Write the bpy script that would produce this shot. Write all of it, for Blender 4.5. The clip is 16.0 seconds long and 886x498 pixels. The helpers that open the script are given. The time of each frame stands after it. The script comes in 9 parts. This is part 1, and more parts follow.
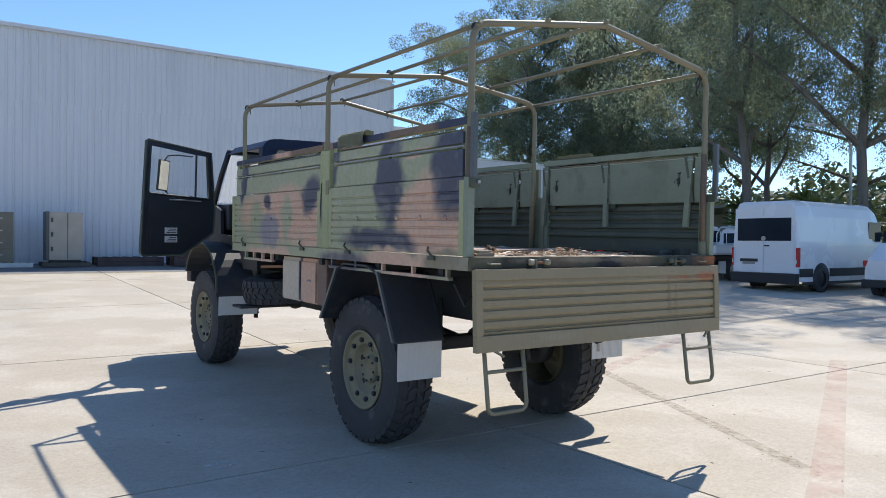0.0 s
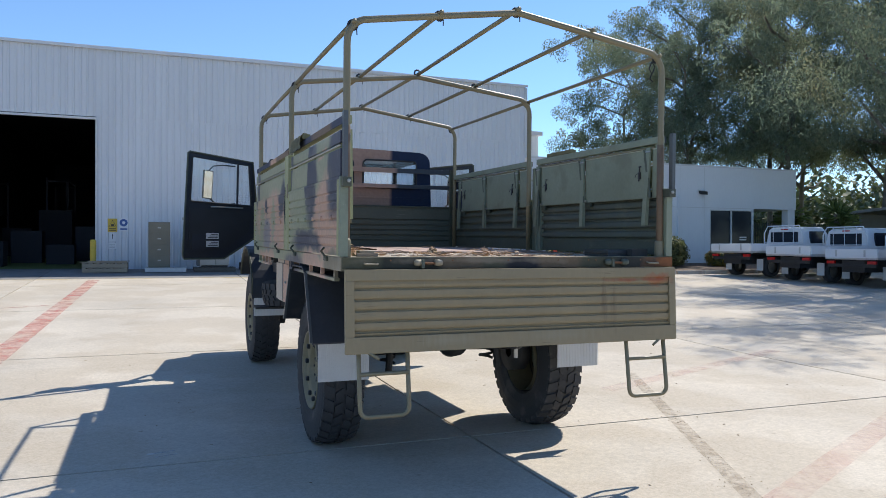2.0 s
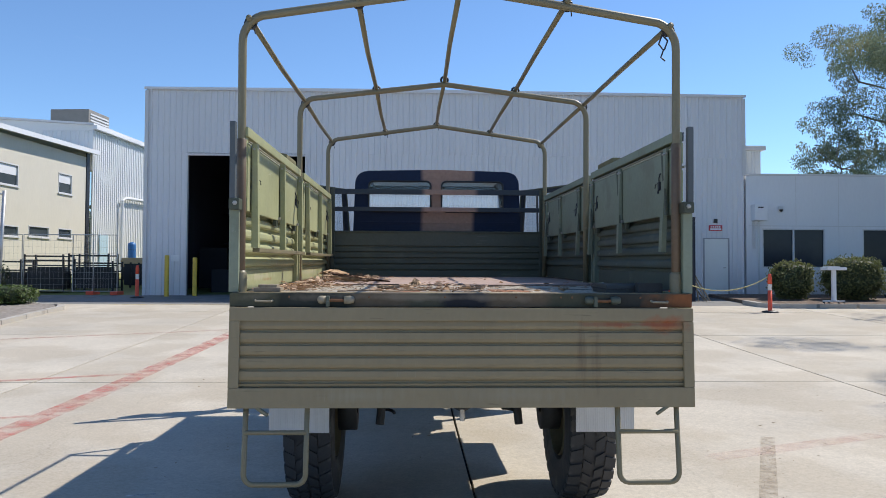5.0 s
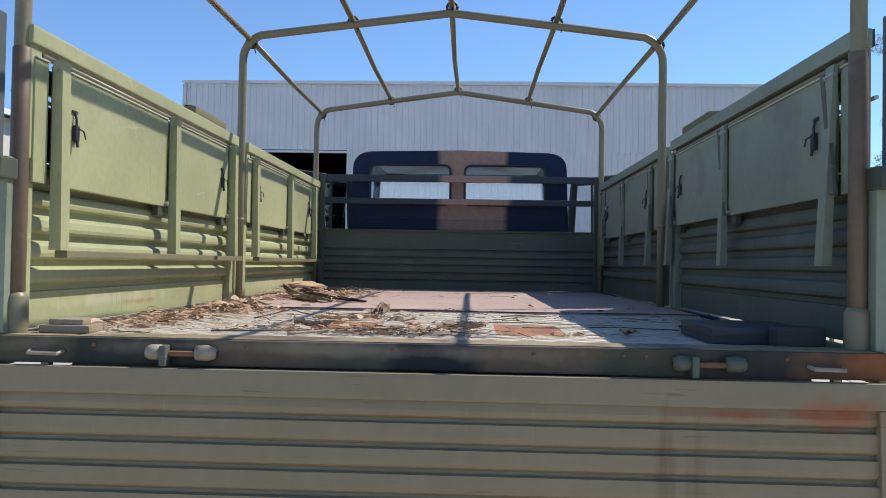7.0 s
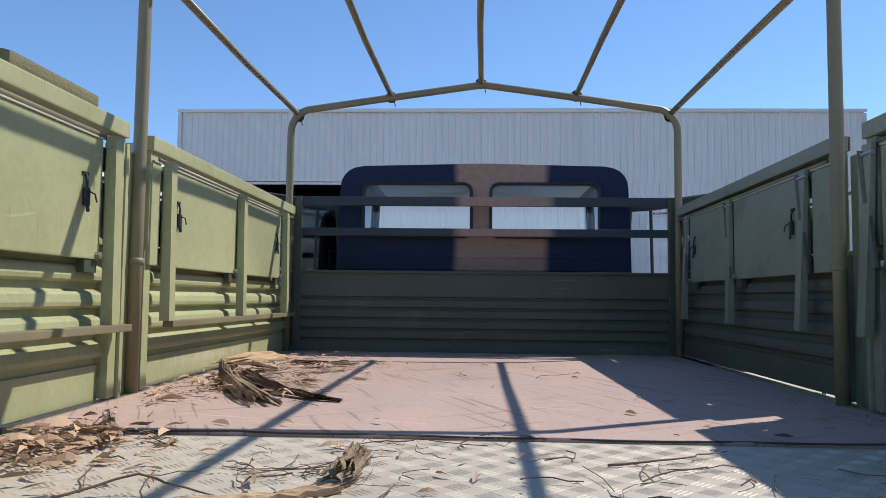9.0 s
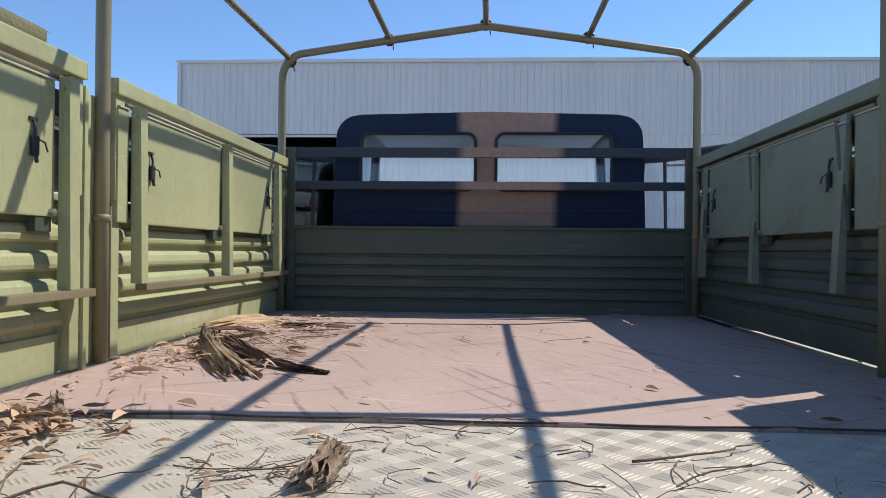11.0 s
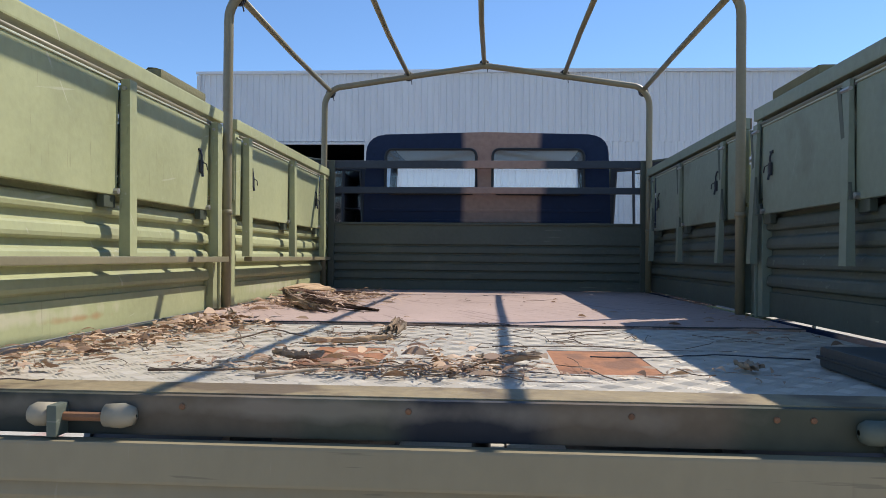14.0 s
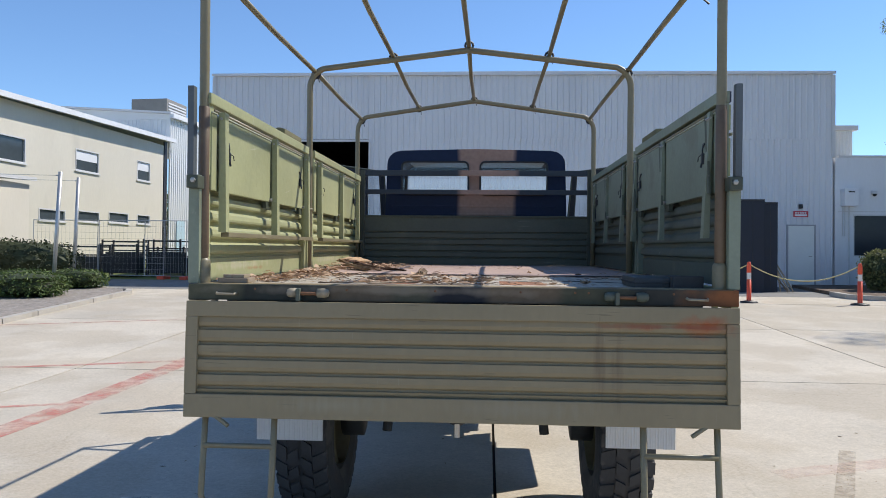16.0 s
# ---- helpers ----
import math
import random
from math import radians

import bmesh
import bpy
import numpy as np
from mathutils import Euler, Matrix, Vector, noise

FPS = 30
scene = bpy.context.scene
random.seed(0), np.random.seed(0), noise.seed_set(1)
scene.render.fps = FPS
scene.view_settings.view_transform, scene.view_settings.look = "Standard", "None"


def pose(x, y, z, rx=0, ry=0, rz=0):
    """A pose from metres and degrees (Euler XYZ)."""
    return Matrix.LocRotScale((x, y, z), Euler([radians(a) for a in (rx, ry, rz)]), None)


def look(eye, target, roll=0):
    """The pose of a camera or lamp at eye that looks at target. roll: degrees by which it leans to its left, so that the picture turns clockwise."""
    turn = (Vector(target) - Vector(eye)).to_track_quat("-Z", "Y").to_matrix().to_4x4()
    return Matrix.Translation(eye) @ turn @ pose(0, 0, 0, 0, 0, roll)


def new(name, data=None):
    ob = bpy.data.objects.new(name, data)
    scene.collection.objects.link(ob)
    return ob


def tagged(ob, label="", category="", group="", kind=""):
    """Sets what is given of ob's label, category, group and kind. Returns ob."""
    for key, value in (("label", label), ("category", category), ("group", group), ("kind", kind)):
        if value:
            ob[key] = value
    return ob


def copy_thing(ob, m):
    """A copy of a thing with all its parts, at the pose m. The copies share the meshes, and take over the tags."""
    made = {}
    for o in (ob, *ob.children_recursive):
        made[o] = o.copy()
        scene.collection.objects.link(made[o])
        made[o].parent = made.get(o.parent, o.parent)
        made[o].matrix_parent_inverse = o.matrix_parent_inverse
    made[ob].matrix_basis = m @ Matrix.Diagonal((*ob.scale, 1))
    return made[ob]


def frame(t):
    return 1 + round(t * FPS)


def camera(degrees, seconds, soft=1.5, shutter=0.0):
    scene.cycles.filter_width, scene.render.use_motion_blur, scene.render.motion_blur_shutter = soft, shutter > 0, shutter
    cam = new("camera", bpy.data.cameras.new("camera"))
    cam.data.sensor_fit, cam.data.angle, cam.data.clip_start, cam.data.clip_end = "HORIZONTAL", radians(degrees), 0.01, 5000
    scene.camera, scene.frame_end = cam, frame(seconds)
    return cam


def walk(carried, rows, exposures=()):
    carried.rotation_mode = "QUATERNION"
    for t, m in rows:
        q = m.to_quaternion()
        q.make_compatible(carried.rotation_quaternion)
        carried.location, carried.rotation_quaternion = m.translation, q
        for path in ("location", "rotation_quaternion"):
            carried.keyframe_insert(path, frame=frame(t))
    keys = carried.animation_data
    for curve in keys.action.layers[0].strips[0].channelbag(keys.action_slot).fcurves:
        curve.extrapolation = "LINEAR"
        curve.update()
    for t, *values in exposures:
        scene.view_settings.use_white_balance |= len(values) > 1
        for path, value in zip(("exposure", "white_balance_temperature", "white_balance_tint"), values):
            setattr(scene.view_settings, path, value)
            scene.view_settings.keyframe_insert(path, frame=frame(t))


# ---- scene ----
cam = camera(61.4, 16.0, soft=0.9)
PATH = [
    (0, (-4.004, -3.758, 1.646), (-2.867, -2.113, 1.626), 0.5),
    (0.5, (-3.571, -3.984, 1.623), (-2.52, -2.282, 1.584), 0.5),
    (1, (-3.167, -4.235, 1.604), (-2.197, -2.487, 1.569), 0.8),
    (1.5, (-2.725, -4.408, 1.625), (-1.866, -2.602, 1.605), 0.6),
    (2, (-2.295, -4.541, 1.614), (-1.578, -2.674, 1.609), 0.2),
    (2.5, (-1.835, -4.719, 1.611), (-1.276, -2.799, 1.617), 0.0),
    (3, (-1.423, -4.835, 1.605), (-1.016, -2.877, 1.621), 0.1),
    (3.5, (-1.028, -4.861, 1.607), (-0.748, -2.881, 1.646), 0.2),
    (4, (-0.62, -4.719, 1.617), (-0.44, -2.728, 1.679), 0.3),
    (4.2, (-0.539, -4.611, 1.626), (-0.386, -2.618, 1.693), 0.2),
    (6.3, (0.08, -2.749, 1.705), (0.056, -0.75, 1.766), 0.8),
    (6.5, (0.107, -2.56, 1.716), (0.059, -0.561, 1.779), 0.8),
    (7, (0.107, -2.062, 1.734), (0.033, -0.065, 1.806), 1.0),
    (7.5, (0.04, -1.575, 1.758), (-0.045, 0.422, 1.838), 1.0),
    (8, (0.01, -1.149, 1.804), (-0.074, 0.846, 1.903), 0.8),
    (8.5, (0.03, -0.768, 1.864), (-0.056, 1.225, 1.995), 0.6),
    (9, (-0.022, -0.415, 1.874), (-0.119, 1.576, 2.038), 0.7),
    (9.5, (-0.062, -0.181, 1.909), (-0.158, 1.813, 2.045), 0.7),
    (9.7, (-0.062, -0.15, 1.908), (-0.151, 1.845, 2.0), 0.7),
    (11.8, (0.009, -0.19, 1.895), (-0.113, 1.806, 1.931), 0.6),
    (12, (-0.041, -0.213, 1.892), (-0.144, 1.782, 1.972), 0.4),
    (12.5, (-0.015, -0.312, 1.865), (-0.153, 1.679, 1.995), -0.2),
    (13, (0.029, -0.568, 1.84), (-0.111, 1.423, 1.967), -0.2),
    (13.5, (0.039, -0.91, 1.805), (-0.104, 1.083, 1.897), -0.0),
    (14, (0.039, -1.333, 1.777), (-0.088, 0.662, 1.829), 0.6),
    (14.5, (0.107, -1.848, 1.764), (-0.014, 0.148, 1.797), 1.1),
    (15, (0.083, -2.355, 1.698), (-0.046, -0.359, 1.729), 0.8),
    (15.5, (0.117, -2.873, 1.674), (-0.018, -0.877, 1.7), 0.7),
    (16, (0.133, -3.376, 1.671), (0.013, -1.38, 1.699), 0.6),
]
EXPOSURES = [(0, 0.38), (2, 0.37), (3.5, 0.23), (6.5, 0.23), (7, 0.34), (7.5, 0.52), (8, 0.33), (8.5, 0.28), (9.5, 0.32), (12, 0.32), (12.5, 0.36), (13, 0.28), (13.5, 0.24), (14, 0.34), (14.5, 0.46), (15, 0.52), (15.5, 0.40), (16, 0.26)]
walk(cam, [(t, look(eye, target, roll)) for t, eye, target, roll in PATH], EXPOSURES)

# ---- light ----
SUN = Vector((0.705, 0.405, 1.0)).normalized()
world = bpy.data.worlds.new("sky")
scene.world = world
world.use_nodes = True
wn, wl = world.node_tree.nodes, world.node_tree.links
sky = wn.new("ShaderNodeTexSky")
sky.sky_type = "NISHITA"
sky.sun_disc = False
sky.sun_elevation = math.asin(SUN.z)
sky.sun_rotation = math.atan2(SUN.x, SUN.y)
sky.air_density, sky.dust_density, sky.ozone_density = 1.0, 0.0, 4.5
sky.altitude = 900
# thin streaks of high cloud low over the roofs
wtc = wn.new("ShaderNodeTexCoord")
wmap = wn.new("ShaderNodeMapping")
wmap.inputs["Scale"].default_value = (2.2, 2.2, 9.0)
wnoise = wn.new("ShaderNodeTexNoise")
wnoise.inputs["Scale"].default_value = 1.6
wnoise.inputs["Detail"].default_value = 7.0
wramp = wn.new("ShaderNodeValToRGB")
wramp.color_ramp.elements[0].position, wramp.color_ramp.elements[1].position = 0.665, 0.90
wramp.color_ramp.elements[1].color = (0.55, 0.55, 0.55, 1)
wmix = wn.new("ShaderNodeMixRGB")
wmix.inputs[2].default_value = (6.5, 7.0, 7.6, 1)
wl.new(wtc.outputs["Generated"], wmap.inputs["Vector"])
wl.new(wmap.outputs["Vector"], wnoise.inputs["Vector"])
wl.new(wnoise.outputs["Fac"], wramp.inputs["Fac"])
wl.new(wramp.outputs["Color"], wmix.inputs[0])
wl.new(sky.outputs["Color"], wmix.inputs[1])
wtint = wn.new("ShaderNodeMixRGB")
wtint.blend_type = "MULTIPLY"
wtint.inputs[0].default_value = 1.0
wtint.inputs[2].default_value = (0.815, 0.915, 0.995, 1)
wl.new(wmix.outputs["Color"], wtint.inputs[1])
wl.new(wtint.outputs["Color"], wn["Background"].inputs["Color"])
wn["Background"].inputs["Strength"].default_value = 0.15

sun_data = bpy.data.lights.new("sun", "SUN")
sun_data.energy, sun_data.angle, sun_data.color = 4.3, radians(0.53), (1.0, 0.94, 0.855)
sun = new("sun", sun_data)
sun.matrix_world = look(SUN * 60, (0, 0, 0))


# ---- materials ----
def mat(name, col, rough=0.6, metal=0.0, var=0.14, scale=2.5, fine=45.0, bump=0.06, bscale=None,
        stain=None, stain_at=0.60, stain_scale=1.7, stain_mix=0.7, rand=0.0, stretch=(1, 1, 1), coat=0.0):
    """A painted or raw surface: colour with broad and fine variation, stains of their own shape, fine relief."""
    m = bpy.data.materials.new(name)
    m.use_nodes = True
    n, l = m.node_tree.nodes, m.node_tree.links
    b = n["Principled BSDF"]
    tc = n.new("ShaderNodeTexCoord")
    mp = n.new("ShaderNodeMapping")
    mp.inputs["Scale"].default_value = stretch
    l.new(tc.outputs["Object"], mp.inputs["Vector"])
    big, small = n.new("ShaderNodeTexNoise"), n.new("ShaderNodeTexNoise")
    big.inputs["Scale"].default_value, big.inputs["Detail"].default_value = scale, 5
    small.inputs["Scale"].default_value, small.inputs["Detail"].default_value = fine, 4
    for t in (big, small):
        l.new(mp.outputs["Vector"], t.inputs["Vector"])
    add = n.new("ShaderNodeMath")
    add.operation = "MULTIPLY_ADD"
    add.inputs[1].default_value = 0.45
    l.new(small.outputs["Fac"], add.inputs[0])
    l.new(big.outputs["Fac"], add.inputs[2])
    rng = n.new("ShaderNodeMapRange")
    rng.inputs["From Min"].default_value, rng.inputs["From Max"].default_value = 0.45, 1.0
    rng.inputs["To Min"].default_value, rng.inputs["To Max"].default_value = 1 - var, 1 + var
    l.new(add.outputs[0], rng.inputs["Value"])
    mul = n.new("ShaderNodeMixRGB")
    mul.blend_type = "MULTIPLY"
    mul.inputs[0].default_value = 1
    mul.inputs[1].default_value = (*col, 1)
    l.new(rng.outputs[0], mul.inputs[2])
    out = mul.outputs[0]
    if rand:
        oi = n.new("ShaderNodeObjectInfo")
        r2 = n.new("ShaderNodeMapRange")
        r2.inputs["To Min"].default_value, r2.inputs["To Max"].default_value = 1 - rand, 1 + rand
        l.new(oi.outputs["Random"], r2.inputs["Value"])
        m2 = n.new("ShaderNodeMixRGB")
        m2.blend_type = "MULTIPLY"
        m2.inputs[0].default_value = 1
        l.new(out, m2.inputs[1])
        l.new(r2.outputs[0], m2.inputs[2])
        out = m2.outputs[0]
    if stain:
        st = n.new("ShaderNodeTexNoise")
        st.inputs["Scale"].default_value, st.inputs["Detail"].default_value = stain_scale, 8
        l.new(mp.outputs["Vector"], st.inputs["Vector"])
        rp = n.new("ShaderNodeMapRange")
        rp.inputs["From Min"].default_value, rp.inputs["From Max"].default_value = stain_at, stain_at + 0.09
        rp.inputs["To Max"].default_value = stain_mix
        l.new(st.outputs["Fac"], rp.inputs["Value"])
        m3 = n.new("ShaderNodeMixRGB")
        m3.inputs[2].default_value = (*stain, 1)
        l.new(rp.outputs[0], m3.inputs[0])
        l.new(out, m3.inputs[1])
        out = m3.outputs[0]
    l.new(out, b.inputs["Base Color"])
    rr = n.new("ShaderNodeMapRange")
    rr.inputs["To Min"].default_value, rr.inputs["To Max"].default_value = max(0.02, rough - 0.1), min(1, rough + 0.12)
    l.new(big.outputs["Fac"], rr.inputs["Value"])
    l.new(rr.outputs[0], b.inputs["Roughness"])
    b.inputs["Metallic"].default_value = metal
    b.inputs["Coat Weight"].default_value = coat
    if bump:
        bp = n.new("ShaderNodeBump")
        bp.inputs["Strength"].default_value = bump
        bp.inputs["Distance"].default_value = 0.02
        bn = small
        if bscale:
            bn = n.new("ShaderNodeTexNoise")
            bn.inputs["Scale"].default_value, bn.inputs["Detail"].default_value = bscale, 6
            l.new(mp.outputs["Vector"], bn.inputs["Vector"])
        l.new(bn.outputs["Fac"], bp.inputs["Height"])
        l.new(bp.outputs["Normal"], b.inputs["Normal"])
    return m


GREEN, BROWN, DARK = (0.335, 0.345, 0.184), (0.360, 0.235, 0.180), (0.011, 0.022, 0.056)
PALEGREEN, PALEBROWN, SLATE = (0.335, 0.345, 0.222), (0.58, 0.365, 0.262), (0.052, 0.060, 0.095)


def camo(name, axis, lo, hi, stops, warp=0.5, rough=0.55, soft=0.0):
    """Sprayed three-colour camouflage: bands along one axis, bent by noise."""
    m = bpy.data.materials.new(name)
    m.use_nodes = True
    n, l = m.node_tree.nodes, m.node_tree.links
    b = n["Principled BSDF"]
    tc = n.new("ShaderNodeTexCoord")
    sep = n.new("ShaderNodeSeparateXYZ")
    l.new(tc.outputs["Object"], sep.inputs[0])
    nz, fine = n.new("ShaderNodeTexNoise"), n.new("ShaderNodeTexNoise")
    nz.inputs["Scale"].default_value, nz.inputs["Detail"].default_value = 2.0, 3
    fine.inputs["Scale"].default_value, fine.inputs["Detail"].default_value = 30, 6
    l.new(tc.outputs["Object"], nz.inputs["Vector"])
    l.new(tc.outputs["Object"], fine.inputs["Vector"])
    ma = n.new("ShaderNodeMath")
    ma.operation = "MULTIPLY_ADD"
    l.new(nz.outputs["Fac"], ma.inputs[0])
    ma.inputs[1].default_value = warp
    l.new(sep.outputs["XYZ".index(axis)], ma.inputs[2])
    rg = n.new("ShaderNodeMapRange")
    rg.inputs["From Min"].default_value, rg.inputs["From Max"].default_value = lo + warp / 2, hi + warp / 2
    l.new(ma.outputs[0], rg.inputs["Value"])
    ramp = n.new("ShaderNodeValToRGB")
    ramp.color_ramp.interpolation = "LINEAR"
    els = ramp.color_ramp.elements
    els.remove(els[1])
    w = 0.012
    prev = None
    for i, (p, c) in enumerate(stops):
        f = (p - lo) / (hi - lo)
        if i == 0:
            els[0].position, els[0].color = 0, (*c, 1)
        else:
            els.new(max(0, f - w)).color = (*prev, 1)
            els.new(min(1, f + w)).color = (*c, 1)
        prev = c
    l.new(rg.outputs[0], ramp.inputs["Fac"])
    r2 = n.new("ShaderNodeMapRange")
    r2.inputs["To Min"].default_value, r2.inputs["To Max"].default_value = 0.75, 1.25
    l.new(fine.outputs["Fac"], r2.inputs["Value"])
    mul = n.new("ShaderNodeMixRGB")
    mul.blend_type = "MULTIPLY"
    mul.inputs[0].default_value = 1
    l.new(ramp.outputs[0], mul.inputs[1])
    l.new(r2.outputs[0], mul.inputs[2])
    l.new(mul.outputs[0], b.inputs["Base Color"])
    b.inputs["Roughness"].default_value = rough
    b.inputs["Specular IOR Level"].default_value = 0.22
    bp = n.new("ShaderNodeBump")
    bp.inputs["Strength"].default_value, bp.inputs["Distance"].default_value = 0.05, 0.01
    l.new(fine.outputs["Fac"], bp.inputs["Height"])
    l.new(bp.outputs["Normal"], b.inputs["Normal"])
    return m


def patches(name, base, spots, rough=0.4):
    """Camouflage as sprayed patches: soft ellipses in the plane of a side, their edges bent by noise."""
    m = bpy.data.materials.new(name)
    m.use_nodes = True
    n, l = m.node_tree.nodes, m.node_tree.links
    b = n["Principled BSDF"]
    tc = n.new("ShaderNodeTexCoord")
    nz, fine, wear = n.new("ShaderNodeTexNoise"), n.new("ShaderNodeTexNoise"), n.new("ShaderNodeTexNoise")
    nz.inputs["Scale"].default_value, nz.inputs["Detail"].default_value = 2.6, 3
    fine.inputs["Scale"].default_value, fine.inputs["Detail"].default_value = 26, 7
    wear.inputs["Scale"].default_value, wear.inputs["Detail"].default_value = 5, 9
    for t in (nz, fine, wear):
        l.new(tc.outputs["Object"], t.inputs["Vector"])
    bend = n.new("ShaderNodeVectorMath")
    bend.operation = "MULTIPLY_ADD"
    l.new(nz.outputs["Color"], bend.inputs[0])
    bend.inputs[1].default_value = (0.0, 0.42, 0.26)
    l.new(tc.outputs["Object"], bend.inputs[2])
    out = None
    for col, y, z, ry, rz in spots:
        sh = n.new("ShaderNodeVectorMath")
        sh.operation = "SUBTRACT"
        l.new(bend.outputs[0], sh.inputs[0])
        sh.inputs[1].default_value = (0, y + 0.21, z + 0.13)
        sc = n.new("ShaderNodeVectorMath")
        sc.operation = "MULTIPLY"
        l.new(sh.outputs[0], sc.inputs[0])
        sc.inputs[1].default_value = (0, 1 / ry, 1 / rz)
        ln = n.new("ShaderNodeVectorMath")
        ln.operation = "LENGTH"
        l.new(sc.outputs[0], ln.inputs[0])
        mr = n.new("ShaderNodeMapRange")
        mr.inputs["From Min"].default_value, mr.inputs["From Max"].default_value = 0.80, 1.24
        mr.inputs["To Min"].default_value, mr.inputs["To Max"].default_value = 1.0, 0.0
        l.new(ln.outputs["Value"], mr.inputs["Value"])
        mx = n.new("ShaderNodeMixRGB")
        l.new(mr.outputs[0], mx.inputs[0])
        if out:
            l.new(out, mx.inputs[1])
        else:
            mx.inputs[1].default_value = (*base, 1)
        mx.inputs[2].default_value = (*col, 1)
        out = mx.outputs[0]
    r2 = n.new("ShaderNodeMapRange")
    r2.inputs["To Min"].default_value, r2.inputs["To Max"].default_value = 0.72, 1.28
    l.new(fine.outputs["Fac"], r2.inputs["Value"])
    mul = n.new("ShaderNodeMixRGB")
    mul.blend_type = "MULTIPLY"
    mul.inputs[0].default_value = 1
    l.new(out, mul.inputs[1])
    l.new(r2.outputs[0], mul.inputs[2])
    # chalky dust and scuffs
    wr = n.new("ShaderNodeMapRange")
    wr.inputs["From Min"].default_value, wr.inputs["From Max"].default_value = 0.52, 0.72
    wr.inputs["To Max"].default_value = 0.38
    l.new(wear.outputs["Fac"], wr.inputs["Value"])
    dust = n.new("ShaderNodeMixRGB")
    dust.inputs[2].default_value = (0.40, 0.37, 0.31, 1)
    l.new(wr.outputs[0], dust.inputs[0])
    l.new(mul.outputs[0], dust.inputs[1])
    l.new(dust.outputs[0], b.inputs["Base Color"])
    b.inputs["Roughness"].default_value = rough
    bp = n.new("ShaderNodeBump")
    bp.inputs["Strength"].default_value, bp.inputs["Distance"].default_value = 0.06, 0.01
    l.new(wear.outputs["Fac"], bp.inputs["Height"])
    l.new(bp.outputs["Normal"], b.inputs["Normal"])
    return m


def spot(m, col, at, size, mix, axes="XZ", wob=0.05, streak=(9.0, 9.0)):
    """A stain of its own shape on a material: one ragged ellipse."""
    n, l = m.node_tree.nodes, m.node_tree.links
    b = n["Principled BSDF"]
    src = b.inputs["Base Color"].links[0].from_socket
    tc = n.new("ShaderNodeTexCoord")
    mask = [0.0, 0.0, 0.0]
    cen = [0.0, 0.0, 0.0]
    st = [1.0, 1.0, 1.0]
    for a, c, s, k in zip(axes, at, size, streak):
        mask["XYZ".index(a)] = 1 / s
        cen["XYZ".index(a)] = c
        st["XYZ".index(a)] = k
    mp = n.new("ShaderNodeMapping")
    mp.inputs["Scale"].default_value = st
    l.new(tc.outputs["Object"], mp.inputs["Vector"])
    nz = n.new("ShaderNodeTexNoise")
    nz.inputs["Scale"].default_value, nz.inputs["Detail"].default_value = 1.0, 6
    l.new(mp.outputs[0], nz.inputs["Vector"])
    sh, sc, ln, ad, mr, mx = (n.new("ShaderNodeVectorMath"), n.new("ShaderNodeVectorMath"), n.new("ShaderNodeVectorMath"), n.new("ShaderNodeMath"), n.new("ShaderNodeMapRange"), n.new("ShaderNodeMixRGB"))
    sh.operation, sc.operation, ln.operation, ad.operation = "SUBTRACT", "MULTIPLY", "LENGTH", "MULTIPLY_ADD"
    l.new(tc.outputs["Object"], sh.inputs[0])
    sh.inputs[1].default_value = cen
    l.new(sh.outputs[0], sc.inputs[0])
    sc.inputs[1].default_value = mask
    l.new(sc.outputs[0], ln.inputs[0])
    l.new(nz.outputs["Fac"], ad.inputs[0])
    ad.inputs[1].default_value = 2.4
    l.new(ln.outputs["Value"], ad.inputs[2])
    mr.inputs["From Min"].default_value, mr.inputs["From Max"].default_value = 1.25, 2.0
    mr.inputs["To Min"].default_value, mr.inputs["To Max"].default_value = mix, 0.0
    l.new(ad.outputs[0], mr.inputs["Value"])
    l.new(mr.outputs[0], mx.inputs[0])
    l.new(src, mx.inputs[1])
    mx.inputs[2].default_value = (*col, 1)
    l.new(mx.outputs[0], b.inputs["Base Color"])


def scratched(m, col, mix, scale=(5, 0.5, 1), turn=30, at=0.66, tip=0):
    """Thin scratches running one way."""
    n, l = m.node_tree.nodes, m.node_tree.links
    b = n["Principled BSDF"]
    src = b.inputs["Base Color"].links[0].from_socket
    tc, mp, nz, mr, mx = (n.new("ShaderNodeTexCoord"), n.new("ShaderNodeMapping"), n.new("ShaderNodeTexNoise"), n.new("ShaderNodeMapRange"), n.new("ShaderNodeMixRGB"))
    mp.vector_type = "TEXTURE"
    mp.inputs["Rotation"].default_value = (radians(tip), 0, radians(turn))
    mp.inputs["Scale"].default_value = (1 / scale[0], 1 / scale[1], 1 / scale[2])
    l.new(tc.outputs["Object"], mp.inputs["Vector"])
    l.new(mp.outputs[0], nz.inputs["Vector"])
    nz.inputs["Scale"].default_value, nz.inputs["Detail"].default_value = 6.0, 3
    mr.inputs["From Min"].default_value, mr.inputs["From Max"].default_value = at, at + 0.03
    mr.inputs["To Max"].default_value = mix
    l.new(nz.outputs["Fac"], mr.inputs["Value"])
    l.new(mr.outputs[0], mx.inputs[0])
    l.new(src, mx.inputs[1])
    mx.inputs[2].default_value = (*col, 1)
    l.new(mx.outputs[0], b.inputs["Base Color"])


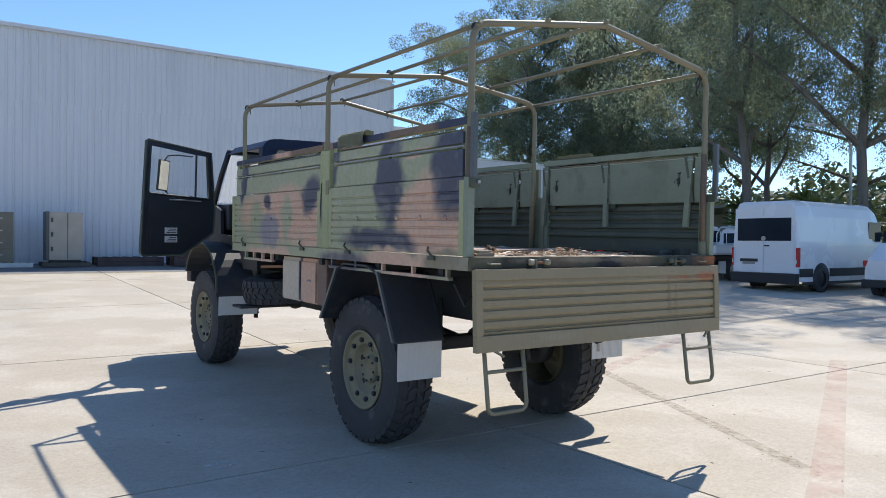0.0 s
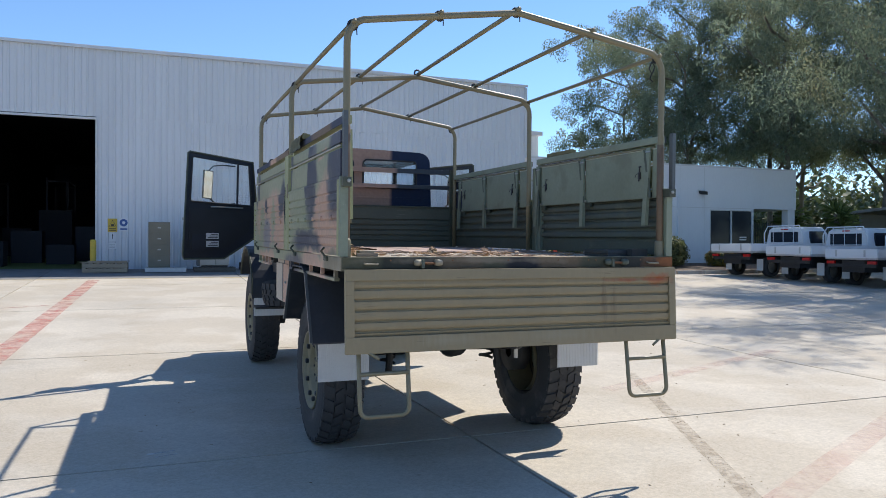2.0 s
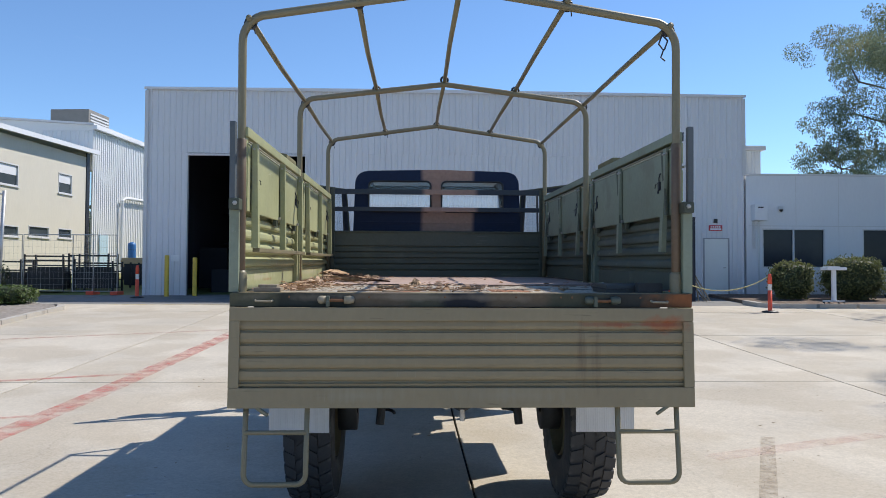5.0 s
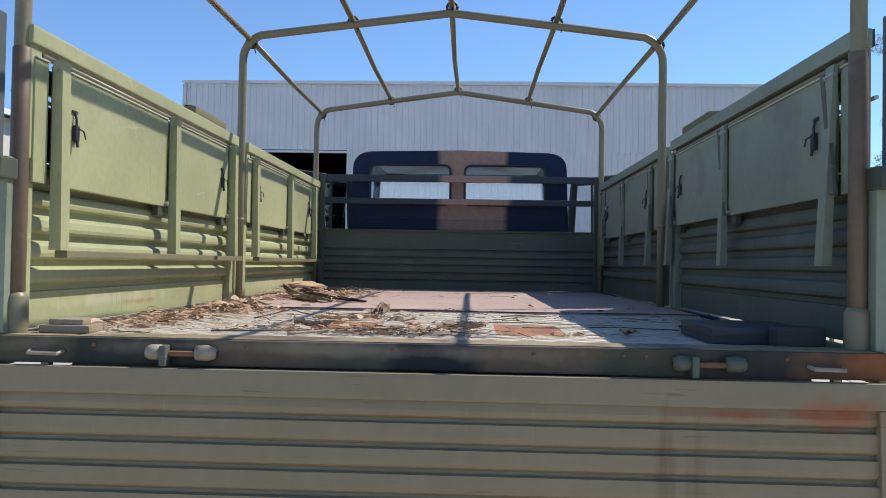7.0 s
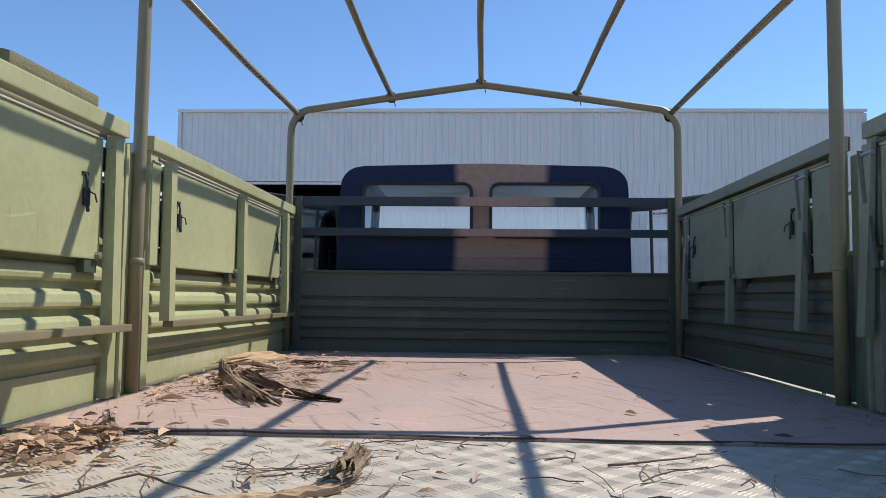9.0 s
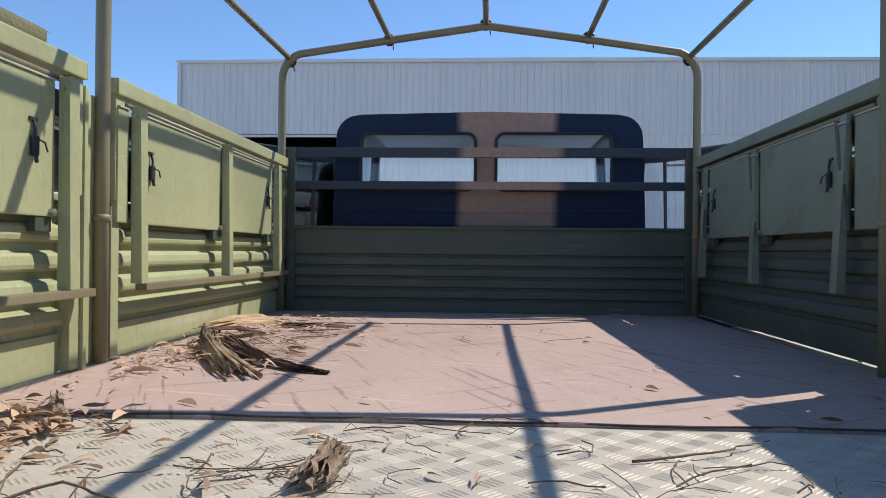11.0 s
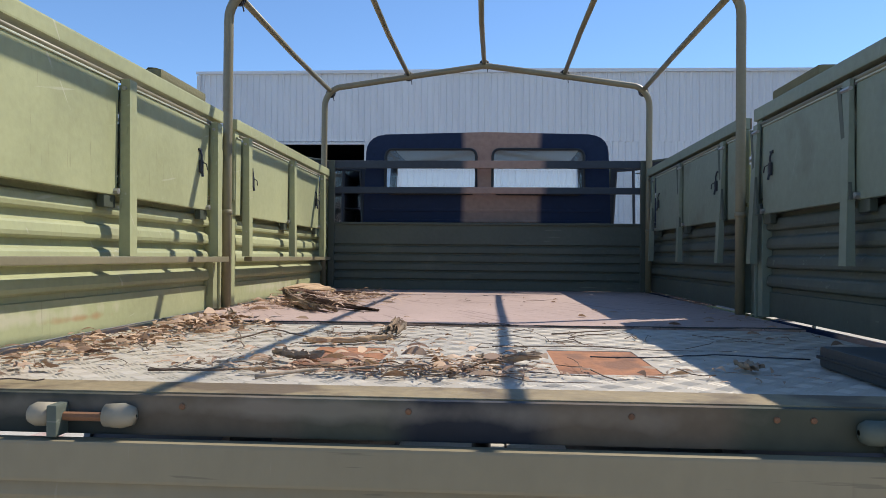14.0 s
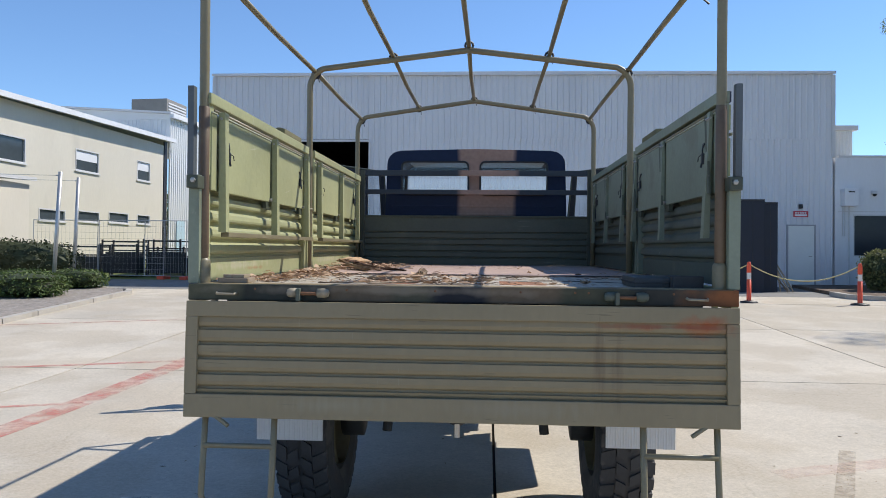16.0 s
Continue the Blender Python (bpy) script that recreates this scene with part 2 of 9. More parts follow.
def glass(name, tint=(0.94, 0.96, 0.97), rough=0.02):
    m = bpy.data.materials.new(name)
    m.use_nodes = True
    n, l = m.node_tree.nodes, m.node_tree.links
    n.remove(n["Principled BSDF"])
    g, t, mx, fr = (n.new("ShaderNodeBsdfGlossy"), n.new("ShaderNodeBsdfTransparent"), n.new("ShaderNodeMixShader"), n.new("ShaderNodeFresnel"))
    g.inputs["Roughness"].default_value = rough
    t.inputs["Color"].default_value = (*tint, 1)
    fr.inputs["IOR"].default_value = 1.5
    l.new(fr.outputs[0], mx.inputs[0])
    l.new(t.outputs[0], mx.inputs[1])
    l.new(g.outputs[0], mx.inputs[2])
    l.new(mx.outputs[0], n["Material Output"].inputs["Surface"])
    return m


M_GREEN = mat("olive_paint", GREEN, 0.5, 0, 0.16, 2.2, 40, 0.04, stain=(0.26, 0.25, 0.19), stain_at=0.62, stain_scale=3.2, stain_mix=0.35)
# darker copy of the olive paint, mainly for the shaded right side
M_OLIVE2 = mat("dull_shaded_olive_paint", (0.212, 0.245, 0.178), 0.5, 0, 0.18, 2.2, 40, 0.05, stain=(0.13, 0.13, 0.09), stain_at=0.56, stain_scale=3.2, stain_mix=0.5)
M_LIP = mat("pale_lip_paint", (0.42, 0.44, 0.34), 0.45, 0, 0.2, 4, 60, 0.04)
# olive darkened for the shade on front wall and right skin, with grime
M_GRIMY_SHADE = mat("grimy_shaded_olive_paint", (0.088, 0.102, 0.077), 0.7, 0, 0.2, 2, 40, 0.05, stain=(0.17, 0.16, 0.12), stain_at=0.62, stain_scale=4, stain_mix=0.45)
M_TAIL = mat("faded_olive_paint", (0.262, 0.213, 0.124), 0.55, 0, 0.14, 1.6, 30, 0.04, stain=(0.24, 0.095, 0.03), stain_at=0.66, stain_scale=1.3, stain_mix=0.5, stretch=(1, 1, 0.5))
M_BROWNTUBE = mat("dull_brown_tube_paint", (0.135, 0.092, 0.058), 0.5, 0, 0.2, 4, 60, 0.03, stain=(0.20, 0.17, 0.10), stain_at=0.58, stain_scale=6, stain_mix=0.5)
M_TUBE = mat("khaki_tube_paint", (0.20, 0.175, 0.105), 0.45, 0, 0.15, 3, 60, 0.03, stain=(0.16, 0.07, 0.03), stain_at=0.68, stain_scale=6, stain_mix=0.5)
M_DARKGREEN = mat("dark_green_paint", (0.060, 0.070, 0.048), 0.5, 0, 0.15, 3, 50, 0.04)
M_BLACK = mat("matt_black_paint", (0.020, 0.022, 0.029), 0.5, 0, 0.2, 3, 40, 0.04)
M_CHASSIS = mat("dusty_chassis_paint", (0.040, 0.040, 0.038), 0.7, 0, 0.3, 4, 40, 0.08, stain=(0.16, 0.13, 0.09), stain_at=0.62, stain_mix=0.4)
M_GUARD = mat("dull_slate_mudguard", (0.036, 0.041, 0.050), 0.55, 0, 0.25, 3, 40, 0.05, stain=(0.10, 0.09, 0.075), stain_at=0.60, stain_scale=4, stain_mix=0.35)
M_RUBBER = mat("tyre_rubber", (0.045, 0.045, 0.046), 0.8, 0, 0.25, 5, 70, 0.10, stain=(0.17, 0.155, 0.13), stain_at=0.58, stain_scale=5, stain_mix=0.35)
M_RIM = mat("rim_paint", (0.215, 0.185, 0.11), 0.55, 0, 0.15, 6, 60, 0.04, stain=(0.15, 0.10, 0.05), stain_at=0.6, stain_scale=8, stain_mix=0.4)
M_FLAP = mat("white_rubber_sheet", (0.62, 0.62, 0.60), 0.5, 0, 0.06, 5, 60, 0.04)
M_STEEL = mat("worn_steel", (0.42, 0.41, 0.38), 0.4, 0.8, 0.15, 5, 80, 0.04)
M_RUST = mat("rusty_steel", (0.20, 0.095, 0.045), 0.8, 0, 0.35, 6, 60, 0.12)
M_PLY = mat("faded_pink_plywood", (0.41, 0.295, 0.245), 0.7, 0, 0.10, 2.2, 60, 0.06, stain=(0.30, 0.20, 0.16), stain_at=0.60, stain_scale=5, stain_mix=0.35, stretch=(1, 0.35, 1))
scratched(M_PLY, (0.17, 0.11, 0.09), 0.6, (9, 0.35, 1), 24, 0.63)
scratched(M_PLY, (0.20, 0.13, 0.10), 0.55, (10, 0.30, 1), -58, 0.64)
scratched(M_PLY, (0.60, 0.46, 0.40), 0.45, (8, 0.4, 1), 75, 0.64)
spot(M_TAIL, (0.34, 0.095, 0.03), (1.10, 1.395), (0.22, 0.07), 0.9)
spot(M_TAIL, (0.30, 0.085, 0.03), (0.95, 1.388), (0.5, 0.02), 0.8)
spot(M_TAIL, (0.13, 0.085, 0.05), (0.62, 1.25), (0.035, 0.26), 0.55, streak=(40, 3))
spot(M_TAIL, (0.13, 0.085, 0.05), (0.70, 1.20), (0.03, 0.26), 0.45, streak=(40, 3))
spot(M_TAIL, (0.32, 0.29, 0.20), (-0.55, 1.02), (0.30, 0.05), 0.5, streak=(30, 2))
spot(M_TAIL, (0.30, 0.27, 0.19), (0.25, 1.02), (0.45, 0.05), 0.45, streak=(30, 2))
spot(M_GREEN, (0.50, 0.46, 0.34), (0.6, 1.62), (0.6, 0.03), 0.6, "YZ", streak=(20, 9))
spot(M_GREEN, (0.50, 0.46, 0.34), (2.9, 1.62), (0.7, 0.035), 0.6, "YZ", streak=(20, 9))
spot(M_GREEN, (0.33, 0.15, 0.06), (0.9, 1.60), (0.25, 0.015), 0.6, "YZ", streak=(14, 9))
scratched(M_GREEN, (0.52, 0.50, 0.38), 0.45, (8, 9, 0.5), 0, 0.69, 35)
scratched(M_GREEN, (0.14, 0.13, 0.07), 0.40, (6, 16, 0.7), 0, 0.68, 4)
scratched(M_GREEN, (0.50, 0.48, 0.36), 0.40, (6, 0.5, 9), 0, 0.70, 12)
scratched(M_OLIVE2, (0.34, 0.35, 0.28), 0.40, (8, 9, 0.5), 0, 0.69, 20)
scratched(M_GRIMY_SHADE, (0.26, 0.26, 0.21), 0.40, (0.6, 4, 9), 0, 0.69, 8)
scratched(M_TAIL, (0.33, 0.30, 0.22), 0.35, (14, 5, 0.6), 0, 0.69, 0)
scratched(M_TAIL, (0.10, 0.08, 0.05), 0.40, (0.7, 4, 14), 0, 0.69, 0)
M_ORANGE = mat("bare_orange_plywood", (0.35, 0.148, 0.065), 0.8, 0, 0.3, 6, 70, 0.10, stain=(0.17, 0.085, 0.05), stain_at=0.48, stain_scale=9, stain_mix=0.75, stretch=(1, 0.5, 1))
M_CAMO_L = patches("camouflage_side", PALEGREEN, [
    (PALEBROWN, 0.50, 1.80, 0.40, 0.26), (PALEBROWN, 0.25, 1.66, 0.34, 0.13), (SLATE, 1.00, 2.10, 0.16, 0.42), (SLATE, 1.15, 1.62, 0.52, 0.085),
    (SLATE, 0.16, 2.10, 0.24, 0.33), (SLATE, 1.95, 2.28, 0.10, 0.30), (PALEBROWN, 0.62, 2.26, 0.16, 0.03),
    (PALEBROWN, 3.00, 1.84, 1.02, 0.24), (SLATE, 3.32, 1.98, 0.12, 0.09), (SLATE, 2.36, 2.02, 0.18, 0.16), (PALEGREEN, 3.62, 1.76, 0.17, 0.20), (PALEGREEN, 2.90, 1.78, 0.11, 0.20),
    ((0.24, 0.22, 0.25), 3.28, 1.70, 0.20, 0.15), (SLATE, 4.08, 2.20, 0.10, 0.26), (PALEBROWN, 2.35, 1.62, 0.20, 0.07),
    (PALEBROWN, 0.85, 1.46, 0.55, 0.085), (SLATE, 1.75, 1.44, 0.40, 0.09), ((0.22, 0.19, 0.13), 0.18, 1.46, 0.28, 0.09), (PALEBROWN, 3.3, 1.46, 0.5, 0.085)], 0.36)
M_CAMO_R = camo("camouflage_other_side", "Y", 0.0, 4.2, [(0, GREEN), (0.6, BROWN), (1.3, DARK), (1.9, GREEN), (2.8, BROWN), (3.6, DARK)], 0.6)
M_CAMO_SILL = camo("camouflage_sill", "X", -1.25, 1.25, [(-1.25, (0.093, 0.090, 0.056)), (-0.98, (0.037, 0.040, 0.031)), (-0.6, (0.118, 0.090, 0.059)), (-0.30, (0.081, 0.077, 0.050)), (-0.12, (0.019, 0.021, 0.026)), (0.14, (0.130, 0.096, 0.062)), (0.45, (0.068, 0.068, 0.043)), (0.75, (0.037, 0.037, 0.031)), (0.95, (0.093, 0.062, 0.040)), (1.12, (0.161, 0.062, 0.025))], 0.25)
spot(M_CAMO_SILL, (0.30, 0.25, 0.19), (-0.3, 1.53), (1.0, 0.03), 0.5, streak=(7, 9))
spot(M_CAMO_SILL, (0.30, 0.11, 0.04), (1.12, 1.51), (0.25, 0.08), 0.7)
M_CAMO_CAB = camo("camouflage_cab", "X", -1.0, 1.0, [(-1, DARK), (-0.17, BROWN), (0.40, DARK)], 0.03)
M_CAMO_BOX = camo("camouflage_box", "Y", 2.0, 3.2, [(2.0, (0.20, 0.135, 0.105)), (2.34, PALEBROWN), (2.66, SLATE), (2.71, (0.55, 0.46, 0.36))], 0.1)
M_GLASS = glass("window_glass")
M_DUSTGLASS = glass("dusty_windscreen_glass")
M_CABGLASS = glass("blue_tinted_cab_glass", (0.80, 0.87, 0.94))
nd, lk = M_DUSTGLASS.node_tree.nodes, M_DUSTGLASS.node_tree.links
film, dusty, surf = nd.new("ShaderNodeBsdfTranslucent"), nd.new("ShaderNodeMixShader"), nd["Material Output"].inputs["Surface"]
film.inputs["Color"].default_value = (0.80, 0.80, 0.78, 1)
dusty.inputs[0].default_value = 0.16
lk.new(surf.links[0].from_socket, dusty.inputs[1])
lk.new(film.outputs[0], dusty.inputs[2])
lk.new(dusty.outputs[0], surf)
M_CONC_EDGE = mat("kerb_concrete", (0.42, 0.39, 0.345), 0.85, 0, 0.12, 2, 50, 0.1, stain=(0.2, 0.18, 0.15), stain_at=0.6, stain_mix=0.4)
M_CLAD = mat("pale_grey_cladding", (0.655, 0.66, 0.68), 0.45, 0, 0.05, 0.6, 20, 0.02, stain=(0.57, 0.58, 0.605), stain_at=0.6, stain_scale=0.8, stain_mix=0.4, stretch=(1, 1, 0.2))
M_CLAD_W = mat("white_cladding", (0.70, 0.71, 0.70), 0.45, 0, 0.05, 0.6, 20, 0.02)
M_WHITE_PANEL = mat("white_wall_panel", (0.71, 0.72, 0.74), 0.6, 0, 0.05, 0.5, 15, 0.03, stain=(0.58, 0.59, 0.61), stain_at=0.58, stain_scale=0.7, stain_mix=0.35, stretch=(1, 1, 0.3))
M_CREAM = mat("cream_wall_coating", (0.62, 0.58, 0.49), 0.8, 0, 0.06, 0.4, 12, 0.05, stain=(0.48, 0.45, 0.38), stain_at=0.58, stain_scale=0.6, stain_mix=0.4, stretch=(1, 1, 0.4))
M_TRIM = mat("light_metal_trim", (0.60, 0.60, 0.60), 0.45, 0, 0.05, 2, 30, 0.02)
M_WHITE = mat("white_gloss_paint", (0.76, 0.77, 0.78), 0.25, 0, 0.03, 1, 30, 0.01, coat=0.3)
M_DARKGLASS = mat("dark_window_glass", (0.022, 0.029, 0.040), 0.10, 0, 0.2, 0.8, 4, 0.0)
M_DARKGLASS.node_tree.nodes["Principled BSDF"].inputs["Specular IOR Level"].default_value = 0.25
M_GREYGLASS = mat("grey_reflecting_glass", (0.055, 0.070, 0.078), 0.08, 0, 0.2, 0.8, 4, 0.0)
M_SLATEPAINT = mat("slate_grey_paint", (0.085, 0.098, 0.105), 0.4, 0, 0.2, 3, 50, 0.04)
M_YELLOW = mat("yellow_paint", (0.62, 0.42, 0.05), 0.5, 0, 0.12, 6, 50, 0.04)
M_ORANGE_PLASTIC = mat("orange_plastic", (0.80, 0.10, 0.045), 0.5, 0, 0.08, 6, 50, 0.03)
M_REFLECT = mat("silver_reflective_band", (0.75, 0.70, 0.66), 0.4, 0.2, 0.05, 8, 60, 0.02)
M_RED = mat("red_lamp_plastic", (0.50, 0.02, 0.02), 0.2, 0, 0.1, 8, 40, 0.02)
M_PLASTIC = mat("black_plastic", (0.022, 0.023, 0.025), 0.5, 0, 0.2, 6, 60, 0.04)
M_TIMBER = mat("weathered_pallet_timber", (0.30, 0.24, 0.17), 0.85, 0, 0.2, 4, 60, 0.12, stretch=(0.25, 1, 1), rand=0.25)
M_GALV = mat("galvanised_steel", (0.47, 0.48, 0.48), 0.4, 0.6, 0.1, 8, 60, 0.03)
M_TAN = mat("tan_crate_paint", (0.40, 0.355, 0.29), 0.6, 0, 0.12, 3, 40, 0.04, rand=0.06)
# near-black colour stands in for the gloom inside the warehouse
M_INNER = mat("gloom_dark_lining", (0.05, 0.056, 0.08), 0.8, 0, 0.2, 0.7, 10, 0.04)


# ---- mesh helpers ----
def box(bm, x0, x1, y0, y1, z0, z1, bevel=0.0):
    r = bmesh.ops.create_cube(bm, size=1)
    vs = r["verts"]
    bmesh.ops.scale(bm, vec=(x1 - x0, y1 - y0, z1 - z0), verts=vs)
    bmesh.ops.translate(bm, vec=((x0 + x1) / 2, (y0 + y1) / 2, (z0 + z1) / 2), verts=vs)
    if bevel:
        es = list({e for v in vs for e in v.link_edges})
        bmesh.ops.bevel(bm, geom=es, offset=bevel, segments=2, profile=0.7, affect="EDGES")
    return bm


def poly(bm, pts, depth):
    """A prism: a closed outline of 3D points pushed along depth."""
    a = [bm.verts.new(p) for p in pts]
    d = Vector(depth)
    b = [bm.verts.new(Vector(p) + d) for p in pts]
    n = len(pts)
    bm.faces.new(a)
    bm.faces.new(b[::-1])
    for i in range(n):
        bm.faces.new((a[i], b[i], b[(i + 1) % n], a[(i + 1) % n]))
    return bm


def tube(bm, pts, r, seg=8, close=False, radii=None):
    """A round bar swept along points."""
    P = [Vector(p) for p in pts]
    rings, up = [], None
    n = len(P)
    for i, p in enumerate(P):
        if close:
            d = P[(i + 1) % n] - P[i - 1]
        else:
            d = P[min(i + 1, n - 1)] - P[max(i - 1, 0)]
        d.normalize()
        if up is None:
            up = d.orthogonal().normalized()
        side = d.cross(up)
        if side.length < 1e-4:
            side = d.orthogonal()
        side.normalize()
        up = side.cross(d).normalized()
        k = radii[i] if radii else r
        rings.append([bm.verts.new(p + (side * math.cos(a) + up * math.sin(a)) * k) for a in (2 * math.pi * j / seg for j in range(seg))])
    for i in range(n if close else n - 1):
        a, b = rings[i], rings[(i + 1) % n]
        for j in range(seg):
            bm.faces.new((a[j], a[(j + 1) % seg], b[(j + 1) % seg], b[j]))
    if not close:
        bm.faces.new(rings[0][::-1])
        bm.faces.new(rings[-1])
    return bm


def lathe(bm, prof, origin, axis="X", seg=40):
    """Turns a profile of (along, radius) about an axis through origin."""
    o = Vector(origin)
    rings = []
    for s, r in prof:
        ring = []
        for j in range(seg):
            a = 2 * math.pi * j / seg
            c, d = r * math.cos(a), r * math.sin(a)
            v = (s, c, d) if axis == "X" else ((c, s, d) if axis == "Y" else (c, d, s))
            ring.append(bm.verts.new(o + Vector(v)))
        rings.append(ring)
    for a, b in zip(rings, rings[1:]):
        for j in range(seg):
            bm.faces.new((a[j], a[(j + 1) % seg], b[(j + 1) % seg], b[j]))
    return bm, rings


def ribbed(bm, prof, along, a0, a1, base, out, thick=0.012):
    """A ribbed sheet: prof is (height, depth); it runs along X or Y from a0 to a1 at base, its ribs standing out along out (+1, -1)."""
    def at(a, d, z):
        return (a, base + out * d, z) if along == "X" else (base + out * d, a, z)
    rows = []
    for z, d in prof:
        rows.append([bm.verts.new(at(a0, d, z)), bm.verts.new(at(a1, d, z)), bm.verts.new(at(a0, d - thick, z)), bm.verts.new(at(a1, d - thick, z))])
    for p, q in zip(rows, rows[1:]):
        bm.faces.new((p[0], p[1], q[1], q[0]))
        bm.faces.new((p[2], q[2], q[3], p[3]))
        bm.faces.new((p[0], q[0], q[2], p[2]))
        bm.faces.new((p[1], p[3], q[3], q[1]))
    bm.faces.new((rows[0][0], rows[0][2], rows[0][3], rows[0][1]))
    bm.faces.new((rows[-1][0], rows[-1][1], rows[-1][3], rows[-1][2]))
    return bm


def sheet(name, bm, material, smooth=False):
    bmesh.ops.recalc_face_normals(bm, faces=bm.faces)
    me = bpy.data.meshes.new(name)
    bm.to_mesh(me)
    bm.free()
    me.materials.append(material)
    if smooth:
        for p in me.polygons:
            p.use_smooth = True
    return me


def part(name, bm, material, parent=None, label="", smooth=False):
    """One mesh object, under a thing or a part."""
    ob = new(name, sheet(name, bm, material, smooth))
    if parent:
        ob.parent = parent
        ob.matrix_parent_inverse = parent.matrix_world.inverted() if parent.type != "EMPTY" else Matrix.Translation(-parent.location)
    if label:
        ob["label"] = label
    return ob


def thing(name, label, category, at=(0, 0, 0), group="", kind=""):
    e = new(name)
    e.location = at
    e.empty_display_size = 0.1
    return tagged(e, label, category, group, kind)


def B():
    return bmesh.new()


def arc(c, r, a0, a1, n, plane="XZ", fixed=0.0):
    out = []
    for i in range(n + 1):
        a = radians(a0 + (a1 - a0) * i / n)
        u, v = c[0] + r * math.cos(a), c[1] + r * math.sin(a)
        out.append((u, fixed, v) if plane == "XZ" else ((fixed, u, v) if plane == "YZ" else (u, v, fixed)))
    return out


def ground_z(y):
    """The yard falls away from the warehouse and flattens out under the truck, fitted to the camera's view."""
    k = min(y, 43.2) - 4.48
    return 0.042 * (math.sqrt(k * k + 4) + k) / 2


# the truck is tilted nose up with the slope, fitted to the camera's view
TILT = pose(0, 0, 1.475, 0.917) @ pose(0, 0, -1.475)


# ---- the truck ----
truck = thing("army_truck", "camouflaged army cargo truck with bare canopy hoops and open cab doors", "truck", (0, 0, 0))
truck.matrix_basis = TILT
LEFT, RIGHT = -1, 1


def ribs(z0, z1, n, depth, flat0=0.0, flat1=0.0):
    """Heights and depths of a panel pressed into n ribs between two flat bands."""
    prof = [(z0, 0.0), (z0 + flat0, 0.0)] if flat0 else [(z0, 0.0)]
    a, b = z0 + flat0, z1 - flat1
    p = (b - a) / n
    for i in range(n):
        s = a + i * p
        prof += [(s + 0.10 * p, -depth), (s + 0.24 * p, -depth), (s + 0.36 * p, 0.0), (s + p, 0.0)]
    if flat1:
        prof.append((z1, 0.0))
    return prof


# tray floor
bed = part("tray_floor", box(B(), -1.2, 1.2, 0.0, 4.24, 1.48, 1.525), M_CHASSIS, truck, "steel tray floor")
M_PLATE = mat("pale_checker_plate", (0.47, 0.415, 0.33), 0.52, 0.06, 0.10, 3, 60, 0.03, stain=(0.42, 0.35, 0.27), stain_at=0.56, stain_scale=3.0, stain_mix=0.55)
for x0, x1, y0, y1 in ((-1.16, -0.435, 0.107, 1.42), (-0.435, -0.225, 0.765, 1.42), (-0.435, -0.225, 0.107, 0.33), (-0.225, 0.195, 0.107, 1.42), (0.195, 0.425, 0.77, 1.42), (0.195, 0.425, 0.107, 0.35), (0.425, 1.16, 0.107, 1.42)):
    part("checker_plate", box(B(), x0, x1, y0, y1, 1.525, 1.543), M_PLATE, bed, "pale aluminium checker plate")
# raised tread of the checker plate: short parallel bars in cells that turn about
bm = B()
for j in range(23):
    for i in range(41):
        cx, cy = -1.125 + i * 0.0562, 0.137 + j * 0.0562
        a = radians(45 if (i + j) % 2 else -45)
        c, s = math.cos(a), math.sin(a)
        for k in range(4):
            x, y = cx - s * (k - 1.5) * 0.0105, cy + c * (k - 1.5) * 0.0105
            if (-0.455 < x < -0.205 and 0.31 < y < 0.785) or (0.175 < x < 0.445 and 0.33 < y < 0.79):
                continue
            L, W = 0.0195, 0.0030
            base = [bm.verts.new((x + c * u - s * v, y + s * u + c * v, 1.5432)) for u, v in ((-L, 0), (-L * 0.7, -W), (L * 0.7, -W), (L, 0), (L * 0.7, W), (-L * 0.7, W))]
            top = [bm.verts.new((x + c * u, y + s * u, 1.5446)) for u in (-L * 0.7, L * 0.7)]
            for f in ((base[0], base[1], top[0]), (base[1], base[2], top[1], top[0]), (base[2], base[3], top[1]), (base[3], base[4], top[1]), (base[4], base[5], top[0], top[1]), (base[5], base[0], top[0])):
                bm.faces.new(f)
tagged(part("raised_tread", bm, M_PLATE, bed, "raised tread bars of the checker plate"), kind="stuff")
part("plywood_patch", box(B(), -0.435, -0.225, 0.33, 0.765, 1.525, 1.5415), M_ORANGE, bed, "bare orange plywood showing through a cut-out")
part("plywood_patch", box(B(), 0.195, 0.425, 0.35, 0.77, 1.525, 1.5415), M_ORANGE, bed, "bare orange plywood showing through a cut-out")


def bowed_sheet(y0, y1, n):
    bm = B()
    rows = []
    for i in range(n + 1):
        y = y0 + (y1 - y0) * i / n
        z = 1.552
        rows.append([bm.verts.new(c) for c in ((-1.192, y, 1.5255), (1.16, y, 1.5255), (1.16, y, z), (-1.192, y, z))])
    for a, b in zip(rows, rows[1:]):
        for k in range(4):
            bm.faces.new((a[k], b[k], b[(k + 1) % 4], a[(k + 1) % 4]))
    bm.faces.new(rows[0])
    bm.faces.new(rows[-1][::-1])
    bmesh.ops.recalc_face_normals(bm, faces=bm.faces)
    return bm


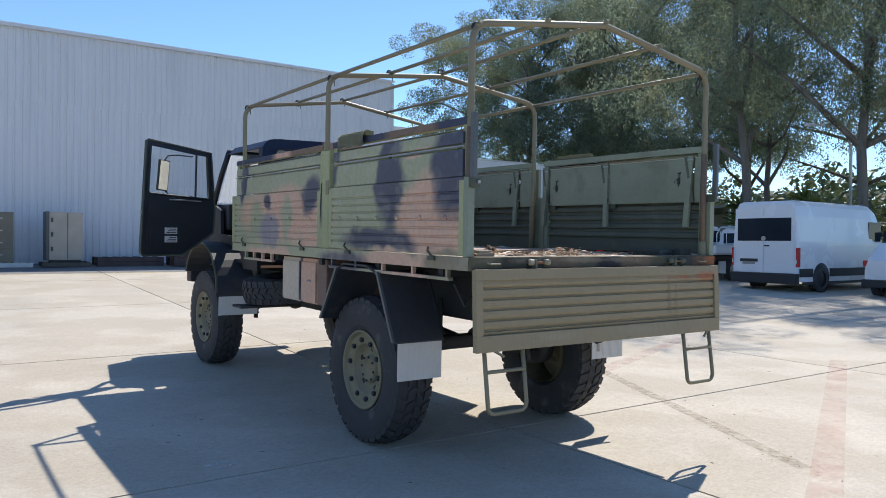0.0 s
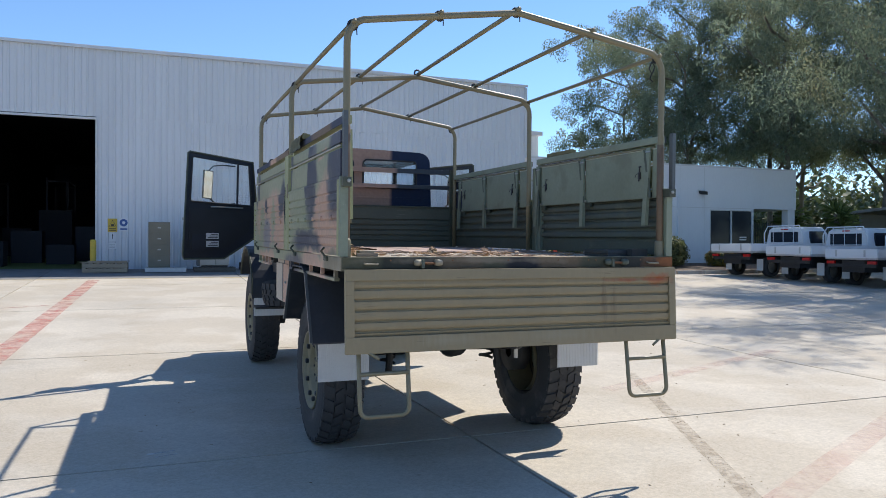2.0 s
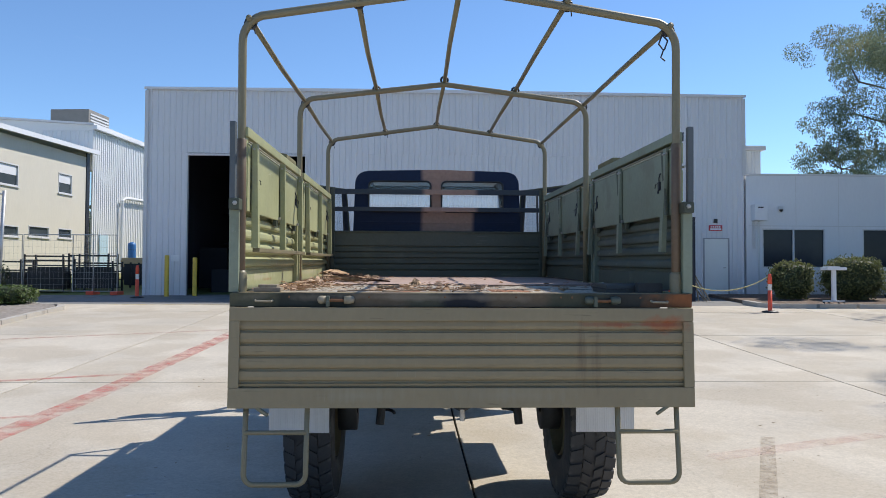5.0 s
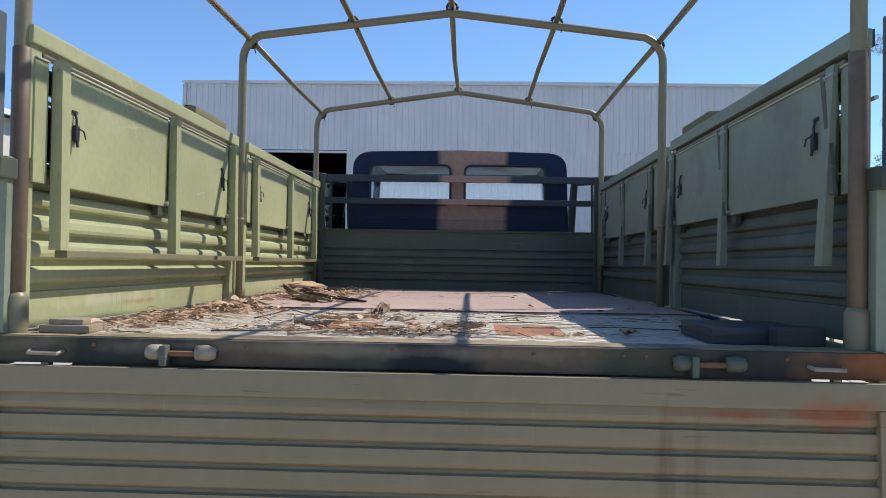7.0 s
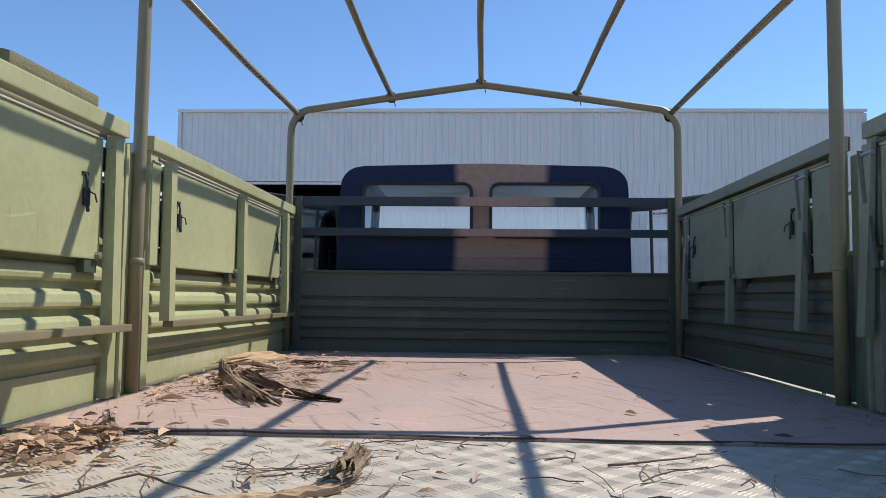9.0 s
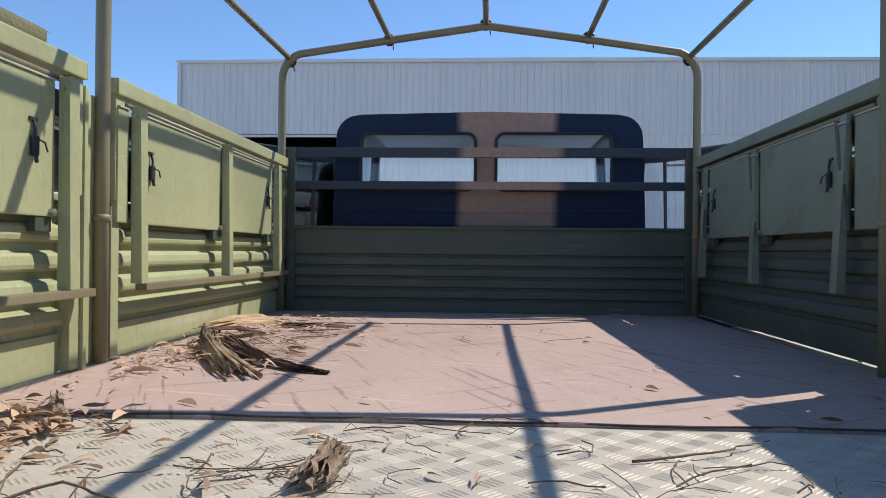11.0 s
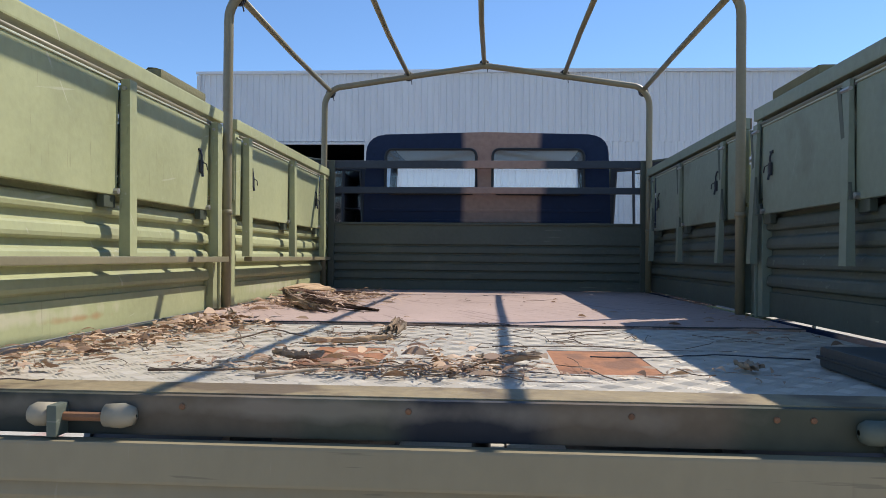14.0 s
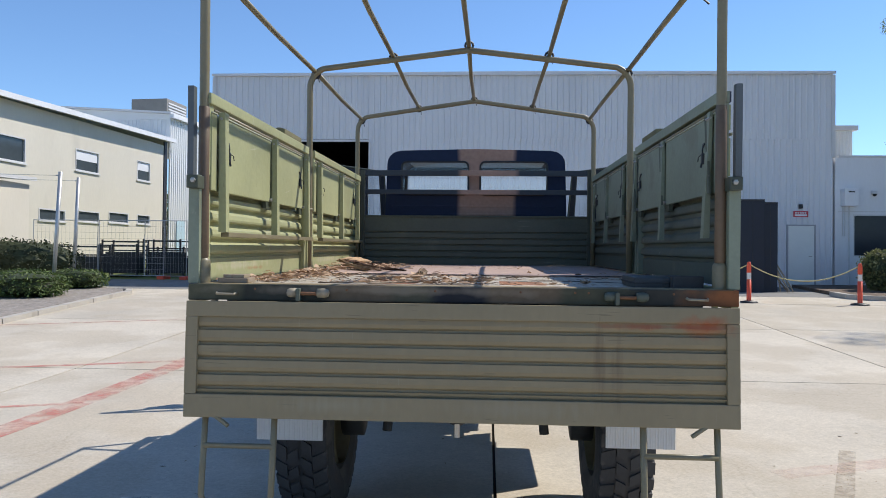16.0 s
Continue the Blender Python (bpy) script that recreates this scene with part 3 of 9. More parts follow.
part("plywood_sheet", bowed_sheet(1.425, 4.04, 24), M_PLY, bed, "scuffed faded pink plywood sheet")
gap = [(-1.15 + i * 0.11, 1.423 + 0.006 * math.sin(i * 1.7), 1.550 + 0.003 * math.sin(i * 2.9) ** 2) for i in range(22)]
part("plate_lip", tube(B(), gap, 0.0028, 5), M_CHASSIS, bed, "dark curled edge where the plate meets the plywood")
part("front_strip", bowed_sheet(4.045, 4.235, 2), M_PLY, bed)
part("rear_strip", box(B(), -1.2, 1.2, 0.0, 0.105, 1.525, 1.5515, 0.002), mat("worn_sill_paint", (0.27, 0.205, 0.110), 0.7, 0, 0.3, 5, 40, 0.10, stain=(0.10, 0.065, 0.035), stain_at=0.50, stain_scale=6, stain_mix=0.75), bed, "worn tan edge strip")
# sills
part("rear_sill", box(B(), -1.23, 1.23, -0.02, 0.0, 1.478, 1.549, 0.004), M_CAMO_SILL, truck, "camouflage-painted rear sill")
for s, m in ((LEFT, M_CAMO_L), (RIGHT, M_CAMO_R)):
    part("side_sill", box(B(), min(s * 1.2, s * 1.235), max(s * 1.2, s * 1.235), 0.0, 4.36, 1.462, 1.548, 0.004), m, truck, "camouflage side sill")
    rail = part("rope_rail", box(B(), min(s * 1.19, s * 1.225), max(s * 1.19, s * 1.225), 0.22, 1.98, 1.388, 1.41, 0.003), m, truck)
    for i in range(5):
        y = 0.24 + i * 0.42
        part("rail_post", box(B(), min(s * 1.195, s * 1.22), max(s * 1.195, s * 1.22), y, y + 0.025, 1.41, 1.462), m, rail)
    rail = part("rope_rail", box(B(), min(s * 1.19, s * 1.225), max(s * 1.19, s * 1.225), 3.24, 4.02, 1.378, 1.40, 0.003), m, truck)
    for i in range(4):
        part("rail_post", box(B(), min(s * 1.195, s * 1.22), max(s * 1.195, s * 1.22), 3.26 + i * 0.24, 3.29 + i * 0.24, 1.40, 1.462), m, rail)

# tailgate hanging down
TAIL_PROFILE = [(1.058, 0.0)]
for z in (1.064,):
    TAIL_PROFILE += [(z - 0.004, 0.0), (z - 0.002, -0.010), (z + 0.002, -0.010), (z + 0.004, 0.0)]
for z in (1.089, 1.152, 1.219, 1.284, 1.352):
    TAIL_PROFILE += [(z - 0.008, 0.005), (z - 0.005, -0.012), (z + 0.003, -0.012), (z + 0.012, 0.0), (z + 0.028, 0.005)]
TAIL_PROFILE.append((1.407, 0.0))
tg = part("tailgate", ribbed(B(), TAIL_PROFILE, "X", -1.165, 1.165, -0.048, -1, 0.02), M_TAIL, truck, "faded olive ribbed tailgate hanging open")
tg.matrix_basis = pose(0, -0.044, 1.475, -3.1) @ pose(0, 0.044, -1.475)
part("top_rail", box(B(), -1.22, 1.22, -0.066, -0.022, 1.405, 1.475, 0.006), M_TAIL, tg)
part("bottom_rail", box(B(), -1.22, 1.22, -0.066, -0.022, 0.956, 1.06, 0.006), M_TAIL, tg)
for s in (LEFT, RIGHT):
    part("end_rail", box(B(), min(s * 1.165, s * 1.22), max(s * 1.165, s * 1.22), -0.066, -0.022, 1.0602, 1.4048, 0.004), M_TAIL, tg)
for x in (-1.12, -0.15, 0.92):
    part("vertical_brace", box(B(), x - 0.03, x + 0.03, -0.03, -0.018, 0.99, 1.44), M_TAIL, tg)
M_CREAMPAINT = mat("worn_cream_hinge", (0.30, 0.255, 0.175), 0.6, 0, 0.2, 9, 60, 0.05, stain=(0.2, 0.1, 0.05), stain_at=0.6, stain_scale=14, stain_mix=0.6)
for x, m in ((-0.68, M_CREAMPAINT), (0.735, M_GRIMY_SHADE)):
    hinge = part("hinge", lathe(B(), [(-0.060, 0.005), (-0.056, 0.016), (-0.045, 0.021), (-0.015, 0.021), (-0.015, 0.0005)], (x - 0.03, -0.035, 1.515), "X", 16)[0], m, truck, "rounded tailgate hinge", True)
    part("hinge_knuckle", lathe(B(), [(0.02, 0.0005), (0.02, 0.020), (0.05, 0.022), (0.07, 0.016), (0.075, 0.003)], (x + 0.03, -0.035, 1.515), "X", 16)[0], m, hinge, "", True)
    part("hinge_pin", tube(B(), [(x - 0.06, -0.035, 1.512), (x + 0.06, -0.035, 1.512)], 0.008), M_RUST, hinge)
    part("hinge_strap", box(B(), x - 0.044, x - 0.026, -0.060, -0.02, 1.480, 1.535, 0.004), M_GRIMY_SHADE, hinge)
for x in (-1.05, 1.05):
    part("lashing_hook", tube(B(), [(x - 0.045, -0.022, 1.512), (x - 0.04, -0.045, 1.508), (x + 0.04, -0.045, 1.506), (x + 0.045, -0.022, 1.510)], 0.006, 6), M_CREAMPAINT, truck)

# hoops
def hoop_line(y, w, drop, ox):
    """A bent tube hoop, shifted sideways by ox to fit the camera's view."""
    left = [(-w, y, 1.552), (-w, y, 2.2), (-w, y, 2.88)]
    for i in range(1, 8):
        a = radians(180 - 81 * i / 8)
        left.append((0.15 - w + 0.15 * math.cos(a), y, 2.895 + 0.15 * math.sin(a)))
    left.append((-0.5, y, 3.128 - drop * 0.6))
    left.append((-0.03, y, 3.199 - drop))
    line = left + [(0.0, y, 3.203 - drop)] + [(-x, yy, z) for x, yy, z in left[::-1]]
    return [(x + ox, yy, z) for x, yy, z in line]


for y, w, drop, ox in ((0.055, 1.18, 0.0, -0.011), (2.10, 1.17, 0.036, -0.020), (4.125, 1.18, 0.012, -0.011)):
    h = part("canopy_hoop", tube(B(), hoop_line(y, w, drop, ox), 0.0225, 10), M_TUBE, truck, "khaki tubular canopy hoop", True)
    for s in (LEFT, RIGHT):
        if y > 1:
            part("hoop_collar", lathe(B(), [(0.0, 0.0228), (0.002, 0.027), (0.02, 0.027), (0.022, 0.0228)], (s * w + ox, y, 1.985), "Z", 12)[0], M_TUBE, h, "", True)
            continue
        # added shells colour both legs brown; on the right this paints shade
        part("lower_leg_sleeve", lathe(B(), [(0.0, 0.0232), (0.003, 0.0252), (0.70, 0.0252), (0.703, 0.0232)], (s * w + ox, y, 1.668), "Z", 12)[0], M_BROWNTUBE, h, "dull brown shell added to darken the lower leg", True)
        part("hoop_socket", lathe(B(), [(0.0, 0.034), (0.10, 0.034), (0.11, 0.028), (0.115, 0.023)], (s * w + ox, y, 1.552), "Z", 12)[0], M_TUBE, h, "", True)
PURLINS = ((-1.152, 3.015), (-0.574, 3.136), (-0.018, 3.222), (0.566, 3.142), (1.13, 3.015))
for x, z in PURLINS:
    sag = 0.03 * max(0.0, 1 - abs(x) / 0.9)
    for y0, y1, za, zb in ((0.02, 2.10, z, z - sag), (2.10, 4.15, z - sag, z - sag * 0.4)):
        part("canopy_purlin", tube(B(), [(x, y0, za), (x - 0.008, (y0 + y1) / 2, (za + zb) / 2 - 0.004), (x, y1, zb)], 0.0165, 8), M_TUBE, truck, "", True)
    for y in (0.045, 2.10, 4.125):
        bm = tube(B(), arc((x, z - 0.014), 0.029, 0, 360, 10, "XZ", y + 0.024)[:-1], 0.009, 5, True)
        tube(bm, [(x + 0.02, y + 0.01, z - 0.03), (x + 0.026, y + 0.02, z - 0.075)], 0.004, 4)
        part("strap_tie", bm, M_BLACK, truck, "dark tie holding a purlin to its hoop")
bm = tube(B(), [(1.10, 0.08, 2.98), (1.085, 0.09, 2.93), (1.115, 0.10, 2.90), (1.10, 0.1, 2.86), (1.125, 0.1, 2.84)], 0.005, 5)
tube(bm, [(1.10, 0.08, 2.98), (1.135, 0.09, 2.95), (1.12, 0.1, 2.90)], 0.005, 5)
part("loose_strap", bm, M_BLACK, truck, "loose black tie hanging from the rear hoop")

def strip_cloth(line, y0, y1, n=8):
    """A limp sheet following (x, z) points between two places along y, with uneven hems."""
    bm = B()
    rows = []
    for j in range(n + 1):
        y = y0 + (y1 - y0) * j / n
        rows.append([bm.verts.new((x, y + 0.008 * math.sin(i * 2.1 + j), z + 0.010 * math.sin(j * 1.9 + i * 0.6) * (i / len(line)))) for i, (x, z) in enumerate(line)])
    for a, b in zip(rows, rows[1:]):
        for i in range(len(line) - 1):
            bm.faces.new((a[i], a[i + 1], b[i + 1], b[i]))
    r = bmesh.ops.solidify(bm, geom=list(bm.faces), thickness=0.006)
    return bm


# drop sides with folded bench panels
INNER_PROFILE = [(1.561, 0.0), (1.662, 0.0)]
for i in range(4):
    z = 1.662 + i * 0.078
    INNER_PROFILE += [(z + 0.003, -0.010), (z + 0.020, -0.010), (z + 0.024, 0.006), (z + 0.029, 0.012), (z + 0.040, 0.014), (z + 0.062, 0.010), (z + 0.069, 0.006), (z + 0.076, -0.008)]
INNER_PROFILE += [(1.985, -0.012), (2.035, -0.012)]
M_SLATERAIL = camo("camouflage_top_rail", "Y", 0.0, 4.2, [(0, SLATE), (0.45, (0.20, 0.14, 0.10)), (1.0, SLATE), (2.1, (0.20, 0.14, 0.10)), (2.9, PALEBROWN), (3.3, SLATE)], 0.5)
BAYS = ((0.05, 1.955), (2.135, 4.32))
for s in (LEFT, RIGHT):
    m_out = M_CAMO_L if s < 0 else M_CAMO_R
    for bay, (y0, y1) in enumerate(BAYS):
        gate = part("drop_side", ribbed(B(), ribs(1.557 if s < 0 else 1.561, 2.035, 7, 0.011, 0.05, 0.03), "Y", y0 + 0.05, y1 - 0.05, s * 1.239, s, 0.004), m_out, truck, "ribbed drop side in camouflage paint")
        # the right skin's colour is darkened in place of its shade
        part("inner_skin", ribbed(B(), INNER_PROFILE if s > 0 else [(1.5535, 0.0)] + INNER_PROFILE, "Y", y0 + 0.05, y1 - 0.05, s * 1.208, -s, 0.004), M_GREEN if s < 0 else M_GRIMY_SHADE, gate, "olive inner face" if s < 0 else "grimy olive inner face, coloured dark for shade")
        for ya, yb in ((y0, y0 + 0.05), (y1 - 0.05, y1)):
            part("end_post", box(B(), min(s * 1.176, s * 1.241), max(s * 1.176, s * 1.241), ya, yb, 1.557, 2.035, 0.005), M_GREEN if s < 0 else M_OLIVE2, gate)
        part("top_edge", box(B(), min(s * 1.193, s * 1.241), max(s * 1.193, s * 1.241), y0, y1, 2.035, 2.053, 0.004), m_out, gate)
        # raised upper frame
        up = part("upper_frame", box(B(), min(s * 1.156, s * 1.205), max(s * 1.156, s * 1.205), y0, y1, 2.385, 2.437, 0.006), M_GREEN if s < 0 else M_OLIVE2, truck, "olive top rail of the raised side")
        part("rail_face", box(B(), min(s * 1.2055, s * 1.211), max(s * 1.2055, s * 1.211), y0, y1, 2.387, 2.435, 0.002), M_SLATERAIL, up, "dark camouflage outer face of the rail")
        for ya in (y0 + 0.005, y1 - 0.065):
            part("upright", box(B(), min(s * 1.168, s * 1.203), max(s * 1.168, s * 1.203), ya, ya + 0.06, 2.053, 2.385, 0.004), M_GREEN if s < 0 else M_OLIVE2, up)
        part("outer_slat", box(B(), min(s * 1.204, s * 1.222), max(s * 1.204, s * 1.222), y0 + 0.04, y1 - 0.04, 2.06, 2.232, 0.005), m_out, up, "camouflage-painted side slat")
        part("outer_slat", box(B(), min(s * 1.204, s * 1.222), max(s * 1.204, s * 1.222), y0 + 0.04, y1 - 0.04, 2.268, 2.345 if s < 0 else 2.384, 0.005), m_out, up, "camouflage-painted side slat")
        part("slat_rod", tube(B(), [(s * 1.226, y0 + 0.02, 2.25), (s * 1.226, y1 - 0.02, 2.25)], 0.007, 6), M_STEEL, up)
        # folded bench panels on the inside, hung from a hinge rod
        part("hinge_rod", tube(B(), [(s * 1.167, y0 + 0.07, 2.362), (s * 1.167, y1 - 0.07, 2.362)], 0.009, 8), M_TUBE, truck, "worn hinge rod of the folded bench", True)
        if bay == 0:
            spans = ((0.075, 0.145), (0.20, 1.025), (1.075, 1.80)) if s < 0 else ((0.075, 0.14), (0.20, 1.07), (1.12, 1.86))
            struts = (0.18, 1.055, 1.835) if s < 0 else (0.17, 1.10, 1.90)
        else:
            spans = ((2.145, 2.215), (2.28, 3.055), (3.11, 3.845)) if s < 0 else ((2.145, 2.32), (2.39, 3.14), (3.195, 3.86))
            struts = (2.25, 3.085, 3.875) if s < 0 else (2.36, 3.17, 3.89)
        for a, b in spans:
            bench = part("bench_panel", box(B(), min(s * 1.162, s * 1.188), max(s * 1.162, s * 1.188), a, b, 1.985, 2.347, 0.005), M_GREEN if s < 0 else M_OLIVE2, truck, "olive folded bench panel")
            part("panel_lip", box(B(), min(s * 1.157, s * 1.190), max(s * 1.157, s * 1.190), a + 0.002, b - 0.002, 2.3472, 2.353, 0.002), M_LIP, bench, "pale upper lip")
            if b - a > 0.3:
                ly = b - 0.10 if (bay == 0 and a > 1) or (bay == 1 and a > 3) else a + 0.09
                bm = box(B(), min(s * 1.157, s * 1.163), max(s * 1.157, s * 1.163), ly - 0.016, ly + 0.016, 2.225, 2.235, 0.002)
                tube(bm, [(s * 1.158, ly, 2.228), (s * 1.152, ly - 0.003, 2.205), (s * 1.154, ly, 2.185)], 0.004, 6)
                box(bm, min(s * 1.148, s * 1.161), max(s * 1.148, s * 1.161), ly - 0.012, ly + 0.012, 2.135, 2.188, 0.005)
                tube(bm, [(s * 1.150, ly, 2.18), (s * 1.140, ly + 0.020, 2.172), (s * 1.142, ly + 0.036, 2.150)], 0.0025, 5)
                tube(bm, [(s * 1.149, ly - 0.004, 2.14), (s * 1.145, ly - 0.006, 2.118)], 0.005, 6)
                part("latch", bm, M_BLACK, bench, "black spring latch")
                part("hinge_lug", box(B(), min(s * 1.166, s * 1.19), max(s * 1.166, s * 1.19), b - 0.075, b - 0.005, 1.945, 1.985, 0.003), M_DARKGREEN, bench)
                part("lug_bolt", lathe(B(), [(0, 0.011), (-0.014 * s, 0.011), (-0.016 * s, 0.0005)], (s * 1.162, b - 0.018, 1.997), "X", 6)[0], M_STEEL, bench)
        for i, y in enumerate(struts):
            lean = 0.0 if s < 0 else (0.03, -0.015, 0.035)[i]
            zt, zb = 2.362, 1.79 if s < 0 else 1.78
            xa, xb = (1.128, 1.120) if s < 0 else (1.145, 1.128)
            # channel: a face towards the tray and two flanges, pinned at the top
            bm = B()
            loops = []
            for z, xf, xk, yy in ((zt, xa, 1.158, y), (zb, xb, 1.157, y + lean)):
                loops.append([bm.verts.new((s * px, yy + py, z)) for px, py in ((xf, -0.024), (xf, 0.024), (xk, 0.024), (xk, 0.020), (xf + 0.005, 0.020), (xf + 0.005, -0.020), (xk, -0.020), (xk, -0.024))])
            for k in range(8):
                bm.faces.new((loops[0][k], loops[0][(k + 1) % 8], loops[1][(k + 1) % 8], loops[1][k]))
            bm.faces.new(loops[0])
            bm.faces.new(loops[1][::-1])
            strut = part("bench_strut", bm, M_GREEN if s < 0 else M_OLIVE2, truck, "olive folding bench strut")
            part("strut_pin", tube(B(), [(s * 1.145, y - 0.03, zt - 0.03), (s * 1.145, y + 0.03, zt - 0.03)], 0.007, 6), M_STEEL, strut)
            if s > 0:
                part("strut_link", poly(B(), [(1.142, y + 0.032, 2.345), (1.142, y + 0.058, 2.352), (1.137, y - 0.020, 1.985), (1.137, y - 0.044, 1.985)], (0.010, 0, 0)), M_GRIMY_SHADE, truck, "dark folding link of a bench strut")
        if s < 0:
            ya, yb = (0.19, 1.94) if bay == 0 else (2.26, 4.05)
            part("bench_bar", box(B(), -1.158, -1.118, ya, yb, 1.766, 1.789, 0.004), M_TUBE, truck, "worn olive bench bar")
        # outside catches
        for y in (y0 + 0.35, y1 - 0.35):
            bm = box(B(), min(s * 1.235, s * 1.252), max(s * 1.235, s * 1.252), y - 0.04, y + 0.04, 1.515, 1.545, 0.004)
            tube(bm, [(s * 1.245, y - 0.03, 1.53), (s * 1.275, y, 1.58), (s * 1.25, y + 0.03, 1.6)], 0.008, 6)
            part("drop_side_catch", bm, M_DARKGREEN, truck)
        n = 5 if bay else 6
        for i in range(n):
            y = y0 + 0.2 + i * (y1 - y0 - 0.4) / (n - 1)
            part("rope_cleat", lathe(B(), [(0, 0.018), (0.012 * s, 0.016), (0.014 * s, 0.0005)], (s * 1.239, y, 1.80), "X", 10)[0], m_out, gate, "", True)
    # corner and centre posts
    for name, xa, ya, yb, zt in (("corner_post", 1.19, 0.0, 0.049, 2.05), ("centre_post", 1.165, 1.957, 1.976, 2.372), ("centre_post", 1.207, 1.977, 2.083, 2.368 if s < 0 else 2.07), ("centre_post", 1.207, 2.084, 2.133, 2.368), ("corner_post", 1.165, 4.322, 4.36, 2.055)):
        part(name, box(B(), min(s * xa, s * 1.241), max(s * xa, s * 1.241), ya, yb, 1.552, zt, 0.005), M_GREEN if s < 0 and ya else M_OLIVE2, truck)
    post = part("rear_extension_post", box(B(), min(s * 1.203, s * 1.232), max(s * 1.203, s * 1.232), -0.040, 0.0, 2.045, 2.45, 0.004), M_SLATEPAINT, truck, "dark rear extension post")
    part("post_clamp", box(B(), min(s * 1.180, s * 1.234), max(s * 1.180, s * 1.234), -0.046, 0.045, 1.985, 2.045, 0.006), M_DARKGREEN, post)
    part("post_bolt", lathe(B(), [(0, 0.012), (-0.012, 0.012), (-0.014, 0.0005)], (s * 1.2, -0.046, 2.02), "Y", 6)[0], M_STEEL, post)
    # centre clamp between bays
    part("bay_clamp", box(B(), min(s * 1.215, s * 1.245), max(s * 1.215, s * 1.245), 1.96, 2.02, 2.0, 2.12, 0.006), M_TUBE, truck)
    part("pull_rod", tube(B(), [(s * 1.238, 2.10, 2.1), (s * 1.245, 2.105, 1.9), (s * 1.235, 2.1, 1.72)], 0.008, 6), M_BLACK, truck)
    # folded canvas pad over the top rail
    if s < 0:
        drape = strip_cloth([(-1.180, 2.478), (-1.200, 2.484), (-1.222, 2.480), (-1.243, 2.455), (-1.250, 2.40), (-1.246, 2.365)], 1.36, 1.80)
        part("canvas_drape", drape, mat("olive_canvas_drape", (0.30, 0.285, 0.18), 0.9, 0, 0.2, 8, 90, 0.2), truck, "olive canvas draped over the top rail", True)
    part("canvas_pad", box(B(), min(s * 1.165, s * 1.23), max(s * 1.165, s * 1.23), 1.34, 1.77, 2.438, 2.476, 0.012), mat("olive_canvas", (0.15, 0.14, 0.075), 0.9, 0, 0.2, 8, 90, 0.2), truck, "olive canvas pad folded over the top rail")

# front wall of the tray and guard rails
fw = part("tray_front_wall", ribbed(B(), ribs(1.554, 2.03, 5, 0.016, 0.06, 0.10), "X", -1.14, 1.14, 4.17, -1, 0.02), M_GRIMY_SHADE, truck, "ribbed olive tray front wall")
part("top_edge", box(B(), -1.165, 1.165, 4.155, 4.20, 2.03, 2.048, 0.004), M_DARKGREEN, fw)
M_RAILCAMO = camo("camouflage_rail", "X", -1.2, 1.2, [(-1.2, (0.05, 0.06, 0.07)), (-0.16, BROWN), (0.42, (0.05, 0.06, 0.07))], 0.05)
for z0, z1 in ((2.262, 2.310), (2.449, 2.505)):
    part("guard_rail", box(B(), -1.17, 1.17, 4.17, 4.205, z0, z1, 0.005), M_RAILCAMO, truck, "camouflage guard rail behind the cab")
for s in (LEFT, RIGHT):
    part("guard_post", box(B(), min(s * 1.118, s * 1.165), max(s * 1.118, s * 1.165), 4.155, 4.19, 1.553, 2.505, 0.005), M_DARKGREEN, truck)

# fold-down steps under the tailgate
for s in (LEFT, RIGHT):
    xa, xb = s * 1.132, s * 0.816
    d = 1 if xb > xa else -1
    pts = [(xa, -0.03, 1.10), (xa, -0.10, 0.62)] + [(xa + d * (0.05 - 0.05 * math.cos(radians(a))), -0.10, 0.62 - 0.05 * math.sin(radians(a))) for a in (22, 45, 67, 90)]
    pts += [(xb - d * (0.05 - 0.05 * math.cos(radians(a))), -0.10, 0.62 - 0.05 * math.sin(radians(a))) for a in (90, 67, 45, 22)] + [(xb, -0.10, 0.62), (xb, -0.03, 1.10)]
    st = part("folding_step", tube(B(), pts, 0.0145, 8), M_TUBE, truck, "khaki tubular folding step", True)
    part("step_rung", tube(B(), [(xa, -0.076, 0.83), (xb, -0.076, 0.83)], 0.0125, 8), M_TUBE, st, "", True)
    part("step_lock", tube(B(), [(xa + d * 0.02, -0.075, 0.985), (xa + d * 0.12, -0.10, 0.925)], 0.010, 6), M_TUBE, st)


# wheels
def tyre_mesh(seg=56):
    bm = B()
    lathe(bm, [(0.10, 0.30), (0.142, 0.325), (0.160, 0.36), (0.168, 0.42), (0.168, 0.47), (0.160, 0.53), (0.146, 0.566), (0.09, 0.582), (0.0, 0.584),
               (-0.09, 0.582), (-0.146, 0.566), (-0.160, 0.53), (-0.168, 0.47), (-0.165, 0.40), (-0.142, 0.325), (-0.10, 0.30)], (0, 0, 0), "X", 48)
    return sheet("tyre", bm, M_RUBBER)


def block_mesh(side, u0, u1, r0, r1, wd, sk):
    bm = B()
    vs = []
    for r in (r0, r1):
        for u, sh in ((u0, 0.0), (u1, sk)):
            for w in (-wd / 2, wd / 2):
                rr = r - (0.022 if u > 0.15 else 0.0)
                vs.append(bm.verts.new((side * u, rr * math.cos(w + sh), rr * math.sin(w + sh))))
    for f in ((0, 1, 3, 2), (4, 6, 7, 5), (0, 4, 5, 1), (2, 3, 7, 6), (0, 2, 6, 4), (1, 5, 7, 3)):
        bm.faces.new([vs[q] for q in f])
    return sheet("tread_block", bm, M_RUBBER)


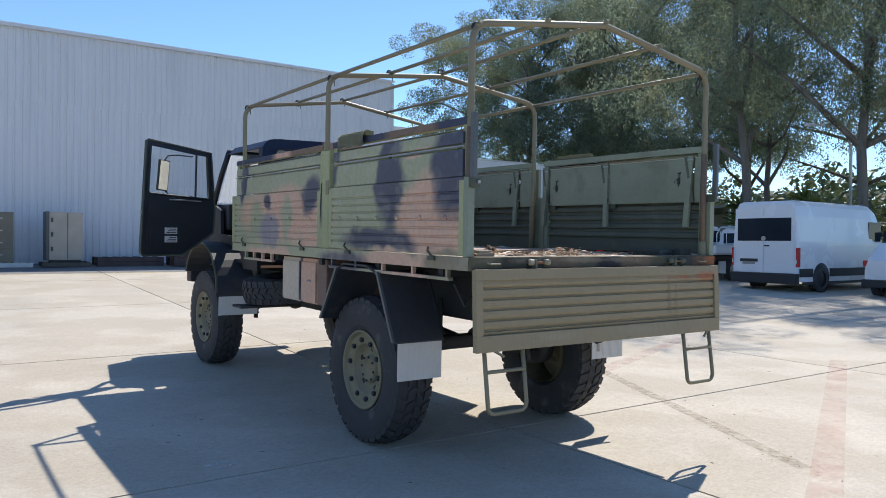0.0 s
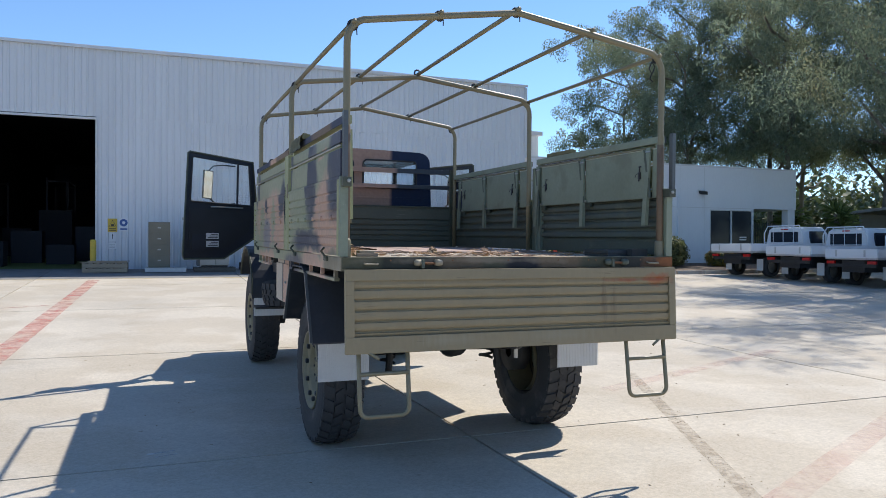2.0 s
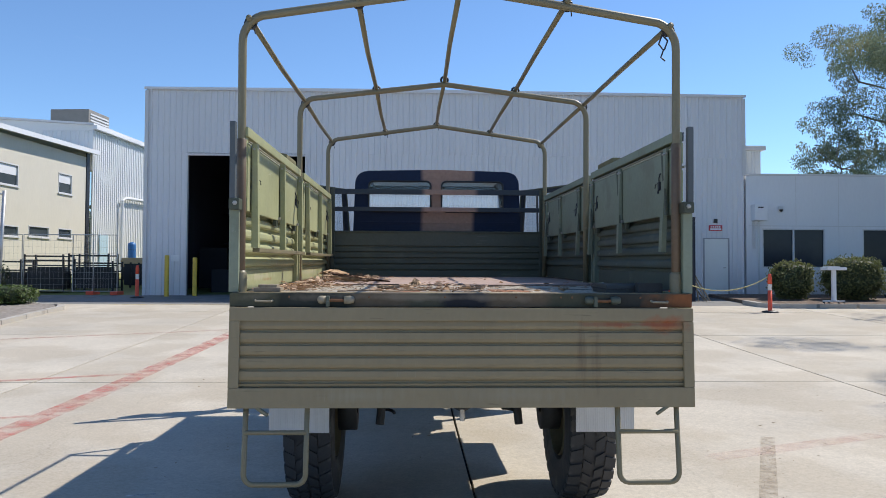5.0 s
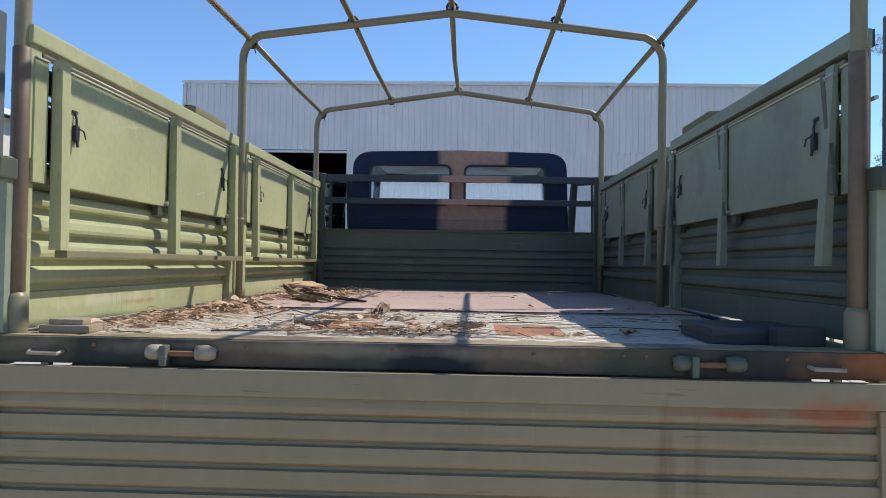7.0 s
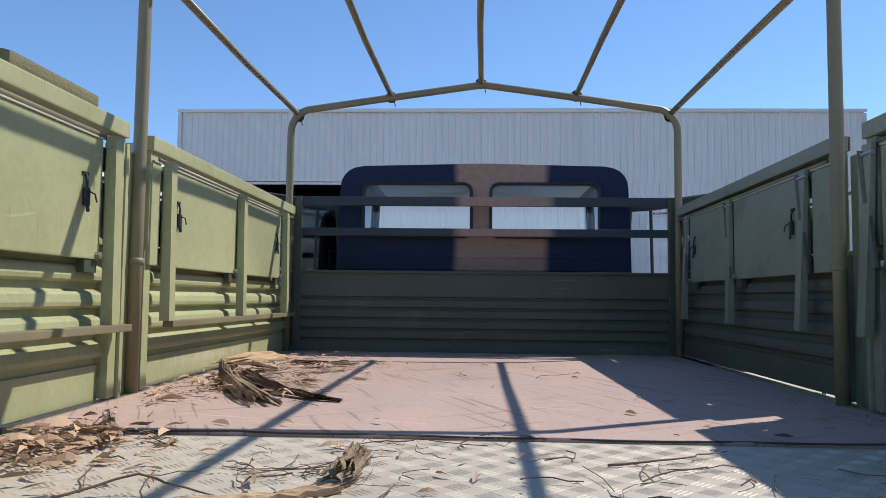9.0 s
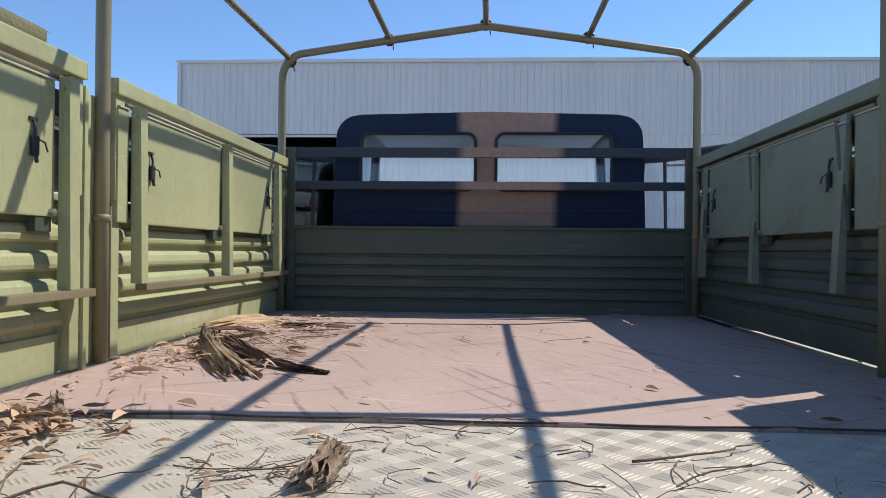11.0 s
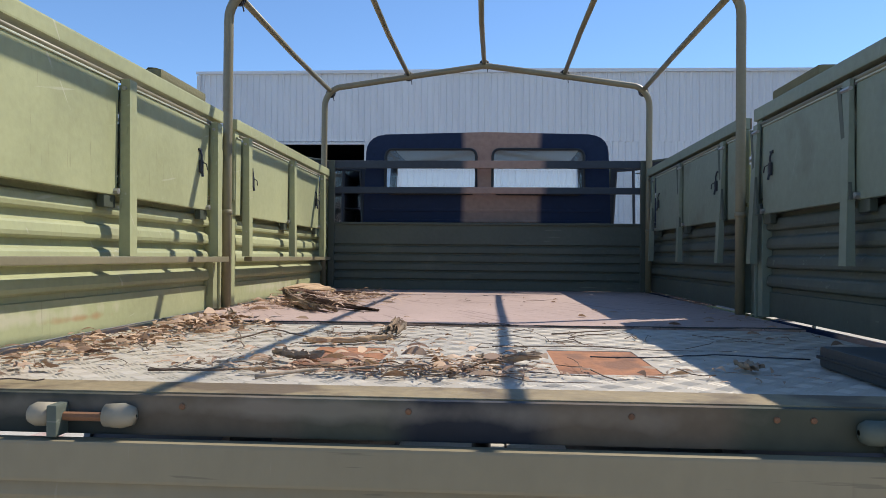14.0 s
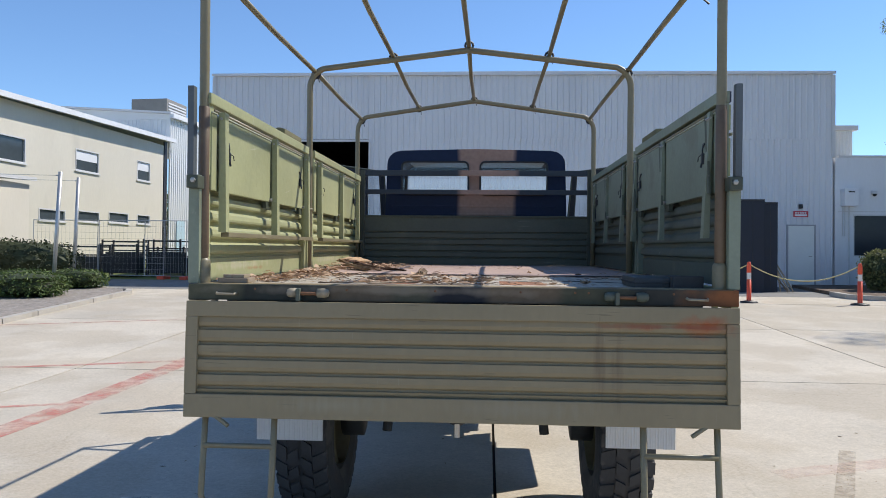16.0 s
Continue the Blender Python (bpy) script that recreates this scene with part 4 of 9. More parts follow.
BLOCKS = [(side, block_mesh(side, *b)) for side in (1, -1) for b in ((0.078, 0.155, 0.566, 0.599, 0.130, 0.05), (0.010, 0.070, 0.578, 0.599, 0.115, -0.06))]


def tread(parent):
    for side, me in BLOCKS:
        for i in range(34):
            o = new("tread_block", me)
            o.parent = parent
            o.matrix_basis = pose(0, 0, 0, 360 * (i + (0.5 if side < 0 else 0)) / 34, 0, 0)


def rim_mesh():
    bm = B()
    lathe(bm, [(-0.15, 0.29), (0.13, 0.31), (0.150, 0.322), (0.158, 0.316), (0.156, 0.302), (0.138, 0.292), (0.126, 0.284), (0.124, 0.262), (0.120, 0.212), (0.108, 0.200), (0.072, 0.184), (0.060, 0.150), (0.058, 0.120), (0.066, 0.112), (0.090, 0.108), (0.094, 0.085), (0.080, 0.078), (0.080, 0.0005)], (0, 0, 0), "X", 40)
    return sheet("rim", bm, M_RIM, True)


TYRE, RIM = tyre_mesh(), rim_mesh()
bm = B()
lathe(bm, [(0.0, 0.021), (0.022, 0.021), (0.028, 0.013), (0.029, 0.0005)], (0, 0, 0), "X", 6)
NUT = sheet("wheel_nut", bm, M_BLACK)
# flat black disc, its colour standing in for the dark of an opening
bm = B()
lathe(bm, [(0.0, 0.024), (0.003, 0.024), (0.004, 0.0005)], (0, 0, 0), "X", 12)
HOLE = sheet("hand_hole", bm, M_BLACK)
bm = B()
lathe(bm, [(0.0, 0.010), (0.010, 0.010), (0.012, 0.0005)], (0, 0, 0), "X", 6)
HUBBOLT = sheet("hub_bolt", bm, M_CHASSIS)


def wheel(x, y, z, s, roll=0.0):
    t = new("wheel", TYRE)
    t.parent = truck
    t.matrix_basis = pose(x, y, z, roll, 0, 0) @ (pose(0, 0, 0, 0, 0, 180) if s < 0 else Matrix())
    t["label"] = "worn off-road tyre on a khaki steel rim"
    tread(t)
    r = new("rim", RIM)
    r.parent = t
    for i in range(10):
        a = 2 * math.pi * i / 10
        n = new("wheel_nut", NUT)
        n.parent = t
        n.location = (0.120, 0.238 * math.cos(a), 0.238 * math.sin(a))
    for i in range(5):
        a = 2 * math.pi * (i + 0.25) / 5
        h = new("hand_hole", HOLE)
        h.parent = t
        h.location = (0.0665, 0.166 * math.cos(a), 0.166 * math.sin(a))
    for i in range(8):
        a = 2 * math.pi * i / 8
        n = new("hub_bolt", HUBBOLT)
        n.parent = t
        n.location = (0.092, 0.097 * math.cos(a), 0.097 * math.sin(a))
    return t


R_WHEEL = 0.598
HUB_R, HUB_F = (1.553, ground_z(1.56) + R_WHEEL - 0.030), (5.737, ground_z(5.75) + R_WHEEL - 0.096)
wheel(-0.963, *HUB_R, -1, 8)
wheel(0.953, *HUB_R, 1, 20)
wheel(-0.963, *HUB_F, -1, 31)
wheel(0.963, *HUB_F, 1, 3)
# spare wheel lying on its carrier
sp = new("spare_wheel", TYRE)
sp.parent = truck
sp.matrix_basis = pose(-0.62, 4.08, 1.065, 0, 90 - 6, 0) @ Matrix.Diagonal((0.8, 0.93, 0.93, 1))
tread(sp)
sp["label"] = "dusty spare tyre carried flat under the tray"
part("spare_carrier", box(B(), -1.25, -0.55, 4.02, 4.30, 0.845, 0.87, 0.005), M_CHASSIS, truck)

# mudguards and white flaps
def strip(pts, x0, x1, t=0.012):
    """A folded sheet following (y, z) points, from x0 to x1."""
    bm = B()
    rows = [(bm.verts.new((x0, y, z)), bm.verts.new((x1, y, z)), bm.verts.new((x0, y, z - t)), bm.verts.new((x1, y, z - t))) for y, z in pts]
    for p, q in zip(rows, rows[1:]):
        for f in ((p[0], p[1], q[1], q[0]), (p[2], q[2], q[3], p[3]), (p[0], q[0], q[2], p[2]), (p[1], p[3], q[3], q[1])):
            bm.faces.new(f)
    bm.faces.new((rows[0][0], rows[0][2], rows[0][3], rows[0][1]))
    bm.faces.new((rows[-1][0], rows[-1][1], rows[-1][3], rows[-1][2]))
    return bm


def flap(name, x0, x1, y, z0, z1, lab):
    bm = B()
    n = 26
    prof = []
    for i in range(n):
        w = (x1 - x0) / n
        prof += [(x0 + i * w, 0.0), (x0 + (i + 0.6) * w, 0.0), (x0 + (i + 0.7) * w, 0.0014), (x0 + (i + 0.9) * w, 0.0014)]
    prof.append((x1, 0.0))
    lo = [bm.verts.new((x, y - d, z0)) for x, d in prof]
    hi = [bm.verts.new((x, y - d, z1)) for x, d in prof]
    lob = [bm.verts.new((x, y + 0.008, z0)) for x in (x0, x1)]
    hib = [bm.verts.new((x, y + 0.008, z1)) for x in (x0, x1)]
    for i in range(len(prof) - 1):
        bm.faces.new((lo[i], lo[i + 1], hi[i + 1], hi[i]))
    bm.faces.new((lob[0], hib[0], hib[1], lob[1]))
    bm.faces.new((lo[0], hi[0], hib[0], lob[0]))
    bm.faces.new((lo[-1], lob[1], hib[1], hi[-1]))
    return part(name, bm, M_FLAP, truck, lab)


for s in (LEFT, RIGHT):
    x0, x1 = sorted((s * 0.80, s * 1.24))
    g = part("rear_mudguard", strip([(0.87, 0.90), (1.11, 1.375), (1.30, 1.44), (1.70, 1.44), (1.80, 1.375), (2.08, 0.96)], x0, x1), M_GUARD, truck, "dark folded rear mudguard")
    xe = s * 1.235
    part("mudguard_edge", poly(B(), [(xe, 0.855, 0.90), (xe, 0.882, 0.90), (xe, 1.135, 1.40), (xe, 1.105, 1.40)], (s * 0.02, 0, 0)), M_SLATEPAINT, g)
    part("mudguard_edge", poly(B(), [(xe, 2.065, 0.95), (xe, 2.095, 0.95), (xe, 1.80, 1.40), (xe, 1.77, 1.40)], (s * 0.02, 0, 0)), M_SLATEPAINT, g)
    part("mudguard_inner", poly(B(), [(s * 0.80, 0.86, 0.94), (s * 0.80, 1.1, 1.39), (s * 0.80, 1.3, 1.44), (s * 0.80, 1.3, 1.25)], (s * 0.012, 0, 0)), M_BLACK, g)
    fx0, fx1 = sorted((s * 0.805, s * 1.19))
    flap("mud_flap", fx0, fx1, 0.89, 0.607, 0.905, "white ribbed rubber mud flap")
    # front mudguard
    fy, fz = HUB_F[0] - 0.01, 0.93
    x0, x1 = sorted((s * 0.72, s * 1.175))
    fg = part("front_mudguard", strip([(fy + 0.66 * math.cos(radians(a)), fz + 0.60 * math.sin(radians(a))) for a in range(20, 181, 10)] + [(fy - 0.655, 0.885)], x0, x1), M_GUARD, truck, "rounded dark front mudguard")
    lip = tube(B(), [(s * 1.175, fy + 0.66 * math.cos(radians(a)), fz + 0.59 * math.sin(radians(a))) for a in range(20, 181, 10)], 0.014, 6)
    part("mudguard_lip", lip, M_DARKGREEN, fg)
    flap("mud_flap", *sorted((s * 0.67, s * 1.15)), 5.07, 0.66, 0.885, "white ribbed front mud flap")

# tool box, tanks, chassis
tb = part("tool_box", box(B(), -1.15, -0.62, 2.17, 3.12, 1.035, 1.445, 0.012), M_CAMO_BOX, truck, "brown camouflage side locker")
part("locker_door", box(B(), -1.166, -1.15, 2.71, 3.10, 1.05, 1.41, 0.006), M_CAMO_BOX, tb)
dr = part("locker_door", box(B(), -1.166, -1.15, 2.36, 2.67, 1.05, 1.41, 0.006), M_CAMO_BOX, tb)
part("locker_handle", tube(B(), [(-1.166, 2.50, 1.25), (-1.18, 2.50, 1.24), (-1.18, 2.44, 1.24)], 0.008, 6), M_STEEL, dr)
part("fuel_tank", box(B(), 0.60, 1.15, 2.5, 3.6, 0.85, 1.38, 0.05), M_DARKGREEN, truck, "dark green side tank")
for s in (LEFT, RIGHT):
    part("chassis_rail", box(B(), min(s * 0.36, s * 0.43), max(s * 0.36, s * 0.43), 0.18, 6.7, 1.0, 1.18, 0.006), M_CHASSIS, truck)
    for y in (0.35, 1.2, 2.2, 3.2, 4.0):
        part("outrigger", box(B(), min(s * 0.43, s * 1.18), max(s * 0.43, s * 1.18), y, y + 0.06, 1.40, 1.488), M_CHASSIS, truck)
    part("subframe_rail", box(B(), min(s * 0.36, s * 0.44), max(s * 0.36, s * 0.44), 0.05, 4.2, 1.18, 1.488, 0.005), M_CHASSIS, truck)
    for y, zh in (HUB_R, HUB_F):
        bm = B()
        zt = 1.0
        zb = zh + 0.02
        tube(bm, [(s * 0.46 + 0.06 * math.cos(t * 0.7), y + 0.06 * math.sin(t * 0.7), zb + (zt - zb) * t / 54) for t in range(55)], 0.013, 5)
        part("coil_spring", bm, M_CHASSIS, truck, "", True)
        part("damper", tube(B(), [(s * 0.5, y - 0.16, zb - 0.05), (s * 0.44, y - 0.1, 1.15)], 0.03, 8), M_CHASSIS, truck)
for y in (0.22, 2.3, 3.9):
    part("cross_member", box(B(), -0.36, 0.36, y, y + 0.08, 1.0, 1.16, 0.008), M_CHASSIS, truck)
part("rear_beam", box(B(), -0.78, 0.78, 0.42, 0.52, 0.93, 1.03, 0.01), M_CHASSIS, truck, "dusty rear under-run beam")
for y, z in (HUB_R, HUB_F):
    ax = part("axle", tube(B(), [(-0.80, y, z + 0.15), (-0.25, y, z + 0.17), (0.25, y, z + 0.17), (0.80, y, z + 0.15)], 0.065, 12), M_CHASSIS, truck, "", True)
    part("differential", lathe(B(), [(-0.18, 0.02), (-0.15, 0.09), (0.0, 0.125), (0.15, 0.09), (0.18, 0.02)], (0.12, y, z + 0.17), "Y", 20)[0], M_CHASSIS, ax, "", True)
    for s in (LEFT, RIGHT):
        part("hub_gear", lathe(B(), [(-0.06, 0.05), (-0.06, 0.17), (0.07, 0.17), (0.07, 0.05)], (s * 0.74, y, z + 0.07), "X", 20)[0], M_CHASSIS, ax, "", True)
hk = part("tow_hook", box(B(), -0.13, 0.13, 0.10, 0.18, 0.93, 1.10, 0.012), M_CHASSIS, truck, "dusty rear tow coupling")
part("hook_jaw", lathe(B(), [(-0.04, 0.05), (0.0, 0.075), (0.05, 0.06), (0.08, 0.03)], (0, 0.06, 0.985), "Y", 14)[0], M_CHASSIS, hk, "", True)
part("hook_pin", tube(B(), [(0.0, 0.055, 0.86), (0.0, 0.055, 1.08)], 0.014, 8), M_STEEL, hk)
for x in (-0.62, 0.45):
    lb = part("tail_lamp", box(B(), x - 0.10, x + 0.10, 0.16, 0.24, 0.98, 1.07, 0.01), M_PLASTIC, truck, "black tail lamp box")
    part("lamp_lens", box(B(), x - 0.085, x + 0.0, 0.152, 0.16, 0.99, 1.06, 0.003), M_RED, lb)
part("number_plate", box(B(), 0.5, 0.86, 0.30, 0.305, 0.955, 1.03), M_TRIM, truck, "small pale plate under the tray")
bm = B()
for i in range(4):
    box(bm, 0.54 + i * 0.075, 0.59 + i * 0.075, 0.296, 0.2995, 0.972, 1.012)
part("plate_bars", bm, M_BLACK, truck)
part("exhaust_pipe", tube(B(), [(0.52, 4.2, 0.9), (0.55, 2.6, 0.86), (0.5, 2.2, 0.9)], 0.05, 10), M_RUST, truck, "", True)
for x in (-0.25, 0.3):
    part("air_tank", lathe(B(), [(-0.42, 0.02), (-0.40, 0.09), (-0.36, 0.12), (0.36, 0.12), (0.40, 0.09), (0.42, 0.02)], (x, 2.95, 0.98), "Y", 16)[0], M_CHASSIS, truck, "", True)
part("gearbox", box(B(), -0.26, 0.26, 3.6, 5.2, 0.75, 1.25, 0.08), M_CHASSIS, truck)
part("drive_shaft", tube(B(), [(0, 1.75, 0.72), (0, 3.6, 0.95)], 0.05, 10), M_CHASSIS, truck, "", True)
bm = tube(B(), [(-0.55, 0.30, 1.2), (-0.5, 0.25, 1.05), (-0.42, 0.22, 1.0), (-0.35, 0.2, 1.05)], 0.012, 6)
tube(bm, [(0.2, 0.26, 1.15), (0.3, 0.2, 0.96), (0.42, 0.22, 1.08)], 0.012, 6)
tube(bm, [(-1.05, 0.4, 1.35), (-1.0, 0.35, 1.2), (-0.9, 0.36, 1.3)], 0.009, 6)
part("brake_hoses", bm, M_BLACK, truck, "dangling black hoses")

# ---- cab ----
YC = 4.26
bm = B()


def cab_rear(bm, y, t):
    """Rear wall with two rounded windows, built from strips round the openings."""
    W = [(-0.765, -0.070, 2.34, 2.685), (0.045, 0.735, 2.34, 2.685)]
    zb, zt = 1.42, 2.80
    lean = lambda z: 0.955 - 0.045 * (z - 1.42) / 1.3
    n = 5
    out = [(-lean(zb), zb), (lean(zb), zb), (lean(2.66), 2.66)]
    for i in range(1, n):
        a = radians(90 * i / n)
        out.append((lean(2.66) - 0.13 + 0.13 * math.cos(a), 2.66 + 0.13 * math.sin(a)))
    out.append((lean(2.66) - 0.15, 2.795))
    top = [(0, 2.812)]
    full = out + top + [(-x, z) for x, z in out[::-1]][:-2]
    full.append((-lean(2.66), 2.66))
    return full, W


full, W = cab_rear(bm, YC, 0.03)
outer = []
seen = set()
for p in full:
    q = (round(p[0], 4), round(p[1], 4))
    if q not in seen:
        seen.add(q)
        outer.append(q)


def rounded(x0, x1, z0, z1, r, n=4):
    pts = []
    for cx, cz, a0 in ((x1 - r, z1 - r, 0), (x0 + r, z1 - r, 90), (x0 + r, z0 + r, 180), (x1 - r, z0 + r, 270)):
        pts += [(cx + r * math.cos(radians(a0 + 90 * i / n)), cz + r * math.sin(radians(a0 + 90 * i / n))) for i in range(n + 1)]
    return pts


def plate_with_holes(outer, holes, make, thick):
    """A flat plate with openings: triangulated from its outlines, then pushed to a thickness."""
    bm = B()
    edges = []
    for loop in [outer] + holes:
        vs = [bm.verts.new(make(*p)) for p in loop]
        edges += [bm.edges.new((vs[i], vs[(i + 1) % len(vs)])) for i in range(len(vs))]
    bmesh.ops.triangle_fill(bm, use_beauty=True, use_dissolve=False, edges=edges)
    r = bmesh.ops.extrude_face_region(bm, geom=list(bm.faces))
    bmesh.ops.translate(bm, vec=thick, verts=[v for v in r["geom"] if isinstance(v, bmesh.types.BMVert)])
    return bm


cab = part("cab", plate_with_holes(outer, [rounded(*w, 0.05) for w in W], lambda x, z: (x, YC, z), (0, 0.035, 0)), M_CAMO_CAB, truck, "dark camouflage cab with two rear windows")
cab.location = (0, 0.063, -0.072)
for w in W:
    sealed = [(x, YC - 0.006, z) for x, z in rounded(w[0] + 0.004, w[1] - 0.004, w[2] + 0.004, w[3] - 0.004, 0.05)]
    part("window_seal", tube(B(), sealed, 0.011, 6, True), M_PLASTIC, cab)
    pane = part("rear_window", box(B(), w[0] + 0.004, w[1] - 0.004, YC + 0.012, YC + 0.018, w[2] + 0.004, w[3] - 0.004), M_CABGLASS, cab, "dusty blue-tinted rear window pane")
    pane.visible_shadow = False
for z in (2.05, 2.14, 2.22):
    part("pressed_rib", box(B(), -0.86, 0.86, YC - 0.008, YC, z - 0.01, z + 0.01, 0.004), M_CAMO_CAB, cab)
part("cab_roof", poly(B(), [(0.89, YC, 2.70), (0.78, YC, 2.795), (0.0, YC, 2.815), (-0.78, YC, 2.795), (-0.89, YC, 2.70), (-0.86, YC, 2.70), (-0.76, YC, 2.77), (0, YC, 2.79), (0.76, YC, 2.77), (0.86, YC, 2.70)], (0, 1.27, 0)), M_CAMO_CAB, cab, "dark camouflage cab roof").location = (0, 0.0355, 0)
hatch = part("roof_hatch", lathe(B(), [(0.0, 0.36), (0.035, 0.355), (0.05, 0.33), (0.055, 0.0005)], (-0.25, 4.95, 2.80), "Z", 28)[0], M_BLACK, cab, "round roof hatch", True)
part("hatch_rim", tube(B(), arc((-0.25, 4.95), 0.362, 0, 360, 32, "XY", 2.815)[:-1], 0.012, 6, True), M_STEEL, hatch)
for s in (LEFT, RIGHT):
    part("rear_pillar", poly(B(), [(s * 0.955, YC + 0.035, 1.42), (s * 0.955, YC + 0.20, 1.42), (s * 0.91, YC + 0.12, 2.70), (s * 0.91, YC + 0.035, 2.70)], (-s * 0.05, 0, 0)), M_BLACK, cab)
    part("windscreen_pillar", tube(B(), [(s * 0.93, 5.92, 2.08), (s * 0.90, 5.72, 2.45), (s * 0.86, 5.55, 2.74)], 0.035, 8), M_BLACK, cab, "", True)
    part("cab_side_lower", poly(B(), [(s * 0.95, YC + 0.035, 1.30), (s * 0.95, 4.75, 1.30), (s * 0.95, 4.9, 1.55), (s * 0.95, 5.95, 1.62), (s * 0.95, 5.95, 1.72), (s * 0.95, 4.85, 1.66), (s * 0.95, YC + 0.035, 1.66)], (-s * 0.04, 0, 0)), M_BLACK, cab)
    part("cowl_side", poly(B(), [(s * 0.95, 5.55, 1.5), (s * 0.95, 6.05, 1.5), (s * 0.93, 5.95, 2.08), (s * 0.94, 5.62, 2.0)], (-s * 0.04, 0, 0)), M_BLACK, cab)
# pale lining added in place of reflections and dust on the rear glass
part("headliner", box(B(), -0.76, 0.76, YC + 0.04, 5.5, 2.755, 2.765), mat("reflection_pale_headliner", (0.42, 0.44, 0.46), 0.8, 0, 0.1, 3, 30, 0.05), cab, "roof lining coloured pale grey for window reflections")
part("cab_floor", box(B(), -0.91, 0.91, YC + 0.035, 5.9, 1.36, 1.40), M_BLACK, cab)
part("dashboard", box(B(), -0.88, 0.88, 5.50, 5.85, 1.75, 2.08, 0.04), M_BLACK, cab)
part("bonnet", poly(B(), [(-0.9, 5.9, 2.08), (0.9, 5.9, 2.08), (0.86, 6.85, 1.92), (-0.86, 6.85, 1.92)], (0, 0, -0.75)), M_CAMO_CAB, cab, "short dark bonnet")
part("front_bumper", box(B(), -1.0, 1.0, 6.75, 6.95, 0.95, 1.2, 0.03), M_BLACK, truck)
ws = part("windscreen", poly(B(), [(-0.88, 5.90, 2.10), (0.88, 5.90, 2.10), (0.83, 5.56, 2.72), (-0.83, 5.56, 2.72)], (0, 0.006, 0.003)), M_DUSTGLASS, cab)
ws.visible_shadow = False
part("windscreen_bar", tube(B(), [(-0.88, 5.56, 2.735), (0.88, 5.56, 2.735)], 0.03, 8), M_BLACK, cab)
part("windscreen_divider", tube(B(), [(0.0, 5.91, 2.09), (0.0, 5.56, 2.73)], 0.018, 6), M_BLACK, cab)
for x in (-0.45, 0.45):
    seat = part("seat", box(B(), x - 0.24, x + 0.24, 4.65, 5.15, 1.62, 1.76, 0.04), M_BLACK, cab, "dark cab seat")
    part("seat_back", poly(B(), [(x - 0.22, 4.66, 1.76), (x + 0.22, 4.66, 1.76), (x + 0.2, 4.50, 2.16), (x - 0.2, 4.50, 2.16)], (0, 0.1, 0.02)), M_BLACK, seat)
part("steering_wheel", tube(B(), [(0.45 + 0.22 * math.cos(a), 5.35 + 0.11 * math.sin(a), 1.98 + 0.19 * math.sin(a)) for a in (2 * math.pi * i / 20 for i in range(20))], 0.015, 6, True), M_PLASTIC, cab, "", True)


